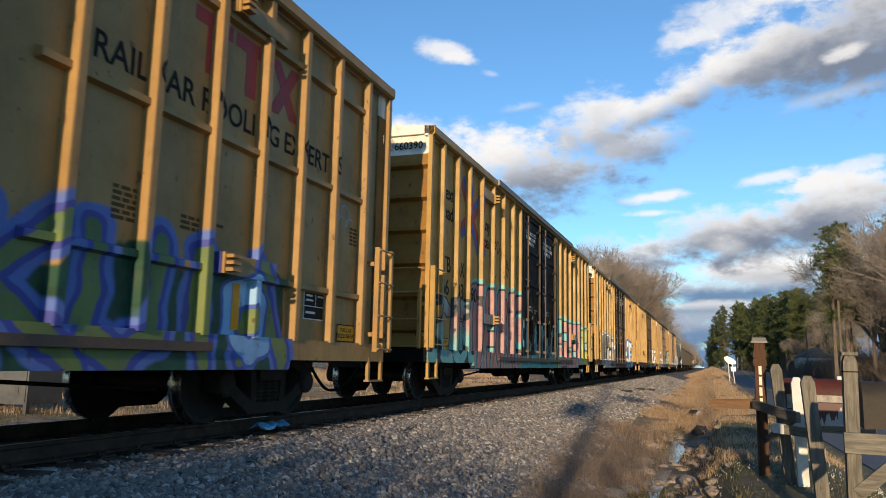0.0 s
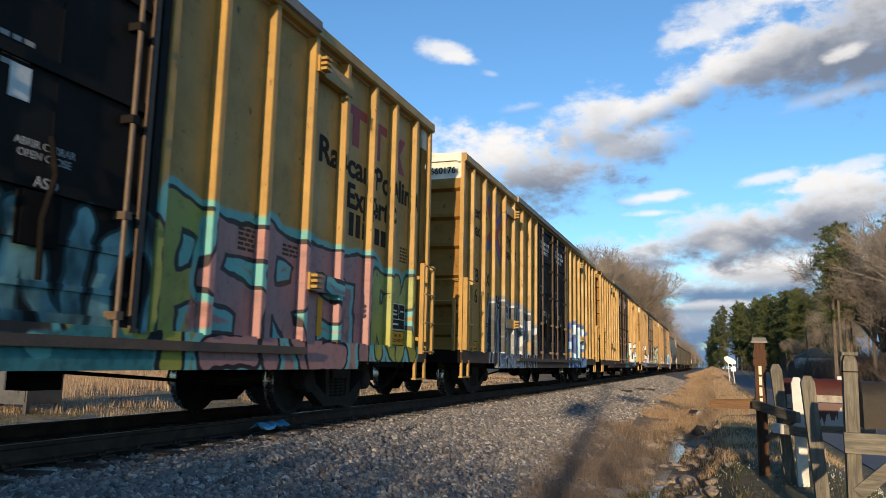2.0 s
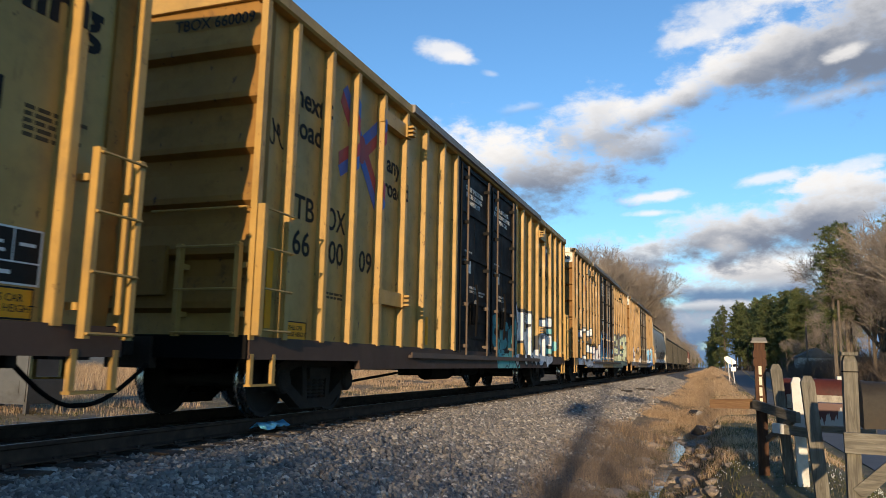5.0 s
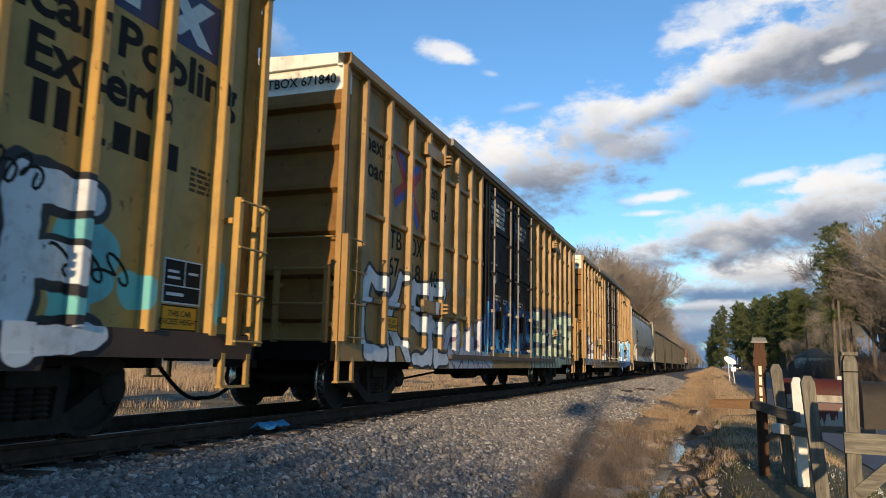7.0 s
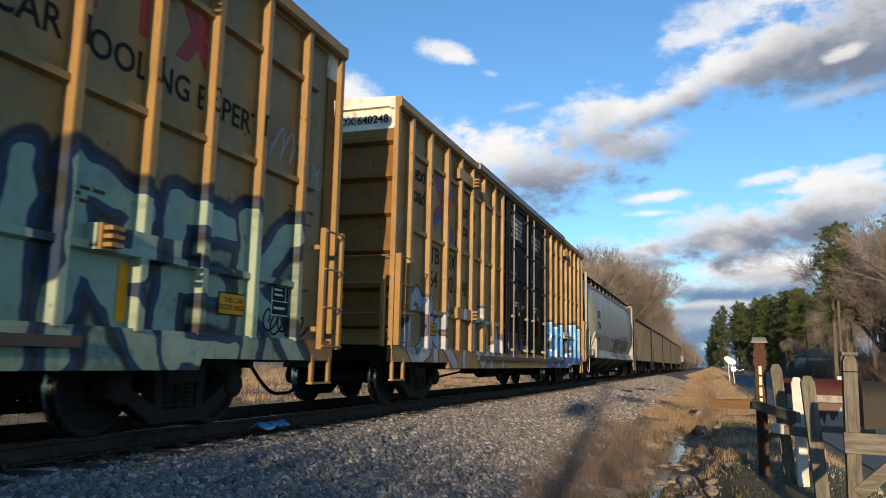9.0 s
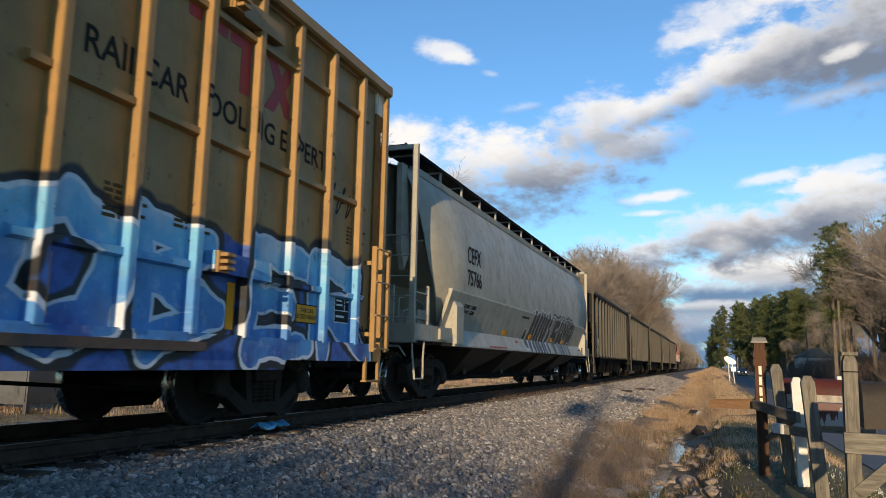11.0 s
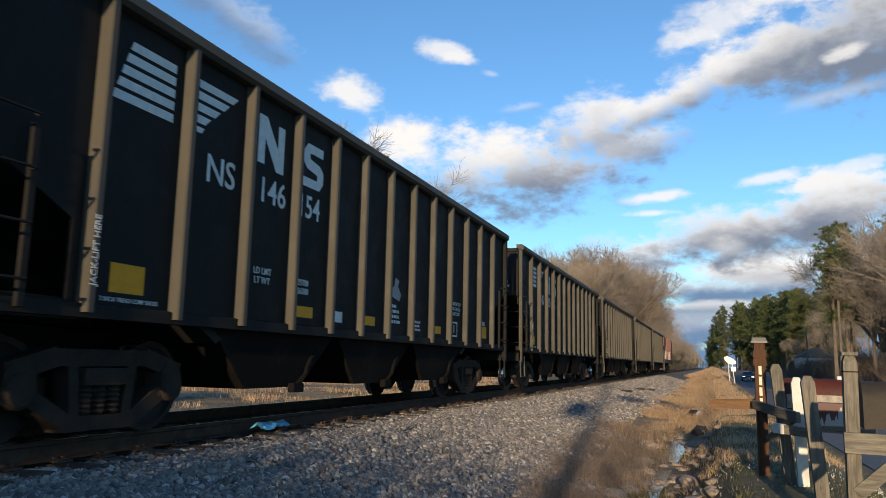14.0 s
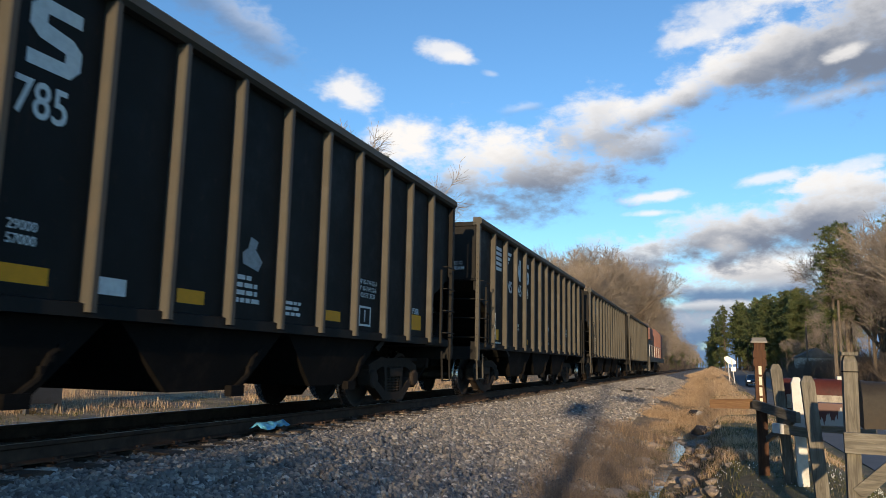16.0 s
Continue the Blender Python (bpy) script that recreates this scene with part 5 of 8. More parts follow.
        # rear step darker than the front one, shaded by its colour
        part("stirrup_step", Mesh().path([(1.45, a, 0.95), (1.47, a, 0.40), (1.47, a + 0.44, 0.40), (1.45, a + 0.44, 0.95)], 0.02, 6), M_coal if s == -1 else M_coalpost, car)
    # hopper bays with door gear
    for i in range(3):
        y = 3.25 + i * 2.85
        b = Mesh()
        b.add([(-1.34, y - 0.15, 1.12), (1.34, y - 0.15, 1.12), (1.34, y + 2.68, 1.12), (-1.34, y + 2.68, 1.12), (-1.2, y + 0.75, 0.40), (1.2, y + 0.75, 0.40), (1.2, y + 2.0, 0.40), (-1.2, y + 2.0, 0.40)],
              [(0, 1, 5, 4), (1, 2, 6, 5), (2, 3, 7, 6), (3, 0, 4, 7), (4, 5, 6, 7), (3, 2, 1, 0)])
        bay = part("hopper_bay", b, M_under, car)
        d = Mesh().path([(1.24, y + 1.8, 0.40), (1.27, y + 2.0, 0.55), (1.27, y + 2.1, 0.75), (1.27, y + 2.45, 1.0)], 0.03, 6).box(1.2, 1.29, y + 1.7, y + 1.95, 0.33, 0.45)
        for k in range(5):
            d.box(1.26, 1.30, y + 2.0 + 0.08 * k, y + 2.05 + 0.08 * k, 0.60 + 0.09 * k, 0.66 + 0.09 * k)
        part("door_gear", d, M_under, bay)
    part("interior_floor", Mesh().box(-1.36, 1.36, 0.1, L - 0.1, 2.75, 2.8), M_coal, car)
    x = W + 0.003
    text("car_lettering", "NS", 0.42, on_side(3.04, 2.70, x), M_white, car)
    text("car_number", number[:3], 0.42, on_side(4.05, 2.70, x), M_white, car, width=0.52)
    text("car_number", number[3:], 0.42, on_side(4.92, 2.70, x), M_white, car, width=0.50)
    text("end_lettering", "NS\n" + number, 0.20, on_end(0.50, 3.46, 0.036), M_white, car)
    text("end_lettering", "SPRG 7 OC D7\nSPRG 7 IC D7\n36 IN WHEELS CLASS C\nAAR NO 24 BRAKE BEAM", 0.115, on_end(0.50, 3.02, 0.036), M_white, car)
    jl = on_side(1.31, 1.62, 1.5155) @ Matrix.Rotation(pi / 2, 4, "Z")
    text("jacking_lettering", "JACK-LIFT HERE", 0.085, jl, M_white, car)
    text("brake_lettering", "2 INCH TREAD COMP SHOES", 0.055, on_side(1.86, 1.235, x), M_white, car)
    text("data_lettering", "LD LMT\nLT WT", 0.11, on_side(3.93, 1.70, x), M_white, car)
    text("data_lettering", "29700\n56300" if other == 0 else "29000\n57000", 0.11, on_side(4.86, 1.66, x), M_white, car)
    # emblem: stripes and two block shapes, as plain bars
    for i in range(5):
        z = 3.60 - i * 0.125
        em = Mesh().prism([(1.62 - 0.045 * i, z - 0.085), (2.24, z - 0.085), (2.24, z), (1.65 - 0.045 * i, z)], W, x, "x")
        part("emblem_stripe", em, M_white, car)
        em = Mesh().prism([(2.60, z - 0.085), (3.18 - 0.15 * i, z - 0.085), (3.27 - 0.15 * i, z), (2.60, z)] if i < 4 else [(2.60, z - 0.06), (2.68, z - 0.06), (2.72, z), (2.60, z)], W, x, "x")
        part("emblem_stripe", em, M_white, car)
    em = Mesh().prism([(3.70, 3.02), (3.84, 3.02), (3.84, 3.34), (4.10, 2.98), (4.26, 2.98), (4.26, 3.56), (4.12, 3.56), (4.12, 3.26), (3.86, 3.60), (3.70, 3.60)], W, x, "x")
    part("emblem_bar", em, M_white, car)
    em = Mesh()
    em.prism([(4.74, 2.98), (5.16, 2.98), (5.26, 3.08), (5.26, 3.24), (5.16, 3.32), (4.90, 3.36), (4.90, 3.44), (5.24, 3.44), (5.24, 3.56), (4.84, 3.56), (4.74, 3.46), (4.74, 3.30), (4.84, 3.22), (5.10, 3.18), (5.10, 3.10), (4.74, 3.10)], W, x, "x")
    part("emblem_bar", em, M_white, car)
    for y, z, w in ((1.60, 1.30, 0.42), (4.68, 1.28, 0.46), (6.66, 1.28, 0.42), (9.68, 1.28, 0.42), (12.78, 1.30, 0.44)):
        part("reflector", Mesh().box(W, x, y, y + w, z, z + (0.26 if y < 2 or y > 12 else 0.14)), M_decal, car, "yellow reflective strip")
    part("placard", Mesh().box(W, x, 5.65, 5.98, 1.27, 1.42), M_white, car, "white paper placard")
    bars(car, 7.62, 1.62, W + 0.001, (0.7, 1, 1, 0.8), 0.42, 0.05, M_white)
    bars(car, 8.66, 1.42, W + 0.001, (1, 0.8, 0.9), 0.30, 0.04, M_white)
    sq = Mesh().prism([(7.72, 1.80), (8.02, 1.74), (8.1, 1.86), (7.95, 1.98), (8.0, 2.08), (7.85, 2.12), (7.8, 1.98), (7.7, 1.92)], W, x, "x")
    part("chalk_mark", sq, M_faded, car)
    text("data_lettering", "W 10-7 H 12-7\nY 10-7 H 12-6\nCU FT 3737", 0.10, on_side(10.98, 1.82, x), M_white, car)
    text("data_lettering", "P30R", 0.14, on_side(12.95, 1.62, x), M_white, car)
    for q in ((10.70, 10.73, 1.26, 1.56), (11.07, 11.10, 1.26, 1.56), (10.73, 11.07, 1.26, 1.29), (10.73, 11.07, 1.53, 1.56), (10.88, 10.91, 1.33, 1.50)):
        part("data_frame", Mesh().box(W, x, *q), M_white, car)
    couplers(car, L, 0.85)
    part("center_sill", Mesh().box(-0.33, 0.33, 0.2, L - 0.2, 0.66, 1.0), M_under, car)
    truck(car, 1.95), truck(car, L - 1.95)
    return car


for i, (num, f) in enumerate((("146154", 61.75), ("145785", 78.04), ("145464", 94.50), ("146118", 110.95), ("145902", 127.40))):
    coal_hopper(f, num, i)


# ---------------------------------------------------------------- pushing locomotive
def locomotive(front):
    L = 20.0
    car = thing("locomotive", pose(0, front, 0), "red and white diesel locomotive pushing at the rear", "locomotive")
    cars.append((car, front))
    red = car_paint("red_enamel", (0.11, 0.03, 0.024), (), 0.4)
    wht = car_paint("white_enamel", (0.66, 0.64, 0.60), (), 0.15)
    grey = car_paint("dark_grey_enamel", (0.035, 0.033, 0.032), (), 0.4)
    part("frame", Mesh().box(-1.5, 1.5, 0.0, L, 1.1, 1.5).box(-1.5, 1.5, 0.0, 0.15, 0.35, 1.1), grey, car)
    part("hood", Mesh().prism([(-0.85, 1.5), (0.85, 1.5), (0.85, 3.7), (0.6, 4.05), (-0.6, 4.05), (-0.85, 3.7)], 0.9, 14.4), grey, car)
    part("hood_band", Mesh().box(-0.87, 0.87, 0.86, 1.2, 3.1, 3.75), wht, car)
    part("cab", Mesh().prism([(-1.5, 1.5), (1.5, 1.5), (1.5, 3.9), (0.9, 4.5), (-0.9, 4.5), (-1.5, 3.9)], 14.4, 17.0), red, car)
    part("nose", Mesh().prism([(-1.0, 1.5), (1.0, 1.5), (1.0, 3.0), (0.7, 3.3), (-0.7, 3.3), (-1.0, 3.0)], 17.0, 19.2), wht, car)
    part("radiator", Mesh().prism([(-1.45, 3.0), (1.45, 3.0), (1.45, 3.9), (1.0, 4.4), (-1.0, 4.4), (-1.45, 3.9)], 1.2, 4.2), red, car)
    for x in (-1.45, 1.45):
        for y in (0.3, 3.0, 6.0, 9.0, 12.0):
            part("stanchion", Mesh().tube((x, y, 1.5), (x, y, 2.5), 0.02, n=6), wht, car)
        part("hand_rail", Mesh().tube((x, 0.3, 2.5), (x, 14.4, 2.5), 0.02, n=6), wht, car)
    part("fuel_tank", Mesh().box(-1.3, 1.3, 7.5, 12.0, 0.4, 1.1), M_under, car)
    couplers(car, L, 0.6)
    truck(car, 2.6), truck(car, 4.6), truck(car, L - 4.6), truck(car, L - 2.6)


locomotive(143.9)


# ---------------------------------------------------------------- ground
def smooth(a, b, v):
    u = np.clip((v - a) / (b - a), 0, 1)
    return u * u * (3 - 2 * u)


def lump(x, y, s, seed):
    """A cheap rolling unevenness, from crossed waves."""
    r = random.Random(seed)
    out = 0
    for k in range(6):
        a, p, w = r.uniform(0, 6.28), r.uniform(0, 6.28), s * (1.0 + 0.55 * k)
        out = out + np.sin((x * cos(a) + y * sin(a)) / w * 6.28 + p) / 6
    return out


def road_left(y):
    """The road's near edge."""
    return 8.75 + 0.009 * np.asarray(y, float) + 0.0035 * np.maximum(0, np.asarray(y, float) - 190) ** 2 * (np.asarray(y, float) < 260) + np.where(np.asarray(y, float) >= 260, 17.15 + 0.49 * (np.asarray(y, float) - 260), 0)


def road_height(y):
    return np.interp(y, [-80, 0, 15, 50, 95, 140, 183, 230, 600], [-0.7, -0.85, -0.95, -1.5, -1.75, -1.05, -0.15, 0.35, 0.6])


def ground_z(x, y):
    x, y = np.asarray(x, float), np.asarray(y, float)
    far = smooth(25, 130, y)
    z = np.interp(x, [-200, -30, -12, -6.5, -4.2, -2.1, 2.0, 4.2, 5.2, 5.9, 6.45, 7.4, 8.4, 200],
                  [0.3, -0.35, -0.55, -0.70, -0.72, -0.24, -0.24, -0.70, -0.84, -0.84, -0.24, -0.20, -0.24, -0.24])
    z = z + np.interp(x, [-200, 2.0, 4.0, 5.6, 6.6, 7.6, 200], [0, 0, -0.03, 0.35, -0.05, -0.15, -0.15]) * far
    # a bank beside the far track
    z = z + 0.8 * np.exp(-((x - 6.2) / 1.5) ** 2 - ((y - 125) / 40) ** 2)
    u = x - road_left(y)
    rz = road_height(y)
    w = smooth(-1.6, -0.15, u)
    z = z * (1 - w) + rz * w
    z = z + smooth(5.8, 10, u) * (0.35 - rz * 0.6) + smooth(12, 60, u) * 0.9
    rough = np.where((x > 2.0) & (u < -0.3) | (u > 5.8) | (x < -2.2), 1.0, 0.0)
    z = z + rough * (0.05 * lump(x, y, 1.3, 3) + 0.10 * lump(x, y, 6.0, 4) * smooth(5, 30, np.abs(x)) + 0.03 * lump(x, y, 0.5, 5))
    return z


def axis(near, lo, hi, step, grow):
    a = [0.0]
    while a[-1] < max(hi, -lo):
        a.append(a[-1] + (step if a[-1] < near else step + (a[-1] - near) * grow))
    return a


def build_ground():
    xs = sorted(set([round(v, 3) for v in np.arange(-8, 22, 0.16)] + [-8 - (1.12 ** i - 1) * 4 for i in range(1, 52)] + [22 + (1.12 ** i - 1) * 4 for i in range(1, 52)]))
    ys = [round(v, 3) for v in np.arange(-6, 40, 0.2)] + [40 + (1.045 ** i - 1) * 6 for i in range(1, 125)]
    ys = [-6 - (1.15 ** i - 1) * 4 for i in range(36, 0, -1)] + ys
    X, Y = np.meshgrid(xs, ys)
    Z = ground_z(X, Y)
    nx, ny = len(xs), len(ys)
    vs = np.stack([X.ravel(), Y.ravel(), Z.ravel()], 1)
    fs = [(j * nx + i, j * nx + i + 1, (j + 1) * nx + i + 1, (j + 1) * nx + i) for j in range(ny - 1) for i in range(nx - 1)]
    me = bpy.data.meshes.new("ground")
    me.from_pydata(vs.tolist(), [], fs)
    me.polygons.foreach_set("use_smooth", [True] * len(fs))
    k = Nodes("ground_soil_and_gravel")
    x, y, z = k.split()
    wob = k.noise(0.9, 4, 0.7)
    xw = k.math("MULTIPLY_ADD", k.math("SUBTRACT", wob.outputs[0], 0.5), 1.6, x)
    v = k.voronoi(k.obj, 17.0)
    stone = k.ramp(k.split(v.outputs["Color"])[0], [(0.0, (0.10, 0.09, 0.085)), (0.5, (0.20, 0.185, 0.17)), (1.0, (0.34, 0.31, 0.28))])
    stone = k.mix(k.step(v.outputs["Distance"], 0.30, 0.62), stone, (0.05, 0.045, 0.04))
    n1, n2 = k.noise(0.6, 6, 0.65), k.noise(7.0, 5, 0.7)
    straw = k.ramp(n2.outputs[0], [(0.25, (0.09, 0.06, 0.03)), (0.5, (0.24, 0.165, 0.085)), (0.75, (0.36, 0.26, 0.13))])
    soil = k.ramp(n2.outputs[0], [(0.3, (0.05, 0.038, 0.025)), (0.7, (0.14, 0.105, 0.07))])
    green = k.ramp(n2.outputs[0], [(0.3, (0.04, 0.045, 0.018)), (0.7, (0.12, 0.11, 0.05))])
    grass = k.mix(k.step(n1.outputs[0], 0.46, 0.58), straw, soil)
    turf = k.mix(k.step(n1.outputs[0], 0.42, 0.62), green, k.mix(0.6, straw, soil))
    col = k.mix(k.step(xw, 3.5, 4.1), stone, grass)
    col = k.mix(k.math("MULTIPLY", k.step(xw, 6.0, 6.5), k.step(y, 30, 18)), col, turf)
    col = k.mix(k.step(xw, -3.0, -3.6), col, k.mix(k.step(xw, -6.6, -7.4), stone, grass))
    k.bump(k.math("ADD", v.outputs["Distance"], n2.outputs[0]), 0.35, 0.02)
    me.materials.append(k.done(col, 0.92))
    tagged(new("ground", me), "gravel, straw-coloured grass and bare soil", kind="structure")


build_ground()


def strip(name, us, ys, lift, mat, label, thick=0.25):
    """A laid sheet with thickness along the road, us metres from the road's near edge."""
    U, Y = np.meshgrid(us, ys)
    X = road_left(Y) + U
    Z = road_height(Y) + lift + 0.03 * np.sin(np.clip(U / 5.6, 0, 1) * pi)
    nx, ny = len(us), len(ys)
    me = Mesh()
    me.v = np.stack([X.ravel(), Y.ravel(), Z.ravel()], 1).tolist() + np.stack([X.ravel(), Y.ravel(), Z.ravel() - thick], 1).tolist()
    o = nx * ny
    for j in range(ny - 1):
        for i in range(nx - 1):
            a = j * nx + i
            me.f.append((a, a + 1, a + nx + 1, a + nx))
    for j in range(ny - 1):
        a, b = j * nx, j * nx + nx - 1
        me.f.append((a + nx, a + nx + o, a + o, a)), me.f.append((b, b + o, b + nx + o, b + nx))
    me.m = [0] * len(me.f)
    return part(name, me, mat, None, label, True, "structure")


k = Nodes("worn_asphalt")
n1, n2 = k.noise(0.7, 5, 0.65), k.noise(45, 3, 0.6)
c = k.ramp(n1.outputs[0], [(0.3, (0.075, 0.077, 0.082)), (0.7, (0.12, 0.12, 0.124))])
c = k.mix(k.math("MULTIPLY", k.step(n2.outputs[0], 0.5, 0.7), 0.5), c, (0.20, 0.19, 0.18))
crack = k.voronoi(k.scaled(1, 0.5, 1), 0.8, "DISTANCE_TO_EDGE")
c = k.mix(k.math("MULTIPLY", k.step(crack.outputs[0], 0.010, 0.003), k.step(n1.outputs[0], 0.5, 0.6)), c, (0.05, 0.05, 0.05))
k.bump(n2.outputs[0], 0.3, 0.004)
M_asphalt = k.done(c, 0.85)
M_linepaint = plain("worn_yellow_line", (0.42, 0.30, 0.06), 0.7, 0, 0.3, 8, 0.1, (0.13, 0.12, 0.11))
M_whiteline = plain("worn_white_line", (0.5, 0.5, 0.48), 0.7, 0, 0.25, 8, 0.1, (0.14, 0.14, 0.13))
road_ys = [-40 + 2 * i for i in range(60)] + [78 + 5 * i for i in range(1, 50)]
strip("road", [0.4 * i for i in range(15)], road_ys, 0.02, M_asphalt, "grey worn two-lane asphalt road")
strip("yellow_line", [2.65, 2.75], road_ys, 0.028, M_linepaint, "worn yellow centre line", thick=0.006)
strip("yellow_line", [2.9, 3.0], road_ys, 0.028, M_linepaint, "worn yellow centre line", thick=0.006)

# ---------------------------------------------------------------- track
k = Nodes("rusty_rail")
n1 = k.noise(6, 5)
c = k.ramp(n1.outputs[0], [(0.3, (0.04, 0.026, 0.02)), (0.7, (0.085, 0.052, 0.036))])
k.bump(n1.outputs[0], 0.3, 0.004)
M_rail = k.done(c, 0.85, 0.0, 0.15)
M_railtop = plain("polished_rail_head", (0.16, 0.14, 0.125), 0.42, 0.8, 0.15, 20, 0.03)
RAIL = [(-0.075, 0), (0.075, 0), (0.075, 0.012), (0.012, 0.03), (0.009, 0.125), (0.034, 0.14), (0.036, 0.166), (0.024, 0.172), (-0.024, 0.172), (-0.036, 0.166), (-0.034, 0.14), (-0.009, 0.125), (-0.012, 0.03), (-0.075, 0.012)]
track = thing("railway_track", pose(0, 0, 0), "rusty steel rails on dark timber ties", "track", kind="structure")
for sx in (1, -1):
    me = Mesh().prism([(sx * 0.7525 + x, z - 0.172) for x, z in RAIL], -60, 600)
    part("rail", me, M_rail, track)
    part("rail_head", Mesh().box(sx * 0.7525 - 0.023, sx * 0.7525 + 0.023, -60, 600, -0.003, 0.001), M_railtop, track, "polished running band")
k = Nodes("creosoted_timber")
g = k.noise(5, 6, 0.7, k.scaled(0.4, 5, 5))
c = k.ramp(g.outputs[0], [(0.3, (0.022, 0.017, 0.013)), (0.55, (0.055, 0.042, 0.032)), (0.75, (0.12, 0.098, 0.078))])
c = k.mix(k.random(), c, (0.07, 0.055, 0.045))
k.bump(g.outputs[0], 0.7, 0.02)
M_tie = k.done(c, 0.9)
TIE = []
rnd = random.Random(4)
for v in range(4):
    me = Mesh()
    x0, x1 = -1.30 + rnd.uniform(-0.05, 0.05), 1.30 + rnd.uniform(-0.05, 0.05)
    n = 6
    pts = []
    for i in range(n + 1):
        x = x0 + (x1 - x0) * i / n
        w = 0.115 + rnd.uniform(-0.012, 0.012)
        h = rnd.uniform(-0.012, 0.008)
        pts += [(x, -w, -0.38), (x, w, -0.38), (x, w, -0.185 + h), (x, -w, -0.185 + h)]
    fs = [(4 * i + a, 4 * i + (a + 1) % 4, 4 * i + 4 + (a + 1) % 4, 4 * i + 4 + a) for i in range(n) for a in range(4)] + [(3, 2, 1, 0), (4 * n, 4 * n + 1, 4 * n + 2, 4 * n + 3)]
    me.add(pts, fs)
    TIE.append(me.data("tie", M_tie))
M_plate = plain("rusty_plate", (0.06, 0.036, 0.026), 0.8, 0.2, 0.3, 9, 0.3)
plate = Mesh()
for sx in (1, -1):
    plate.box(sx * 0.7525 - 0.18, sx * 0.7525 + 0.18, -0.09, 0.09, -0.186, -0.168)
    for dx in (-0.1, 0.1):
        plate.box(sx * 0.7525 + dx - 0.014, sx * 0.7525 + dx + 0.014, -0.06, -0.03, -0.17, -0.14).box(sx * 0.7525 + dx - 0.014, sx * 0.7525 + dx + 0.014, 0.03, 0.06, -0.17, -0.14)
PLATE = plate.data("tie_plate", M_plate)
for i in range(240):
    y = 0.6 + i * 0.52
    t = part("tie", TIE[i % 4], None, track)
    t.location, t.rotation_euler = (rnd.uniform(-0.06, 0.06), y, rnd.uniform(-0.008, 0.004)), (0, 0, rnd.uniform(-0.02, 0.02))
    if i < 120:
        part("tie_plate", PLATE, None, t)


# ---------------------------------------------------------------- ballast, stones and grass
def scatter_stones(name, xs, ys, sizes, mat, label, shapes=9, seed=1, sink=0.3):
    """Thousands of broken stones as one heap."""
    g = np.random.default_rng(seed)
    phi = (1 + 5 ** 0.5) / 2
    iv = np.array([(-1, phi, 0), (1, phi, 0), (-1, -phi, 0), (1, -phi, 0), (0, -1, phi), (0, 1, phi), (0, -1, -phi), (0, 1, -phi), (phi, 0, -1), (phi, 0, 1), (-phi, 0, -1), (-phi, 0, 1)]) / 1.9
    ifc = np.array([(0, 11, 5), (0, 5, 1), (0, 1, 7), (0, 7, 10), (0, 10, 11), (1, 5, 9), (5, 11, 4), (11, 10, 2), (10, 7, 6), (7, 1, 8), (3, 9, 4), (3, 4, 2), (3, 2, 6), (3, 6, 8), (3, 8, 9), (4, 9, 5), (2, 4, 11), (6, 2, 10), (8, 6, 7), (9, 8, 1)])
    n = len(xs)
    zs = ground_z(xs, ys)
    s = sizes[:, None, None] * (iv[None] * g.uniform(0.6, 1.25, (n, 12, 1))) * g.uniform(0.6, 1.15, (n, 1, 3))
    q = g.normal(size=(n, 4))
    q /= np.linalg.norm(q, axis=1, keepdims=True)
    w, x, y, z = q.T
    R = np.stack([1 - 2 * (y * y + z * z), 2 * (x * y - z * w), 2 * (x * z + y * w), 2 * (x * y + z * w), 1 - 2 * (x * x + z * z), 2 * (y * z - x * w), 2 * (x * z - y * w), 2 * (y * z + x * w), 1 - 2 * (x * x + y * y)], 1).reshape(n, 3, 3)
    v = np.einsum("nij,nkj->nki", R, s)
    v += np.stack([xs, ys, zs + sizes * sink], 1)[:, None, :]
    f = (ifc[None] + (np.arange(n) * 12)[:, None, None]).reshape(-1, 3)
    me = bpy.data.meshes.new(name)
    me.vertices.add(n * 12)
    me.vertices.foreach_set("co", v.reshape(-1))
    me.loops.add(len(f) * 3)
    me.loops.foreach_set("vertex_index", f.reshape(-1).astype(np.int32))
    me.polygons.add(len(f))
    me.polygons.foreach_set("loop_start", np.arange(len(f), dtype=np.int32) * 3)
    me.update(calc_edges=True)
    me.polygons.foreach_set("use_smooth", np.zeros(len(f), bool))
    me.materials.append(mat)
    return tagged(new(name, me), label, kind="stuff")


k = Nodes("granite_ballast")
n1 = k.noise(60, 4, 0.7)
c = k.ramp(k.island(), [(0.0, (0.07, 0.068, 0.072)), (0.3, (0.15, 0.14, 0.135)), (0.65, (0.23, 0.21, 0.195)), (0.85, (0.32, 0.27, 0.22)), (1.0, (0.52, 0.50, 0.47))])
c = k.mix(k.math("MULTIPLY", n1.outputs[0], 0.4), c, (0.16, 0.14, 0.12))
k.bump(n1.outputs[0], 0.35, 0.005)
M_ballast = k.done(c, 0.85)
g = np.random.default_rng(7)
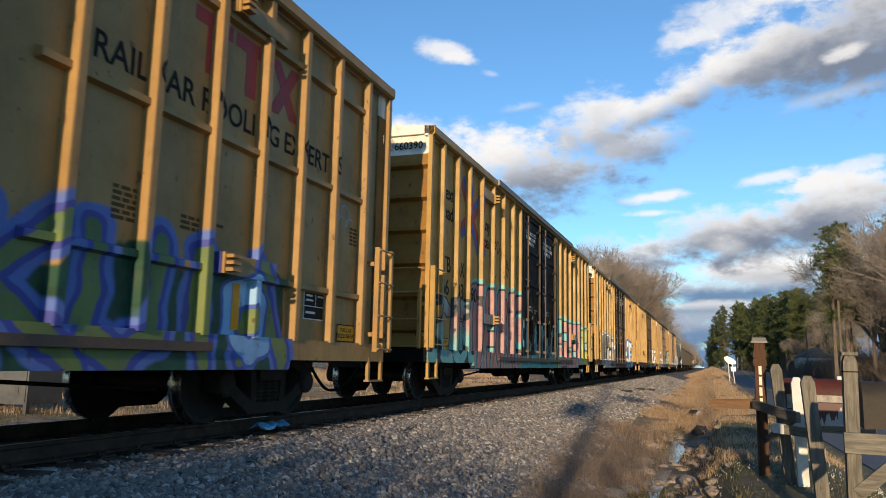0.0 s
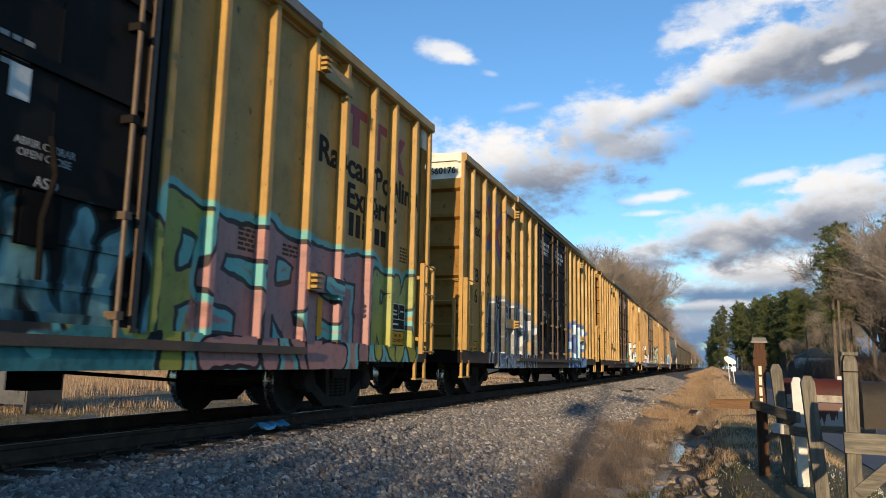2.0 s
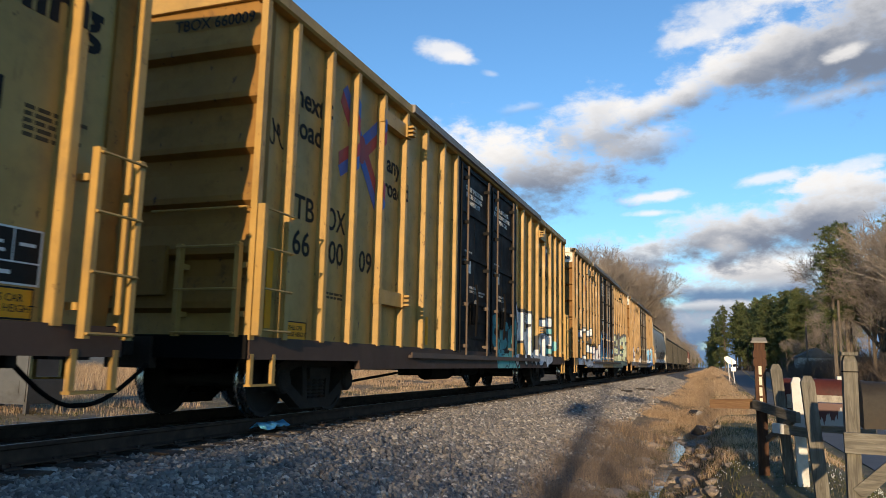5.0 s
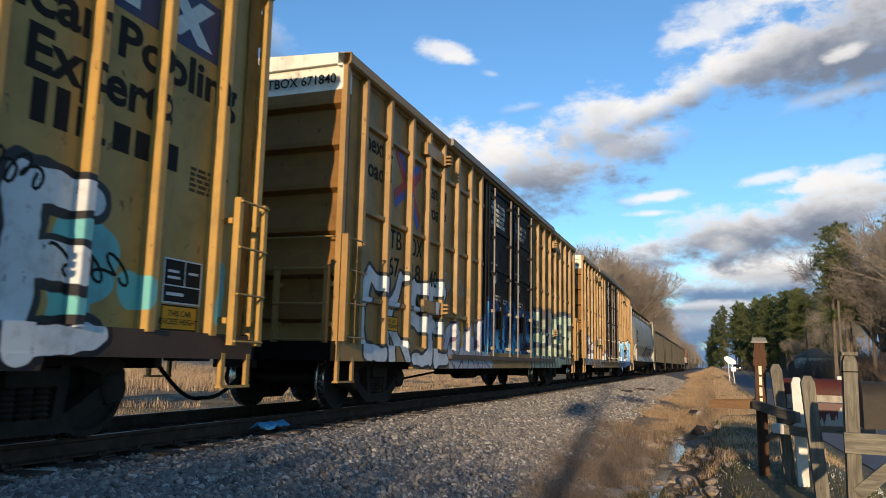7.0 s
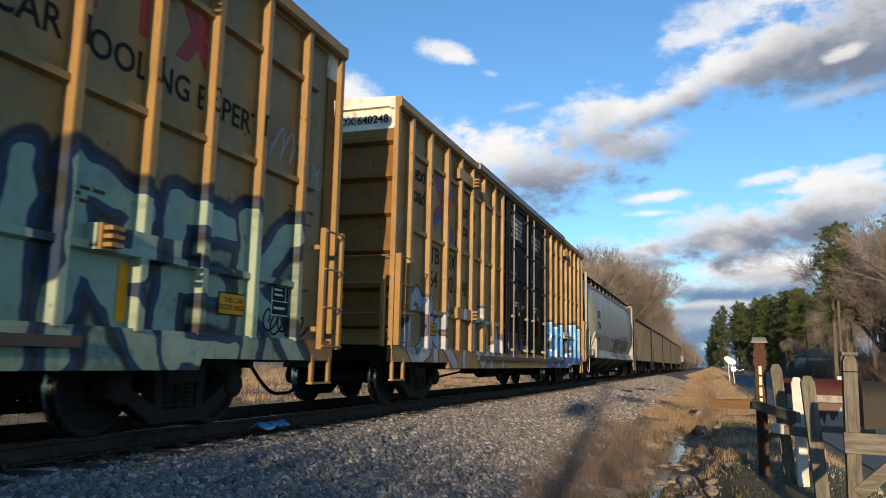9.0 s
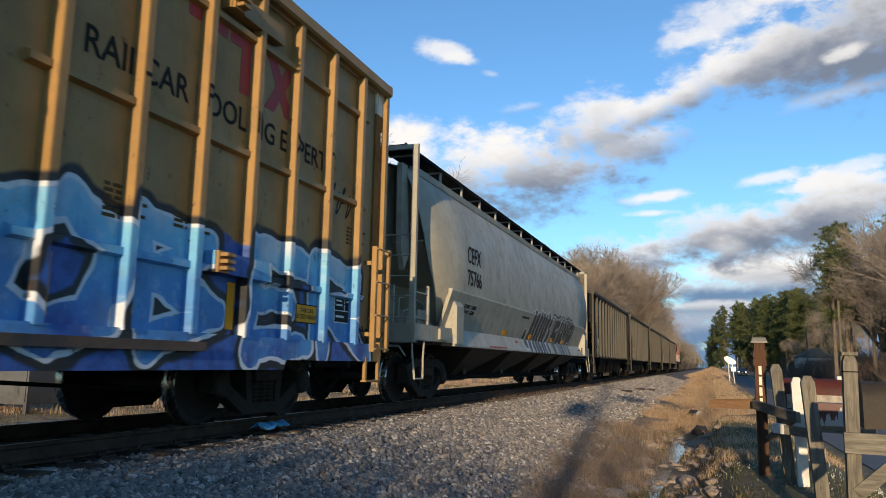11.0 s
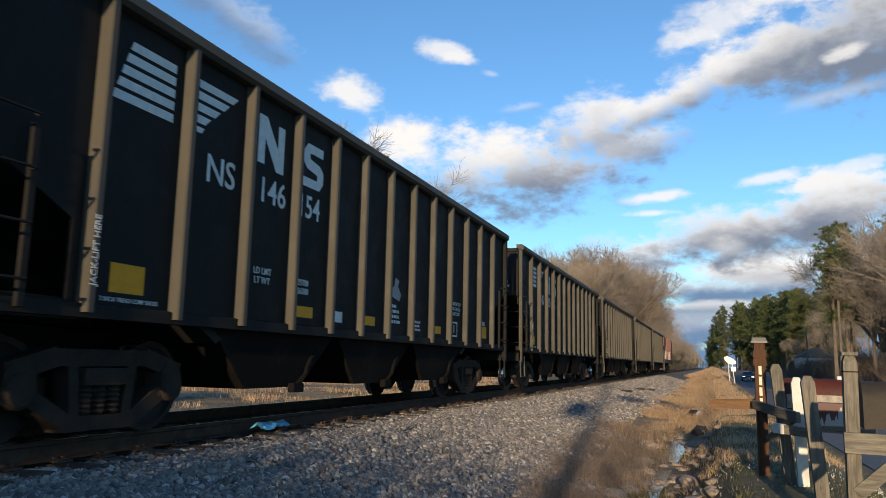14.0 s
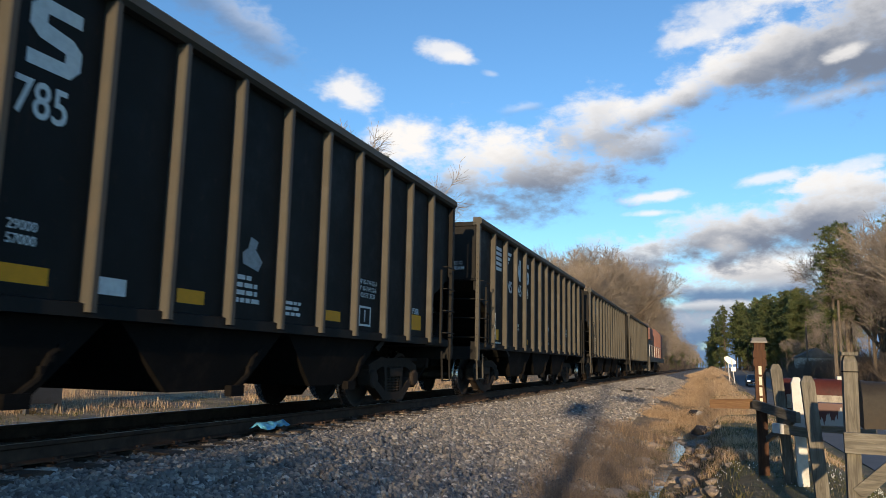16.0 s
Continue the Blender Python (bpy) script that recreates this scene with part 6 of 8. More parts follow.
# near stretch dense, far stretch coarser
bx, by = g.uniform(0.9, 5.3, 66000), 3.6 + g.uniform(0, 1, 66000) ** 1.25 * 14
edge = np.interp(by, [4, 8, 16, 25], [5.0, 4.8, 4.2, 4.0])
keep = (np.abs(bx - 0.7525) > 0.12) & (g.uniform(0, 1, 66000) > np.clip((bx - edge + 0.5) / 0.8, 0, 0.97))
tie_gap = np.abs((by - 0.6 + 0.26) % 0.52 - 0.26) > 0.12
keep &= tie_gap | (bx > 1.22) | (g.uniform(0, 1, 66000) > 0.72)
bx, by = bx[keep], by[keep]
scatter_stones("ballast", bx, by, g.uniform(0.45, 1.0, len(bx)) ** 1.4 * 0.040 * (1 + by / 60), M_ballast, "broken grey granite ballast", seed=2)
bx, by = g.uniform(1.32, 4.3, 34000), 17 + g.uniform(0, 1, 34000) ** 1.4 * 60
keep = g.uniform(0, 1, 34000) > np.clip((bx - 3.4) / 1.2, 0, 0.9)
bx, by = bx[keep], by[keep]
scatter_stones("ballast", bx, by, g.uniform(0.022, 0.046, len(bx)) * (1 + by / 80), M_ballast, "broken grey granite ballast", seed=3)
bx, by = g.uniform(-6.6, -1.35, 12000), 4 + g.uniform(0, 1, 12000) ** 1.2 * 26
scatter_stones("ballast", bx, by, g.uniform(0.025, 0.05, len(bx)), M_ballast, "broken grey granite ballast beyond the track", seed=4)


def scatter_grass(name, xs, ys, heights, width, mat, label, blades=9, spread=0.09, lean=0.45, seed=1):
    """Tufts of thin tapering blades as one stand of grass."""
    g = np.random.default_rng(seed)
    n = len(xs) * blades
    bx = np.repeat(xs, blades) + g.normal(0, spread, n)
    by = np.repeat(ys, blades) + g.normal(0, spread, n)
    h = np.repeat(heights, blades) * g.uniform(0.45, 1.1, n)
    a, t = g.uniform(0, 2 * pi, n), g.uniform(0, 2 * pi, n)
    l = np.abs(g.normal(0, lean, n)) * h
    z = ground_z(bx, by) - 0.02
    w = width * g.uniform(0.6, 1.4, n)
    dx, dy = np.cos(a) * w / 2, np.sin(a) * w / 2
    mx, my = bx + np.cos(t) * l * 0.35, by + np.sin(t) * l * 0.35
    v = np.stack([np.stack([bx - dx, by - dy, z], 1), np.stack([bx + dx, by + dy, z], 1), np.stack([mx + dx * 0.7, my + dy * 0.7, z + h * 0.6], 1), np.stack([mx - dx * 0.7, my - dy * 0.7, z + h * 0.6], 1),
                  np.stack([bx + np.cos(t) * l, by + np.sin(t) * l, z + h], 1)], 1)
    base = (np.arange(n) * 5)[:, None]
    q = (base + np.array([[0, 1, 2, 3]])).reshape(-1)
    tr = (base + np.array([[3, 2, 4]])).reshape(-1)
    me = bpy.data.meshes.new(name)
    me.vertices.add(n * 5)
    me.vertices.foreach_set("co", v.reshape(-1))
    me.loops.add(n * 7)
    me.loops.foreach_set("vertex_index", np.concatenate([q, tr]).astype(np.int32))
    me.polygons.add(n * 2)
    me.polygons.foreach_set("loop_start", np.concatenate([np.arange(n) * 4, n * 4 + np.arange(n) * 3]).astype(np.int32))
    me.update(calc_edges=True)
    me.materials.append(mat)
    return tagged(new(name, me), label, kind="stuff")


def blade_material(name, stops, through_light=0.25):
    k = Nodes(name)
    n = k.noise(0.8, 4, 0.6)
    c = k.ramp(k.math("MULTIPLY_ADD", n.outputs[0], 0.5, k.math("MULTIPLY", k.island(), 0.5)), stops)
    k.done(c, 0.7)
    k.put(k.b, "Specular IOR Level", 0.2)
    tr = k.n.new("ShaderNodeBsdfTranslucent")
    k.put(tr, "Color", c)
    mx = k.n.new("ShaderNodeMixShader")
    k.put(mx, 0, through_light)
    k.l.new(k.b.outputs[0], mx.inputs[1]), k.l.new(tr.outputs[0], mx.inputs[2])
    k.l.new(mx.outputs[0], k.n["Material Output"].inputs[0])
    return k.mat


M_straw = blade_material("dry_grass", [(0.25, (0.27, 0.17, 0.10)), (0.5, (0.50, 0.34, 0.205)), (0.75, (0.68, 0.52, 0.34))])
M_green = blade_material("short_green_grass", [(0.25, (0.05, 0.055, 0.02)), (0.5, (0.10, 0.105, 0.04)), (0.62, (0.20, 0.16, 0.08)), (0.8, (0.30, 0.24, 0.13))])
M_weed = blade_material("brown_weeds", [(0.25, (0.20, 0.155, 0.12)), (0.6, (0.33, 0.25, 0.185)), (0.8, (0.46, 0.34, 0.24))], 0.4)


def patch(n, x0, x1, y0, y1, seed, power=1.0, clump=0.0, size=1.6):
    g = np.random.default_rng(seed)
    x, y = g.uniform(x0, x1, n), y0 + g.uniform(0, 1, n) ** power * (y1 - y0)
    m = lump(x, y, size, seed) + g.normal(0, 0.08, n) > clump
    return x[m], y[m]


x, y = patch(11000, 3.75, 7.2, 17.5, 110, 11, 1.5, -0.15)
keep = x > np.interp(y, [17, 24, 34, 110], [5.3, 4.3, 3.8, 3.8])
x, y = x[keep], y[keep]
scatter_grass("dry_grass", x, y, 0.27 * np.random.default_rng(5).uniform(0.3, 1.4, len(x)) * (0.7 + 0.8 * lump(x, y, 2, 8)) * np.clip((x - 3.5) / 1.2, 0.3, 1), 0.006, M_straw, "straw-coloured dry grass beside the ballast", 20, 0.15, 1.0, 21)
x, y = patch(420, 4.3, 5.4, 6.6, 19, 12, 1.2, 0.12, 1.1)
keep = x > np.interp(y, [6, 8, 16, 20], [5.0, 4.8, 4.35, 4.3])
x, y = x[keep], y[keep]
scatter_grass("dry_grass", x, y, 0.36 * (0.7 + 0.8 * lump(x, y, 1.2, 9)), 0.004, M_straw, "straw-coloured dry grass at the ditch", 12, 0.10, 0.55, 22)
x, y = patch(3300, 3.5, 5.35, 5.6, 19, 13, 1.15, 0.0, 0.9)
keep = x > np.interp(y, [6, 8, 12, 20], [4.9, 4.55, 3.9, 3.7]) + 0.25 * lump(x, y, 0.8, 31)
x, y = x[keep], y[keep]
scatter_grass("weeds", x, y, (0.24 + 0.12 * lump(x, y, 0.9, 32)) * np.clip((x - 3.3) / 0.9, 0.4, 1), 0.0035, M_weed, "brown withered weeds at the ballast's foot", 16, 0.13, 1.1, 23)
x, y = patch(5000, 3.7, 8.2, 95, 330, 41, 1.6, -0.2, 6.0)
scatter_grass("dry_grass", x, y, 0.42 + 0 * x, 0.02, M_straw, "straw-coloured dry grass on the far bank", 12, 0.3, 0.8, 42)
x, y = patch(8000, 6.1, 8.6, 4.5, 34, 14, 1.3, -0.2, 1.4)
scatter_grass("green_grass", x, y, 0.05 + 0.03 * lump(x, y, 1.1, 6), 0.007, M_green, "short green and straw grass on the verge", 12, 0.09, 0.6, 24)
x, y = patch(1700, 5.9, 7.6, 9, 24, 43, 1.2, -0.1, 1.2)
scatter_grass("dry_grass", x, y, 0.13 + 0.06 * lump(x, y, 0.9, 44), 0.005, M_straw, "short straw-coloured grass on the verge", 12, 0.12, 0.9, 45)
x, y = patch(1200, 5.0, 6.3, 9, 30, 15, 1.3, 0.1, 1.4)
scatter_grass("green_grass", x, y, 0.10 + 0 * x, 0.009, M_green, "green grass along the ditch", 12, 0.10, 0.7, 25)
x, y = patch(12000, -36, -9.5, 6, 75, 16, 1.0, -0.1, 4.0)
scatter_grass("dry_grass", x, y, 0.75 * (0.75 + 0.5 * lump(x, y, 5, 10)) * np.clip((-x - 8.5) / 5, 0.25, 1), 0.012, M_straw, "tall straw-coloured grass beyond the track", 12, 0.24, 0.45, 26)
x, y = patch(5200, -9.5, -2.6, 5, 45, 19, 1.1, -0.12, 1.6)
scatter_grass("green_grass", x, y, 0.07 + 0.03 * lump(x, y, 1.5, 6), 0.014, M_green, "short green and straw grass beyond the track", 10, 0.14, 0.7, 28)
x, y = patch(2200, -10.0, -4.2, 5, 60, 17, 1.0, 0.0, 2.0)
scatter_grass("dry_grass", x, y, 0.24 + 0 * x, 0.010, M_straw, "dry grass tufts beyond the track", 14, 0.14, 0.5, 27)

x, y = patch(1500, 6.2, 8.2, 4.2, 10, 18, 1.2, -0.05, 0.8)
petal = Mesh()
g2 = random.Random(18)
for px, py in zip(x, y):
    z, a, s = float(ground_z(px, py)) + g2.uniform(0.02, 0.06), g2.uniform(0, 6.28), g2.uniform(0.003, 0.006)
    petal.add([(px + s * cos(a + i * pi / 2), py + s * sin(a + i * pi / 2), z + g2.uniform(-0.004, 0.004)) for i in range(4)] + [(px, py, z - 0.012)], [(0, 1, 2, 3), (1, 0, 4), (2, 1, 4), (3, 2, 4), (0, 3, 4)])
part("flowers", petal, M_white, None, "tiny white flowers in the verge grass", kind="stuff")

# ---------------------------------------------------------------- ditch water and rocks
k = Nodes("still_water")
n = k.noise(5, 3, 0.5)
k.bump(n.outputs[0], 0.08, 0.02)
M_water = k.done((0.035, 0.032, 0.026), 0.05, 0.0, 0.9)
water = Mesh().prism([(5.25, 7.2), (5.60, 7.2), (5.66, 12.0), (5.80, 16.0), (6.1, 22.0), (5.70, 22.0), (5.45, 16.0), (5.32, 12.0)], -0.97, -0.828, "z")
part("water", water, M_water, None, "shallow still water in the ditch", kind="structure")
M_rock = plain("mossy_rock", (0.33, 0.26, 0.20), 0.85, 0, 0.45, 7, 0.7, (0.07, 0.07, 0.04))


def rock_mesh(seed):
    bm = bmesh.new()
    bmesh.ops.create_icosphere(bm, subdivisions=2, radius=1)
    r = random.Random(seed)
    o = Vector((r.uniform(0, 9), r.uniform(0, 9), r.uniform(0, 9)))
    for v in bm.verts:
        n = noise.noise(v.co * 0.9 + o) * 0.5 + noise.noise(v.co * 2.3 + o) * 0.2
        v.co = v.co * (1 + n)
        v.co.z *= 0.6
        v.co.x = round(v.co.x / 0.16) * 0.16 * 0.5 + v.co.x * 0.5
    me = bpy.data.meshes.new("rock")
    bm.to_mesh(me)
    bm.free()
    me.materials.append(M_rock)
    return me


ROCKS = [rock_mesh(i) for i in range(6)]
rnd = random.Random(9)
for i in range(190):
    y = 7.6 + rnd.random() ** 1.3 * 15
    x = rnd.choice((rnd.uniform(4.95, 5.3), rnd.uniform(5.75, 6.45), rnd.uniform(5.7, 6.2), rnd.uniform(5.2, 6.3)))
    s = rnd.uniform(0.03, 0.085) * (1.8 if rnd.random() < 0.18 else 1)
    ob = new("rock", ROCKS[i % 6])
    ob.matrix_world = pose(x, y, float(ground_z(x, y)) + s * 0.05, rnd.uniform(-15, 15), rnd.uniform(-15, 15), rnd.uniform(0, 360)) @ Matrix.Diagonal((s, s * 1.2, s, 1))
    tagged(ob, "rough grey-brown rock in the ditch", "rock", "rocks in the ditch")


# ---------------------------------------------------------------- posts and mailboxes
def wood(name, lo, mid, hi, axis_scale=(7, 7, 0.6)):
    k = Nodes(name)
    g = k.noise(6, 7, 0.7, k.scaled(*axis_scale), 0.6)
    c = k.ramp(g.outputs[0], [(0.3, lo), (0.52, mid), (0.75, hi)])
    st = k.noise(3, 4, 0.6)
    c = k.mix(k.math("MULTIPLY", k.step(st.outputs[0], 0.5, 0.75), 0.5), c, lo)
    k.bump(g.outputs[0], 0.6, 0.01)
    return k.done(c, 0.85)


M_grey = wood("weathered_grey_wood", (0.06, 0.052, 0.04), (0.155, 0.138, 0.108), (0.27, 0.245, 0.195))
M_greyx = wood("weathered_grey_board", (0.06, 0.052, 0.04), (0.155, 0.138, 0.108), (0.27, 0.245, 0.195), (0.6, 0.6, 7))
M_brown = wood("stained_brown_wood", (0.035, 0.014, 0.007), (0.075, 0.031, 0.013), (0.12, 0.052, 0.022))
M_tan = wood("bare_tan_board", (0.10, 0.05, 0.024), (0.19, 0.105, 0.05), (0.27, 0.165, 0.085), (0.6, 0.6, 7))
M_wpaint = plain("flaking_white_paint", (0.62, 0.60, 0.56), 0.7, 0, 0.12, 9, 0.3, (0.42, 0.39, 0.34))


def lean_post(name, x0, x1, y, z0, z1, w, mat, label, cap=None, notch=0.0, category="post"):
    """A square post from its foot (x0) to its top (x1) with a bevelled or pointed head."""
    me = Mesh()
    h = w / 2
    rows = [(x0, z0 - 0.3), (x0, z0), (x1, z1 - 0.05)]
    vs = [(x + a * h, y + b * h, z) for x, z in rows for a, b in ((-1, -1), (1, -1), (1, 1), (-1, 1))] + [(x1 + a * h * 0.55, y + b * h * 0.55, z1) for a, b in ((-1, -1), (1, -1), (1, 1), (-1, 1))]
    fs = [(4 * i + a, 4 * i + (a + 1) % 4, 4 * i + 4 + (a + 1) % 4, 4 * i + 4 + a) for i in range(3) for a in range(4)] + [(12, 13, 14, 15), (3, 2, 1, 0)]
    me.add(vs, fs)
    ob = part(name, me, mat, None, label)
    tagged(ob, category=category)
    return ob


def plank(name, p, q, w, d, mat, label, category="board", parent=None, upright=True):
    """A board from p to q, w high and d thick."""
    p, q = Vector(p), Vector(q)
    a = (q - p).normalized()
    side = a.cross(Vector((0, 0, 1))).normalized() * d / 2
    up_ = Vector((0, 0, w / 2)) if upright else side.cross(a).normalized() * w / 2
    c = [p - side - up_, p + side - up_, p + side + up_, p - side + up_]
    e = [v + (q - p) for v in c]
    me = Mesh().add([tuple(v) for v in c + e], [(0, 1, 2, 3), (7, 6, 5, 4), (0, 4, 5, 1), (1, 5, 6, 2), (2, 6, 7, 3), (3, 7, 4, 0)])
    ob = part(name, me, mat, parent, label)
    if parent is None:
        tagged(ob, category=category)
    return ob


M_cap = plain("brushed_metal_cap", (0.10, 0.095, 0.09), 0.5, 0.3, 0.25, 9, 0.1)
M_ivory = plain("ivory_number_bar", (0.62, 0.58, 0.45), 0.6, 0, 0.15, 12, 0.05)
# brown marker post with a lantern cap and number bars
post = part("marker_post", Mesh().box(6.6825, 6.7775, 7.7975, 7.8925, -0.54, 1.0), M_brown, None, "brown stained square marker post with a metal cap")
tagged(post, category="post")
part("cap", Mesh().box(6.655, 6.805, 7.775, 7.925, 1.0, 1.012).add([(6.660, 7.780, 1.012), (6.800, 7.780, 1.012), (6.800, 7.920, 1.012), (6.660, 7.920, 1.012), (6.672, 7.79, 1.05), (6.788, 7.79, 1.05), (6.788, 7.91, 1.05), (6.672, 7.91, 1.05)], [(0, 1, 5, 4), (1, 2, 6, 5), (2, 3, 7, 6), (3, 0, 4, 7), (4, 5, 6, 7)]), M_cap, post, "grey metal cap")
for z in (0.93, 0.85):
    part("collar", Mesh().box(6.672, 6.788, 7.792, 7.908, z - 0.07, z - 0.005), M_brown, post)
for z in (0.74, 0.64, 0.54, 0.44):
    part("number_bar", Mesh().box(6.715, 6.742, 7.790, 7.7975, z - 0.04, z + 0.04), M_ivory, post, "ivory number bar")
lean_post("wooden_post", 6.92, 6.84, 7.45, -0.24, 0.80, 0.095, M_grey, "leaning weathered grey wooden post")
wp = lean_post("white_post", 7.01, 6.989, 7.3, -0.24, 0.687, 0.088, M_wpaint, "white painted wooden post with flaking paint")
lean_post("wooden_post", 7.05, 6.98, 6.4, -0.24, 0.71, 0.095, M_grey, "leaning weathered grey wooden post")
big = lean_post("mailbox_post", 7.012, 7.028, 4.8, -0.24, 0.855, 0.072, M_grey, "weathered grey square mailbox post with flat cap")
part("cap", Mesh().box(6.987, 7.069, 4.759, 4.841, 0.842, 0.862), M_grey, big)
part("wire_loop", Mesh().box(6.989, 7.067, 4.761, 4.839, 0.748, 0.754), M_under, big)
plank("arm", (6.97, 4.735, 0.365), (7.60, 4.72, 0.358), 0.11, 0.04, M_greyx, "weathered grey arm board", parent=big)
plank("brace", (7.03, 4.77, 0.09), (7.36, 4.73, 0.40), 0.07, 0.04, M_greyx, "weathered grey diagonal brace", parent=big, upright=False)
plank("shelf_board", (6.27, 8.1, 0.395), (6.69, 7.90, 0.415), 0.085, 0.02, M_tan, "bare tan board nailed to the post")
plank("shelf_board", (6.31, 8.2, 0.430), (6.69, 8.0, 0.455), 0.02, 0.16, M_tan, "bare tan shelf board on the post")
plank("cross_board", (6.665, 7.77, 0.42), (6.95, 6.85, 0.365), 0.085, 0.035, M_greyx, "weathered grey board nailed across the posts")
plank("brace", (6.76, 7.6, 0.12), (6.94, 6.95, 0.36), 0.05, 0.035, M_greyx, "weathered grey diagonal brace", upright=False)
cb = plank("cross_bar", (6.785, 7.1, 0.26), (7.04, 6.93, 0.24), 0.075, 0.05, M_greyx, "short weathered cross bar with a white painted end")
plank("painted_end", (6.78, 7.095, 0.262), (6.862, 7.04, 0.254), 0.079, 0.055, M_wpaint, "white painted end", parent=cb)
plank("mailbox_rail", (7.02, 6.95, 0.28), (7.50, 6.80, 0.28), 0.05, 0.07, M_greyx, "weathered grey rail under the mailbox")


def mailbox(m, body_mat, low_mat, label, l=0.50, w=0.20, straight=0.14):
    """A domed mailbox; its length runs along x, its front at the low end."""
    r = w / 2
    prof = [(-r, 0.0), (r, 0.0), (r, straight)] + [(r * cos(a), straight + r * 1.05 * sin(a)) for a in [pi * i / 10 for i in range(1, 10)]] + [(-r, straight)]
    box = thing("mailbox", m, label, "mailbox", "mailboxes on the posts")
    part("body", Mesh().prism(prof, 0.0, l, "x"), body_mat, box, smooth=True)
    part("door", Mesh().prism([(y * 1.04, z * 1.03 - 0.003) for y, z in prof], -0.018, 0.004, "x"), body_mat, box, smooth=True)
    part("rear_rim", Mesh().prism([(y * 1.03, z * 1.02 - 0.002) for y, z in prof], l - 0.015, l + 0.004, "x"), body_mat, box, smooth=True)
    if low_mat:
        part("side_plate", Mesh().box(0.05, l - 0.03, -r - 0.004, -r - 0.001, 0.045, straight - 0.01), low_mat, box, "white plate with flaked paint")
    return box


M_flake = plain("flaked_tan_paint", (0.34, 0.30, 0.24), 0.7, 0, 0.3, 14, 0.4, (0.12, 0.09, 0.065))
k = Nodes("dark_red_paint_on_white")
n = k.noise(3.2, 3, 0.6, k.scaled(9, 1, 0.7))
x, y, z = k.split()
drip = k.step(k.math("ADD", k.math("MULTIPLY", k.math("SUBTRACT", n.outputs[0], 0.5), 0.36), z), 0.075, 0.085)
M_drip = k.done(k.mix(drip, (0.30, 0.30, 0.29), (0.07, 0.014, 0.011)), 0.5)
M_redbox = plain("dull_dark_red_paint", (0.075, 0.02, 0.015), 0.6, 0, 0.3, 6, 0.15, (0.04, 0.02, 0.016), spec=0.2)
M_blackbox = plain("dull_black_paint", (0.04, 0.034, 0.028), 0.65, 0, 0.3, 6, 0.15, (0.06, 0.047, 0.035), spec=0.2)
mailbox(pose(6.90, 7.78, 0.36, 0, 0, -6), M_redbox, M_flake, "dull dark red domed mailbox with a flaked white plate", 0.60, 0.26, 0.18)
nb = thing("newspaper_box", pose(7.10, 6.95, 0.315, 0, 0, -6), "white newspaper box with dark red paint drips", "newspaper box")
part("shell", Mesh().box(0, 0.36, -0.09, 0.09, 0, 0.015).box(0, 0.36, -0.09, -0.08, 0.015, 0.165).box(0, 0.36, 0.08, 0.09, 0.015, 0.165).box(0, 0.36, -0.09, 0.09, 0.165, 0.175).box(0.34, 0.36, -0.08, 0.08, 0.015, 0.165), M_drip, nb)
part("front_rim", Mesh().box(-0.012, 0.0, -0.095, 0.095, -0.005, 0.18), M_blackbox, nb)
mailbox(pose(7.145, 5.12, 0.425, 0, 0, -4), M_blackbox, None, "dull black domed mailbox on a board arm", 0.50, 0.23, 0.15)
part("label_plate", Mesh().box(7.37, 7.41, 7.70, 7.78, 0.655, 0.70), M_wpaint, None, "small white plate on the mailbox").data.name = "label_plate"
tagged(bpy.data.objects["label_plate"], category="plate")

# ---------------------------------------------------------------- small things by the track
M_bluerag = plain("faded_blue_plastic", (0.10, 0.38, 0.62), 0.6, 0, 0.4, 14, 0.5)
g = random.Random(3)
me = Mesh()
for i in range(5):
    for j in range(9):
        me.v.append((0.86 + i * 0.055, 8.15 + j * 0.075, -0.10 + 0.02 * i * (i < 3) + g.uniform(-0.035, 0.035)))
me.f = [(i * 9 + j, i * 9 + j + 1, (i + 1) * 9 + j + 1, (i + 1) * 9 + j) for i in range(4) for j in range(8)]
me.m = [0] * len(me.f)
rag = part("plastic_sheet", me, M_bluerag, None, "crumpled blue plastic sheet beside the rail", True)
tagged(rag, category="litter")
sl = rag.modifiers.new("thick", "SOLIDIFY")
sl.thickness = 0.006
bd = plank("litter_board", (0.80, 4.78, -0.215), (1.02, 5.08, -0.21), 0.02, 0.16, M_wpaint, "pale flat board lying on the ballast", "board")
for i, (x, y) in enumerate(((2.7, 33.0), (2.9, 37.5), (3.2, 40.0))):
    plank("tie_piece", (x, y, float(ground_z(x, y)) + 0.07), (x + 0.25, y + 0.8 - 0.1 * i, float(ground_z(x, y)) + 0.05), 0.09, 0.16, M_tie, "broken piece of dark tie on the ballast", "timber")
M_bag = plain("black_bag", (0.02, 0.02, 0.022), 0.35, 0, 0.3, 12, 0.6)
for (x, y, s, m, lab) in ((5.75, 25.9, 0.22, M_bag, "black litter bag in the grass"), (5.95, 25.6, 0.15, M_wpaint, "white litter in the grass"), (6.1, 16.2, 0.2, M_bag, "black litter in the ditch")):
    ob = new("litter", ROCKS[2].copy())
    ob.data.materials.clear()
    ob.data.materials.append(m)
    ob.matrix_world = pose(x, y, float(ground_z(x, y)) + s * 0.4) @ Matrix.Diagonal((s * 1.2, s * 0.8, s, 1))
    tagged(ob, lab, "litter")
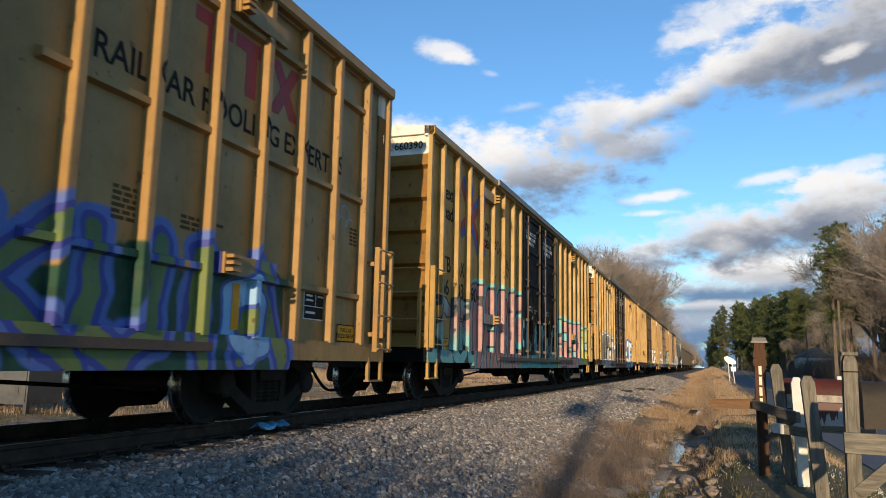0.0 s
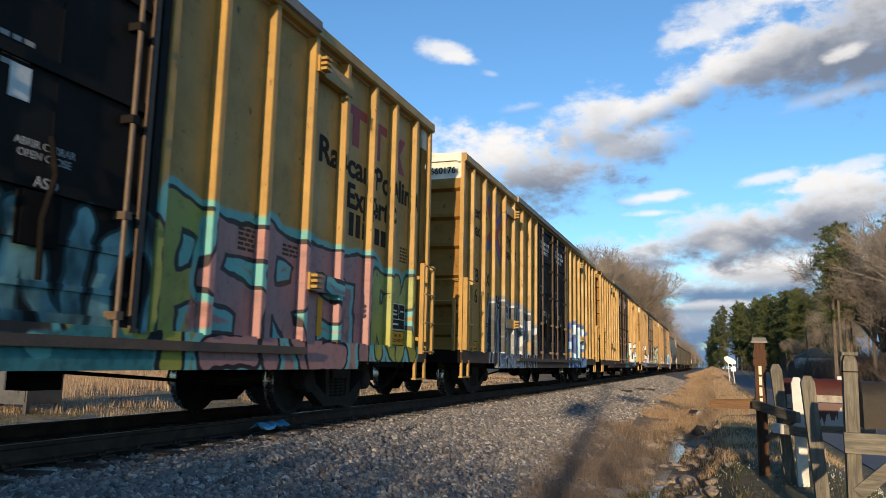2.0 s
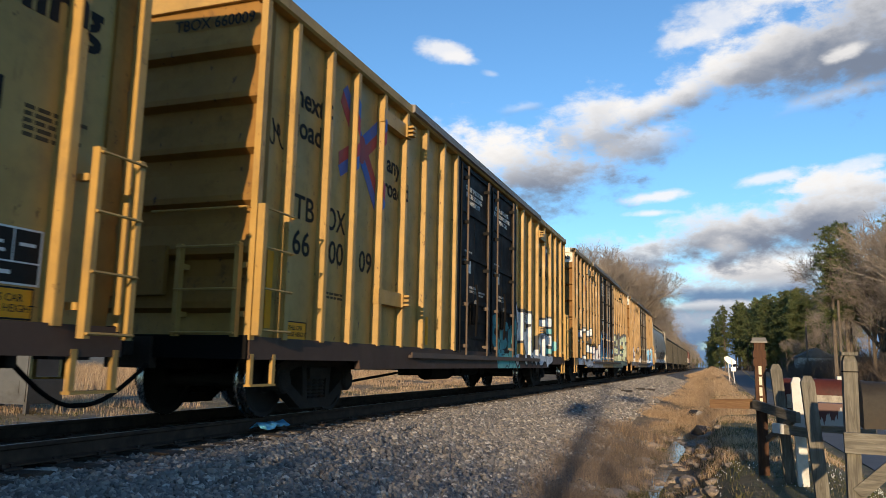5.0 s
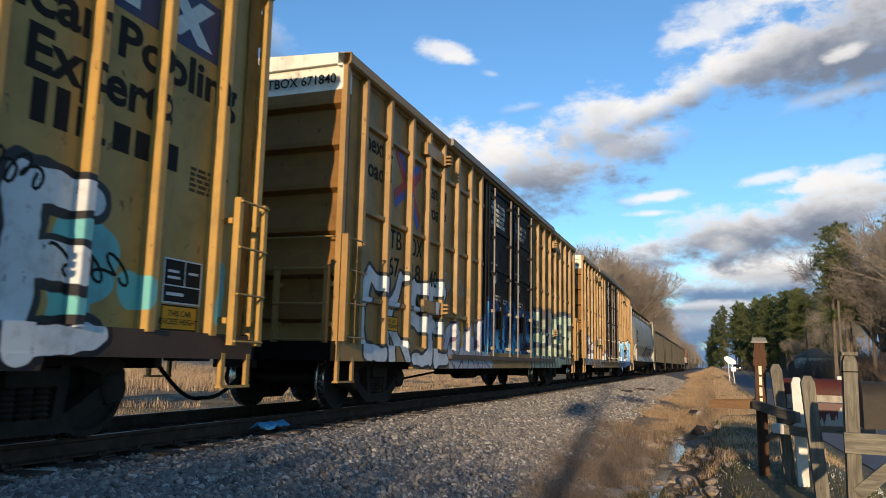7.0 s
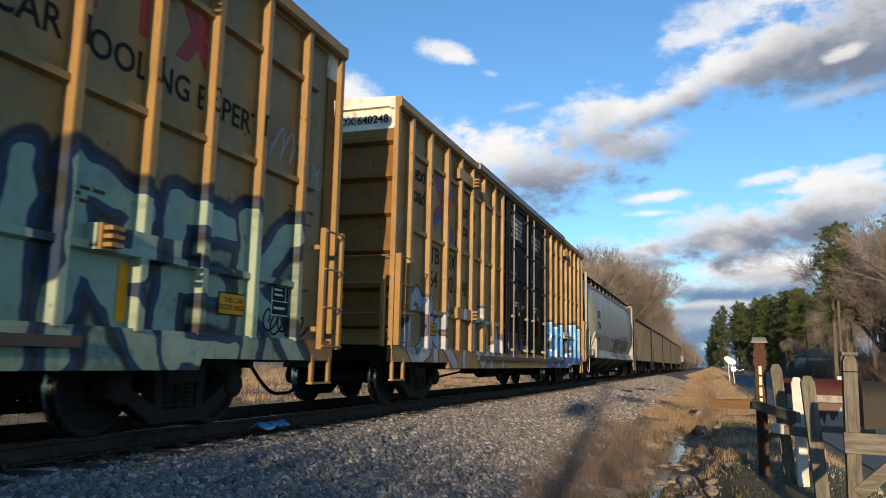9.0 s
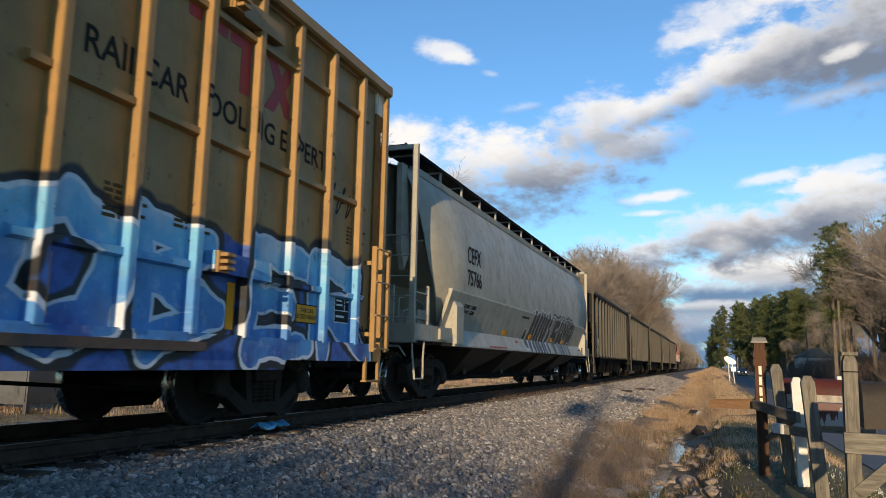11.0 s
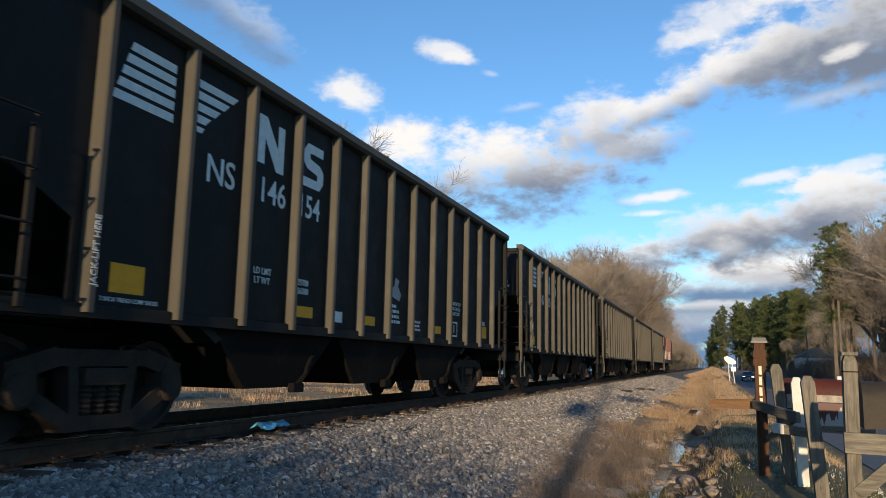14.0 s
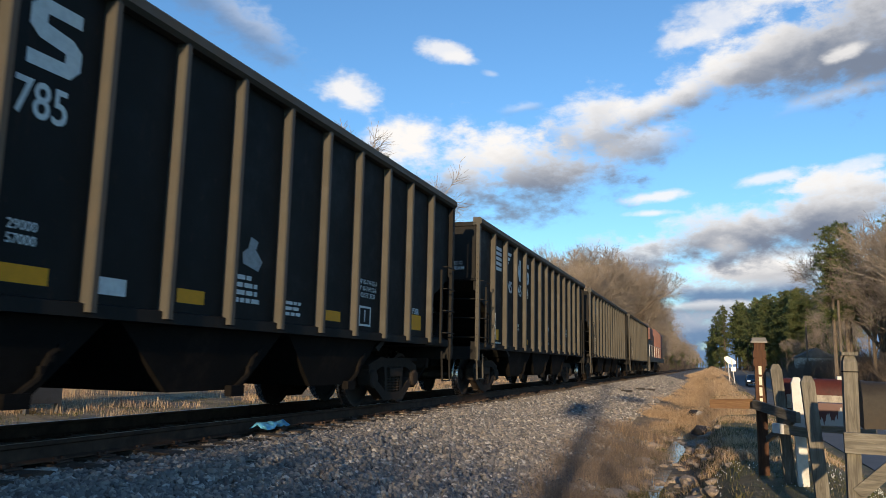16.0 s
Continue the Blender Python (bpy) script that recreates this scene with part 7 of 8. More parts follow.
# equipment cabinet beyond the track
M_cab = plain("dark_grey_cabinet", (0.10, 0.10, 0.10), 0.5, 0.1, 0.2, 4, 0.1, (0.06, 0.055, 0.05))
cb = thing("equipment_cabinet", pose(-9.6, 13.9, float(ground_z(-9.6, 13.9))), "dark grey equipment cabinet on short legs beyond the track", "cabinet")
part("body", Mesh().box(-1.1, 0.9, -0.5, 0.5, 0.18, 1.35).box(-1.15, 0.95, -0.55, 0.55, 1.35, 1.42), M_cab, cb)
for x in (-1.05, -0.2, 0.8):
    part("leg", Mesh().box(x, x + 0.1, -0.5, -0.4, -0.1, 0.18), M_cab, cb)
    part("leg", Mesh().box(x, x + 0.1, 0.4, 0.5, -0.1, 0.18), M_cab, cb)
part("door", Mesh().box(-0.95, -0.05, -0.52, -0.5, 0.25, 1.3), M_cab, cb)
part("door", Mesh().box(0.0, 0.85, -0.52, -0.5, 0.25, 1.3), M_cab, cb)
vent = Mesh()
for i in range(5):
    vent.box(0.2, 0.65, -0.535, -0.52, 0.45 + i * 0.06, 0.48 + i * 0.06)
part("louvre", vent, M_cab, cb)

# ---------------------------------------------------------------- signs, poles, house
M_pole = wood("creosoted_pole", (0.05, 0.038, 0.028), (0.12, 0.095, 0.072), (0.22, 0.18, 0.14))
M_signback = plain("bare_sign_back", (0.62, 0.60, 0.57), 0.5, 0.2, 0.12, 6, 0.05)
gz = float(ground_z(7.45, 55))
sg = thing("road_sign", pose(7.45, 55, gz), "white road sign plate on a thin leaning post", "road sign")
part("post", Mesh().tube((0, 0, -0.3), (-0.08, 0, 1.5), 0.035, n=8), M_signback, sg)
part("plate", Mesh().prism([(0.34 * cos(a) + 0.02 + (0.1 if i in (0, 7) else 0), 1.42 - gz * 0 + 0.24 * sin(a) - 0.15 * cos(a)) for i, a in enumerate([pi / 8 + pi / 4 * i for i in range(8)])], -0.03, -0.015), M_signback, sg, "white sign plate seen from behind")
sg2 = thing("road_sign", pose(7.6, 50, float(ground_z(7.6, 50))), "small white plate on a thin post", "road sign")
part("post", Mesh().tube((0.06, 0, -0.3), (-0.12, 0, 1.45), 0.03, n=8), M_signback, sg2)
part("plate", Mesh().box(-0.17, 0.12, -0.05, -0.035, 0.72, 1.0), M_signback, sg2)


def utility_pole(x, y, top, arms=(), label="grey wooden utility pole", r=0.13):
    z0 = float(ground_z(x, y))
    p = thing("utility_pole", pose(x, y, z0), label, "utility pole")
    part("pole", Mesh().tube((0, 0, -0.5), (0, 0, top - z0), r, r * 0.75, 10), M_pole, p, smooth=True)
    for z, w in arms:
        part("crossarm", Mesh().box(-w, w, -0.14, -0.04, z - z0, z - z0 + 0.12), M_pole, p)
        for a in (-w * 0.9, -w * 0.45, w * 0.45, w * 0.9):
            part("insulator", Mesh().tube((a, -0.09, z - z0 + 0.12), (a, -0.09, z - z0 + 0.30), 0.04, 0.02, 8), M_signback, p)
    return p


utility_pole(15.1, 60.5, 5.75, label="weathered utility pole with insulators at the wood's edge")
utility_pole(18.3, 110, 7.0, label="thin grey utility pole before the wood")
utility_pole(12.85, 45, 2.8, label="short tan wooden pole by the road", r=0.09)
p = utility_pole(7.65, -20.0, 8.4, ((8.0, 0.5),), "tall utility pole with a transformer and a lamp arm", 0.11)
zb = float(ground_z(7.65, -20))
part("transformer", Mesh().tube((-0.46, 0, 5.25 - zb), (-0.46, 0, 6.0 - zb), 0.30, n=14), M_cap, p, "grey transformer can")
part("lamp_arm", Mesh().tube((0.1, 0, 6.6 - zb), (0.9, 0, 6.9 - zb), 0.06, n=8).box(0.45, 1.5, -0.2, 0.2, 6.72 - zb, 7.05 - zb), M_cap, p)

M_siding = plain("white_siding", (0.45, 0.45, 0.44), 0.6, 0, 0.1, 5, 0.1)
M_shingle = plain("dark_shingles", (0.09, 0.085, 0.08), 0.85, 0, 0.3, 4, 0.4)
k = Nodes("window_glass")
M_glass = k.done((0.02, 0.025, 0.03), 0.08, 0.0, 0.8)
hz = float(ground_z(19.5, 122))
ho = thing("house", pose(19.6, 120, hz), "small white house among the trees", "house")
part("wall", Mesh().box(-1.4, 3.4, 0, 6, -0.4, 2.6), M_siding, ho)
part("roof", Mesh().prism([(-1.8, 2.55), (3.8, 2.55), (1.0, 4.0)], -0.4, 6.4), M_shingle, ho)
for x in (-0.6, 1.9):
    w = part("window", Mesh().box(x, x + 0.85, -0.03, 0.0, 0.9, 2.1), M_siding, ho)
    part("pane", Mesh().box(x + 0.07, x + 0.78, -0.04, -0.031, 0.97, 2.03), M_glass, w)
w = part("door", Mesh().box(0.65, 1.5, -0.03, 0.0, -0.05, 2.05), M_shingle, ho)


# ---------------------------------------------------------------- trees
k = Nodes("grey_bark")
n = k.noise(4, 6, 0.7, k.scaled(3, 3, 0.7))
k.bump(n.outputs[0], 0.6, 0.03)
M_bark = k.done(k.ramp(n.outputs[0], [(0.3, (0.07, 0.052, 0.04)), (0.7, (0.19, 0.15, 0.115))]), 0.9)
k = Nodes("bare_twigs")
M_twig = k.done(k.ramp(k.island(), [(0.0, (0.15, 0.12, 0.10)), (0.6, (0.26, 0.215, 0.175)), (1.0, (0.37, 0.315, 0.26))]), 0.9)
# darker than the tree twigs: the wood's inner shade is put into this colour
k = Nodes("dark_brush_twigs")
M_brush = k.done(k.ramp(k.island(), [(0.0, (0.05, 0.038, 0.03)), (0.7, (0.11, 0.083, 0.063)), (1.0, (0.20, 0.155, 0.115))]), 0.9)
M_needle = blade_material("pine_needles", [(0.25, (0.08, 0.10, 0.042)), (0.5, (0.15, 0.18, 0.07)), (0.75, (0.23, 0.25, 0.11))], 0.45)


def bare_tree_meshes(seed, h=18.0, spread=1.0, fine=13):
    """Trunk with limbs, and a crown of fine twigs, in metres for a tree h high."""
    r = random.Random(seed)
    wood_, twig = Mesh(), Mesh()
    def grow(p, d, length, rad, level):
        q = p + d * length
        bend = Vector((r.gauss(0, 1), r.gauss(0, 1), r.gauss(0.3, 1))) * length * (0.07 if level else 0.02)
        mid = p.lerp(q, 0.5) + bend
        if level <= 2:
            wood_.tube(p, mid, rad, rad * 0.84, 7 if level == 0 else 5, caps=False)
            wood_.tube(mid, q, rad * 0.84, rad * 0.68, 7 if level == 0 else 5, caps=False)
        else:
            twig.tube(p, mid, max(rad, 0.008), max(rad * 0.75, 0.006), 3, caps=False)
            twig.tube(mid, q, max(rad * 0.75, 0.006), max(rad * 0.5, 0.004), 3, caps=False)
        if level >= 5:
            return
        n = (0, 4, 5, 5, fine)[level] if level else 4
        for i in range(n):
            u = r.uniform(0.45, 1.0) if i else 1.0
            a = r.uniform(0, 2 * pi)
            tilt = (r.uniform(0.4, 1.0) if level < 3 else r.uniform(0.5, 1.7)) * spread if i else r.uniform(0.05, 0.3)
            o = d.orthogonal().normalized()
            o2 = d.cross(o)
            nd = (d + (o * cos(a) + o2 * sin(a)) * tilt + Vector((0, 0, 0.05))).normalized()
            grow(p + d * length * u, nd, length * r.uniform(0.55, 0.8), rad * (0.5 if i else 0.68), level + 1)
    grow(Vector((0, 0, -0.3)), Vector((r.uniform(-0.05, 0.05), r.uniform(-0.05, 0.05), 1)).normalized(), h * 0.33, h * 0.0105, 0)
    return wood_.data("trunk", M_bark, True), twig.data("crown", M_twig), max(c[2] for c in twig.v) * 0.97


def pine_meshes(seed, h=16.0, base=0.35, width=0.2):
    """A loblolly pine: straight trunk, drooping limbs, tufts of needles with gaps."""
    r = random.Random(seed)
    tr, nd = Mesh(), Mesh()
    tr.tube((0, 0, -0.3), (0, 0, h * 0.55), h * 0.013, h * 0.009, 7, caps=False).tube((0, 0, h * 0.55), (0, 0, h * 0.98), h * 0.009, h * 0.002, 6, caps=False)
    z = h * base
    while z < h * 0.98:
        u = (z / h - base) / (1 - base)
        reach = h * width * (0.35 + 1.1 * u if u < 0.35 else 1.05 * (1 - u) ** 0.75 + 0.12) * r.uniform(0.7, 1.15)
        for i in range(r.choice((3, 4, 4, 5))):
            a = r.uniform(0, 2 * pi)
            rr = reach * r.uniform(0.55, 1.1)
            tip = Vector((cos(a) * rr, sin(a) * rr, z + rr * r.uniform(-0.05, 0.35)))
            root = Vector((0, 0, z))
            tr.tube(root, tip, 0.05, 0.015, 4, caps=False)
            for c in range(max(4, int(rr * 4.2))):
                p = root.lerp(tip, r.uniform(0.35, 1.05)) + Vector((r.gauss(0, 0.30), r.gauss(0, 0.30), r.gauss(0, 0.20)))
                s = r.uniform(0.28, 0.50)
                for k2 in range(20):
                    w = Vector((r.gauss(0, 1), r.gauss(0, 1), r.gauss(0.35, 0.8))).normalized()
                    e = w.orthogonal().normalized() * s * 0.10
                    o = p + w * s * 0.1
                    nd.add([tuple(o - e), tuple(o + e), tuple(o + w * s)], [(0, 1, 2)])
        z += h * r.uniform(0.022, 0.04)
    return tr.data("trunk", M_bark, True), nd.data("crown", M_needle), 16.0


BARE = [bare_tree_meshes(i, 18.0, s) for i, s in ((1, 0.9), (2, 1.1), (3, 0.75), (4, 1.0))]
PINE = [pine_meshes(i, 16.0, b, w) for i, b, w in ((1, 0.22, 0.185), (2, 0.06, 0.195), (3, 0.45, 0.145), (4, 0.12, 0.175))]


def tree(kind, x, y, top, turn, label):
    v = (BARE if kind == "bare" else PINE)[int(turn) % 4]
    z = float(ground_z(x, y))
    s = (top - z) / v[2]
    t = new("bare_tree" if kind == "bare" else "pine_tree")
    t.matrix_world = pose(x, y, z, 0, 0, turn * 37) @ Matrix.Diagonal((s, s, s, 1))
    tagged(t, label, "tree", "bare trees by the line" if kind == "bare" else "pines by the line")
    part("trunk", v[0], None, t)
    part("crown", v[1], None, t)


rnd = random.Random(12)
# behind the train
for x, y, top in ((-8.8, 110, 18.5), (-10.5, 104, 17.5), (-6.4, 116, 17.6), (-4.6, 121, 16.4), (-3.9, 127, 15.2), (-12.0, 99, 15.8), (-13.8, 95, 15.8), (-16.8, 95, 15.6), (-20.6, 50, 19.0), (-9, 130, 17), (-12, 122, 17), (-7.5, 138, 15), (-5.5, 145, 13.5), (-5.2, 160, 12), (-15, 112, 17), (-19, 104, 16), (-23, 98, 15.5), (-28, 90, 14.5), (-5, 185, 10.5), (-4.6, 225, 9), (-3.6, 280, 8), (-6, 205, 10), (-2.6, 330, 7.0), (-1.6, 380, 6.0), (-9, 240, 10), (-8, 300, 9), (-8, 107, 17.8), (-9.8, 113, 18.2), (-7.2, 120, 17.2), (-5.6, 118, 16.2), (-11.3, 108, 16.9), (-13, 103, 15.2), (-6.5, 126, 16), (-5.4, 133, 14.6), (-10.5, 118, 17.6), (-14.5, 106, 16), (-17, 100, 15), (-4.4, 138, 13.2), (-4.2, 150, 12)):
    tree("bare", x, y, top, rnd.randint(0, 99), "bare leafless tree beyond the track")
for x, y, top in ((-19.8, 55, 18.8), (-4.2, 212, 12.9), (-5.6, 205, 11.5), (-3.4, 245, 9.6), (-2.6, 265, 8.9), (-2.0, 300, 7.8), (-1.2, 340, 6.8), (-0.4, 400, 5.4), (-9, 220, 13), (-7, 260, 11), (-6, 320, 9), (-5, 400, 8)):
    tree("pine", x, y, top, rnd.randint(0, 99), "dark green pine beyond the track")
for i in range(64):
    y = 150 + 470 * rnd.random() ** 1.2
    x = -3.4 - 5.5 * rnd.random() + max(0, y - 300) * 0.007
    tree("bare", x, y, rnd.uniform(9.0, 12.5) - max(0, x + 5) * 1.6, rnd.randint(0, 99), "bare leafless tree beyond the track")
for i in range(14):
    y = 215 + 330 * rnd.random()
    tree("pine", -4.2 - 4 * rnd.random(), y, rnd.uniform(8.5, 11.5), rnd.randint(0, 99), "dark green pine beyond the track")
for i in range(22):
    tree("pine", -12 + 30 * i / 21 + rnd.uniform(-0.5, 0.5), 620 + rnd.uniform(-20, 20), rnd.uniform(3.5, 6.0), rnd.randint(0, 99), "far dark pine at the line's end")
for x, y, top in ((-22, 24, 7.5), (-25, 29, 8.5), (-20, 20, 6.5), (-28, 25, 8.0), (-24, 35, 9.0), (-30, 33, 9.5), (-19, 30, 7.0), (-27, 41, 9.5)):
    tree("bare", x, y, top, rnd.randint(0, 99), "bare leafless tree in the field beyond the track")
# pine wood by the road
for x, y, top in ((7.3, 238, 6.5), (7.9, 230, 9.5), (8.6, 224, 12.5), (9.4, 217, 14.5), (10.4, 212, 15.5), (11.4, 206, 16.5), (8.2, 255, 9.0), (9.0, 248, 12.5)):
    tree("pine", x - 1.7, y, top, rnd.randint(0, 99), "tall green pine by the road")
for i in range(105):
    u = rnd.random()
    row = rnd.choice((0, 0, 1, 2))
    y = 208 - u * 66 + row * 7 + rnd.uniform(-2, 2)
    x = 11.6 + u * 13.6 + row * 4 + rnd.uniform(-0.7, 0.7) + max(0, 0.9)
    x = max(x, float(road_left(min(y, 189))) + (6.2 if y < 186 else 1.0))
    tree("pine", x, y, 17.2 - 1.6 * u + rnd.uniform(-3.2, 0.7) + row * 0.6, rnd.randint(0, 99), "tall green pine in the wood by the road")
for x, y, top in ((19.2, 150, 7.0), (24, 132, 10.5), (26.5, 126, 11)):
    tree("bare", x, y, top, rnd.randint(0, 99), "brown leafless tree at the wood's edge")
# the near wood
NEAR = 0.8
for x, y, top in ((17.6, 85, 14.6), (20.2, 88, 12.5), (21.0, 80, 15.6), (22.5, 84, 15.2), (24.5, 78, 16.0), (22.6, 95, 13.0)):
    tree("pine", 7.9 + (x - 6.29) * NEAR, y * NEAR, 0.762 + (top - 0.762) * NEAR, rnd.choice((2, 6, 10, 14)), "dark pine with a thin high crown")
for x, y, top in ((18.3, 82, 15.4), (19.6, 85, 16.6), (19.8, 78, 14.9), (21.2, 75, 15.9), (21.6, 72, 15.5), (20.6, 93, 11.0), (20.5, 90, 14), (22.5, 78, 15), (23.5, 72, 15.5), (24.5, 80, 16), (22.5, 102, 12), (23.5, 100, 13.5), (23, 92, 14.5), (25, 86, 15.5), (25.5, 108, 13), (26, 98, 14), (27, 76, 16), (24, 66, 14), (26, 62, 14.5)):
    tree("bare", 8.6 + (x - 6.29) * NEAR, y * NEAR, 0.762 + (top - 0.762) * NEAR, rnd.randint(0, 99), "leafless brown tree at the edge of the wood")


for x, y, top in ((15.1, 63, 11.6), (16.4, 66, 12.4)):
    tree("pine", x, y, top, rnd.choice((2, 6, 10)), "dark pine with a thin high crown at the wood's edge")


# brush: dense leafless undergrowth as one stand
def brush(name, pts, label, seed, mat=None):
    g = np.random.default_rng(seed)
    me = Mesh()
    r = random.Random(seed)
    for x, y, h, n in pts:
        z = float(ground_z(x, y))
        for i in range(n):
            a, t = r.uniform(0, 2 * pi), r.uniform(0.05, 0.5)
            p = Vector((x + r.gauss(0, h * 0.25), y + r.gauss(0, h * 0.25), z - 0.05))
            hh = h * r.uniform(0.5, 1.1)
            q = p + Vector((cos(a) * t * hh, sin(a) * t * hh, hh * 0.6))
            me.tube(p, q, 0.012 + h * 0.003, 0.008 + h * 0.0015, 3, caps=False)
            for k2 in range(4):
                b = p.lerp(q, r.uniform(0.5, 1.0))
                e = b + Vector((r.gauss(0, 0.2), r.gauss(0, 0.2), r.uniform(0.1, 0.5))) * hh
                me.tube(b, e, 0.007 + h * 0.0015, 0.004 + h * 0.0007, 3, caps=False)
    ob = part(name, me, mat or M_brush, None, label, kind="stuff")
    return ob


brush("undergrowth", [(15.9 + u * 0.055 + rnd.random() * 8, 52 + u, rnd.uniform(1.2, 3.8), 22) for u in [rnd.random() * 50 for i in range(190)]], "dense brown leafless undergrowth in the wood", 5)
brush("undergrowth", [(-3.6 - rnd.random() * 12, 92 + rnd.random() * 420, rnd.uniform(2.0, 6.0), 16) for i in range(260)], "brown leafless undergrowth beyond the track", 6)
brush("undergrowth", [(12 + u * 14 + rnd.random() * 6, 206 - u * 68, rnd.uniform(1.5, 4.5), 14) for u in [i / 70 for i in range(70)]], "leafless undergrowth under the pines", 7)
brush("undergrowth", [(16.2 + rnd.random() * 5, 92 + rnd.random() * 24, rnd.uniform(2.0, 3.6), 24) for i in range(50)], "brown leafless undergrowth before the house", 17)
brush("roadside_weeds", [(15.6 + rnd.random() * 2.5, 30 + rnd.random() * 50, rnd.uniform(0.5, 1.3), 12) for i in range(70)], "tangled brown weeds beyond the road", 8)
# added out of view behind the camera, to break the sun on the near ballast
brush("brush", [(2.5 + rnd.random() * 3.4, -7.5 + rnd.random() * 4.0, rnd.uniform(1.6, 2.8), 32) for i in range(60)], "unseen leafless brown brush added to shade the near ballast", 9)


# ---------------------------------------------------------------- road vehicles
def road_car(name, m, mat, label, tall=0.0):
    """A small car: its nose looks along -y."""
    c = thing(name, m, label, "car")
    prof = [(-2.2, 0.30), (-2.22, 0.62), (-1.95, 0.80), (-1.0, 0.95), (-0.35, 1.40 + tall), (0.95, 1.43 + tall), (1.75, 1.02 + tall), (2.15, 0.95 + tall * 0.5), (2.2, 0.35)]
    me = Mesh()
    n = len(prof)
    for x, k in ((-0.88, 0.92), (-0.80, 1.0), (0.80, 1.0), (0.88, 0.92)):
        for y, z in prof:
            inset = 0.82 if z > 1.1 else 1.0
            me.v.append((x * inset, y * (0.98 if k < 1 else 1), 0.3 + (z - 0.3) * k))
    me.f = [(a * n + i, a * n + (i + 1) % n, (a + 1) * n + (i + 1) % n, (a + 1) * n + i) for a in range(3) for i in range(n)] + [tuple(range(n))[::-1], tuple(range(3 * n, 4 * n))]
    me.m = [0] * len(me.f)
    part("body", me, mat, c, smooth=True)
    part("windscreen", Mesh().add([(-0.66, -0.97, 0.99), (0.66, -0.97, 0.99), (0.56, -0.42, 1.36 + tall), (-0.56, -0.42, 1.36 + tall)], [(0, 1, 2, 3)]).add([(-0.66, -0.93, 0.97), (0.66, -0.93, 0.97), (0.56, -0.38, 1.34 + tall), (-0.56, -0.38, 1.34 + tall)], [(3, 2, 1, 0)]), M_glass, c)
    for s in (-1, 1):
        part("side_window", Mesh().add([(s * 0.80, -0.7, 1.0), (s * 0.80, 1.2, 1.03), (s * 0.70, 0.9, 1.38 + tall), (s * 0.70, -0.3, 1.36 + tall)], [(0, 1, 2, 3) if s > 0 else (3, 2, 1, 0)]), M_glass, c)
        part("headlight", Mesh().box(s * 0.62 - 0.17, s * 0.62 + 0.17, -2.235, -2.1, 0.60, 0.74), M_lamp, c, "lit white headlight")
        for y in (-1.35, 1.35):
            part("wheel", Mesh().lathe_x([(-0.1, 0.0), (-0.1, 0.3), (-0.07, 0.33), (0.07, 0.33), (0.1, 0.3), (0.1, 0.0)], (s * 0.78, y, 0.33), 20), M_bag, c, smooth=True)
    part("bumper", Mesh().box(-0.8, 0.8, -2.26, -2.12, 0.30, 0.48), mat, c)
    part("plate_bar", Mesh().box(-0.22, 0.22, -2.28, -2.26, 0.42, 0.54), M_wpaint, c)
    return c


k = Nodes("headlight_glow")
k.put(k.b, "Emission Color", (1.0, 0.95, 0.85, 1)), k.put(k.b, "Emission Strength", 1.5)
M_lamp = k.done((0.9, 0.9, 0.9), 0.2)
M_blackcar = plain("black_car_paint", (0.012, 0.013, 0.016), 0.18, 0.0, 0.1, 3, 0.0)
M_bluecar = plain("light_blue_car_paint", (0.22, 0.36, 0.48), 0.25, 0.1, 0.1, 3, 0.0)


def lane(t):
    return 262.0 - 9.85 * t


black_car = road_car("black_car", pose(12, 262, 0), M_blackcar, "black car with lit headlights driving on the road")
blue_car = road_car("blue_car", pose(0.6, 400, 0.3, 0, 0, 90), M_bluecar, "light blue car crossing the line far away", 0.25)


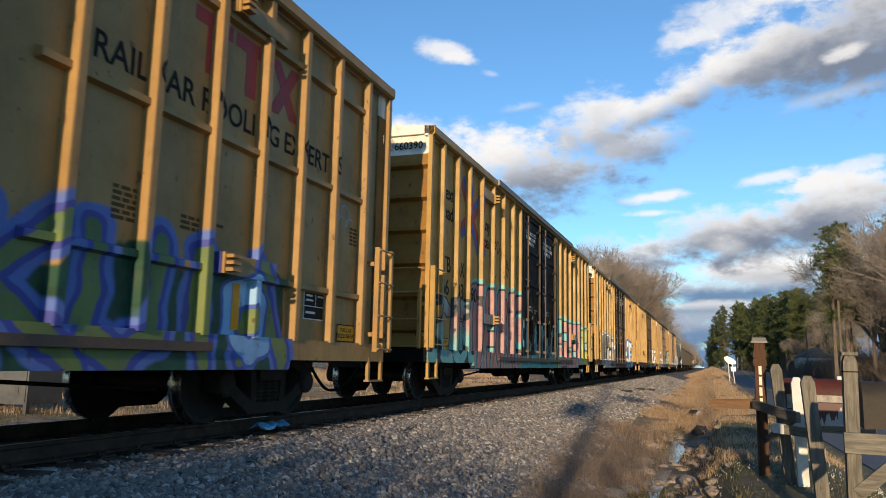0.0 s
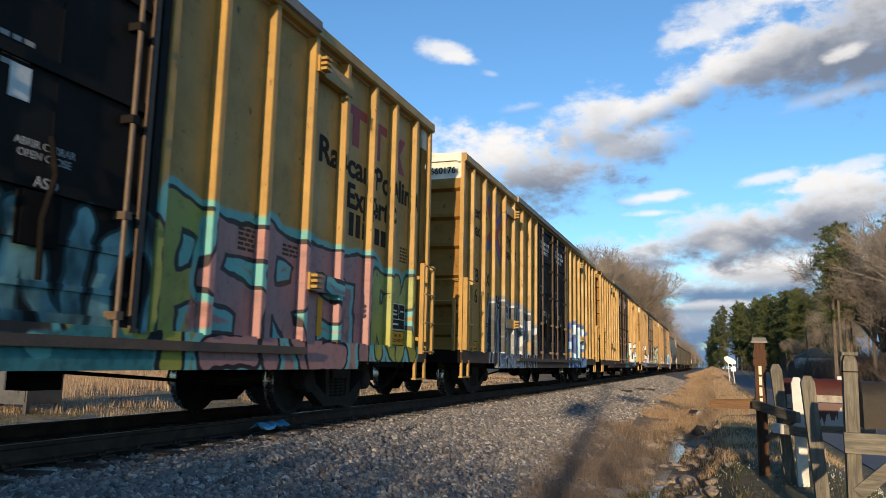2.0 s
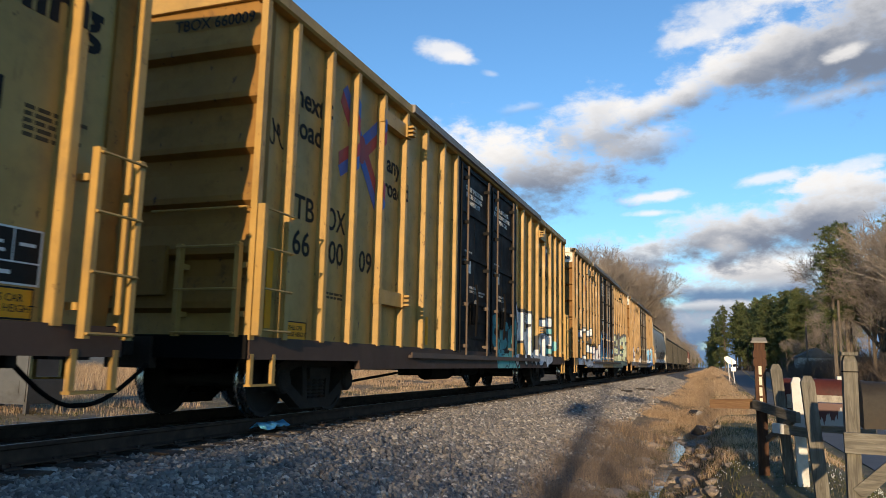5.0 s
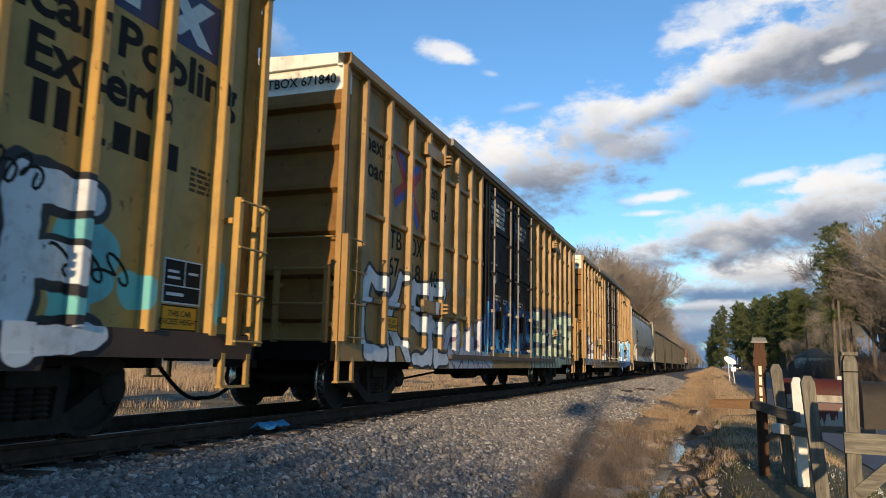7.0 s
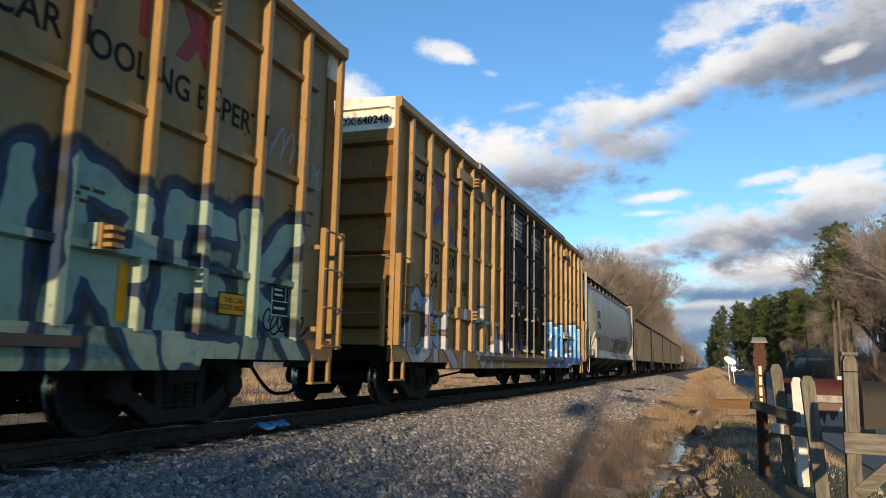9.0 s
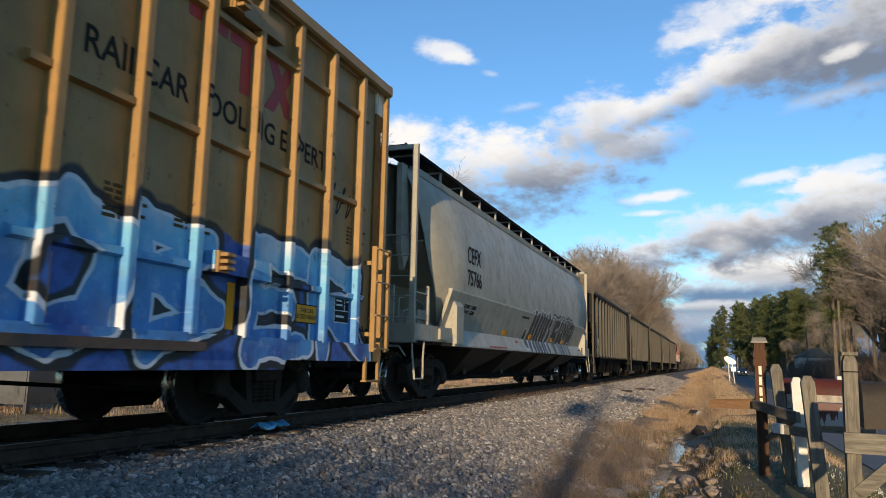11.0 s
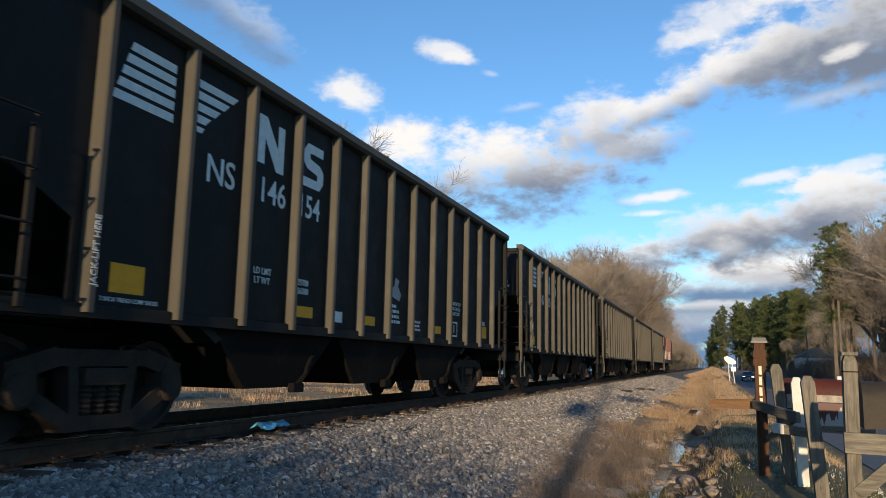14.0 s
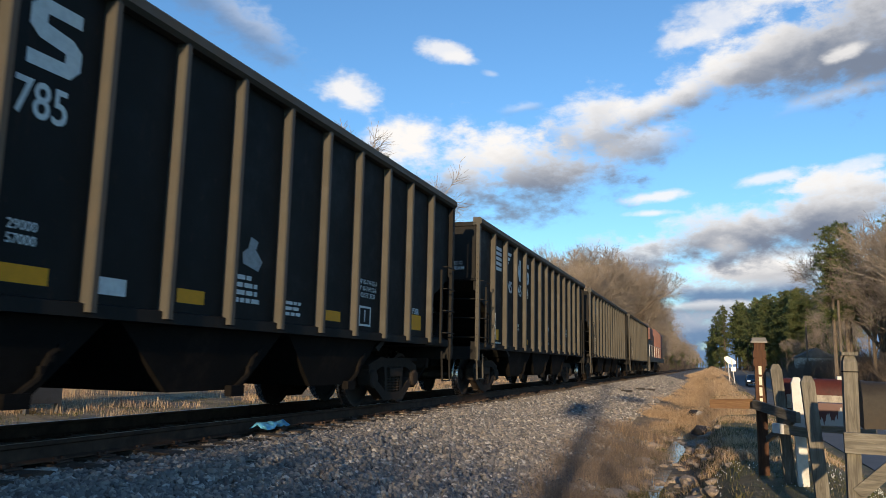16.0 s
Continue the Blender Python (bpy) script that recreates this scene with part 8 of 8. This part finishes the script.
# evergreen shrubs, unseen behind the camera, added to cast shade on the verge
def shrub(x, y, w, h, seed, label):
    r, me = random.Random(seed), Mesh()
    z = float(ground_z(x, y))
    b = thing("shrub", pose(x, y, z), label, "shrub", "shrubs by the road")
    st = Mesh()
    for i in range(9):
        a = r.uniform(0, 6.28)
        st.tube((0.1 * cos(a), 0.1 * sin(a), -0.1), (w * 0.4 * cos(a), w * 0.4 * sin(a), h * r.uniform(0.5, 0.8)), 0.04, 0.012, 5, caps=False)
    part("stem", st, M_bark, b)
    for i in range(int((30 if seed == 42 else 60) * w)):
        d = Vector((r.gauss(0, 1), r.gauss(0, 1), r.gauss(0, 1))).normalized() * r.uniform(0.55, 1.0)
        p = Vector((d.x * w / 2, d.y * w / 2, h * 0.55 + d.z * h * 0.45))
        u = Vector((r.gauss(0, 1), r.gauss(0, 1), r.gauss(0, 1))).normalized()
        e = u.orthogonal().normalized() * 0.06
        me.add([tuple(p - e), tuple(p + u * 0.09), tuple(p + e), tuple(p - u * 0.09)], [(0, 1, 2, 3)])
    part("crown", me, M_needle, b)


for i, (x, w, h) in enumerate(((6.95, 1.1, 3.2), (7.45, 0.8, 3.9), (8.95, 0.8, 3.2))):
    shrub(x, -10 - 0.3 * (i % 2), w, h, 40 + i, "unseen evergreen shrub added to shade the verge")


# ---------------------------------------------------------------- motion
def motions():
    times = [0.5 * i for i in range(33)]
    for car, front in cars:
        walk(car, [(t, pose(0, front + travel(t), 0)) for t in times])
    steps = [i / 15 for i in range(241)]
    start = travel(0.0)
    for w, y in rolling:
        walk(w, [(t, pose(0, y, WHEEL_R, math.degrees((start - travel(t)) / WHEEL_R))) for t in steps])
    rows = []
    for t in times:
        y = lane(t)
        x0, x1 = float(road_left(min(y, 190) - 2)), float(road_left(min(y, 190) + 2))
        rows.append((t, pose(float(road_left(min(y, 190))) + 1.6, y, float(road_height(y)) + 0.05, 0, 0, 0)))
    walk(black_car, rows)
    walk(blue_car, [(t, pose(0.6 + 6.6 * t, 400, float(ground_z(0.6 + 6.6 * t, 400)) + 0.1, 0, 0, 90)) for t in times])


motions()
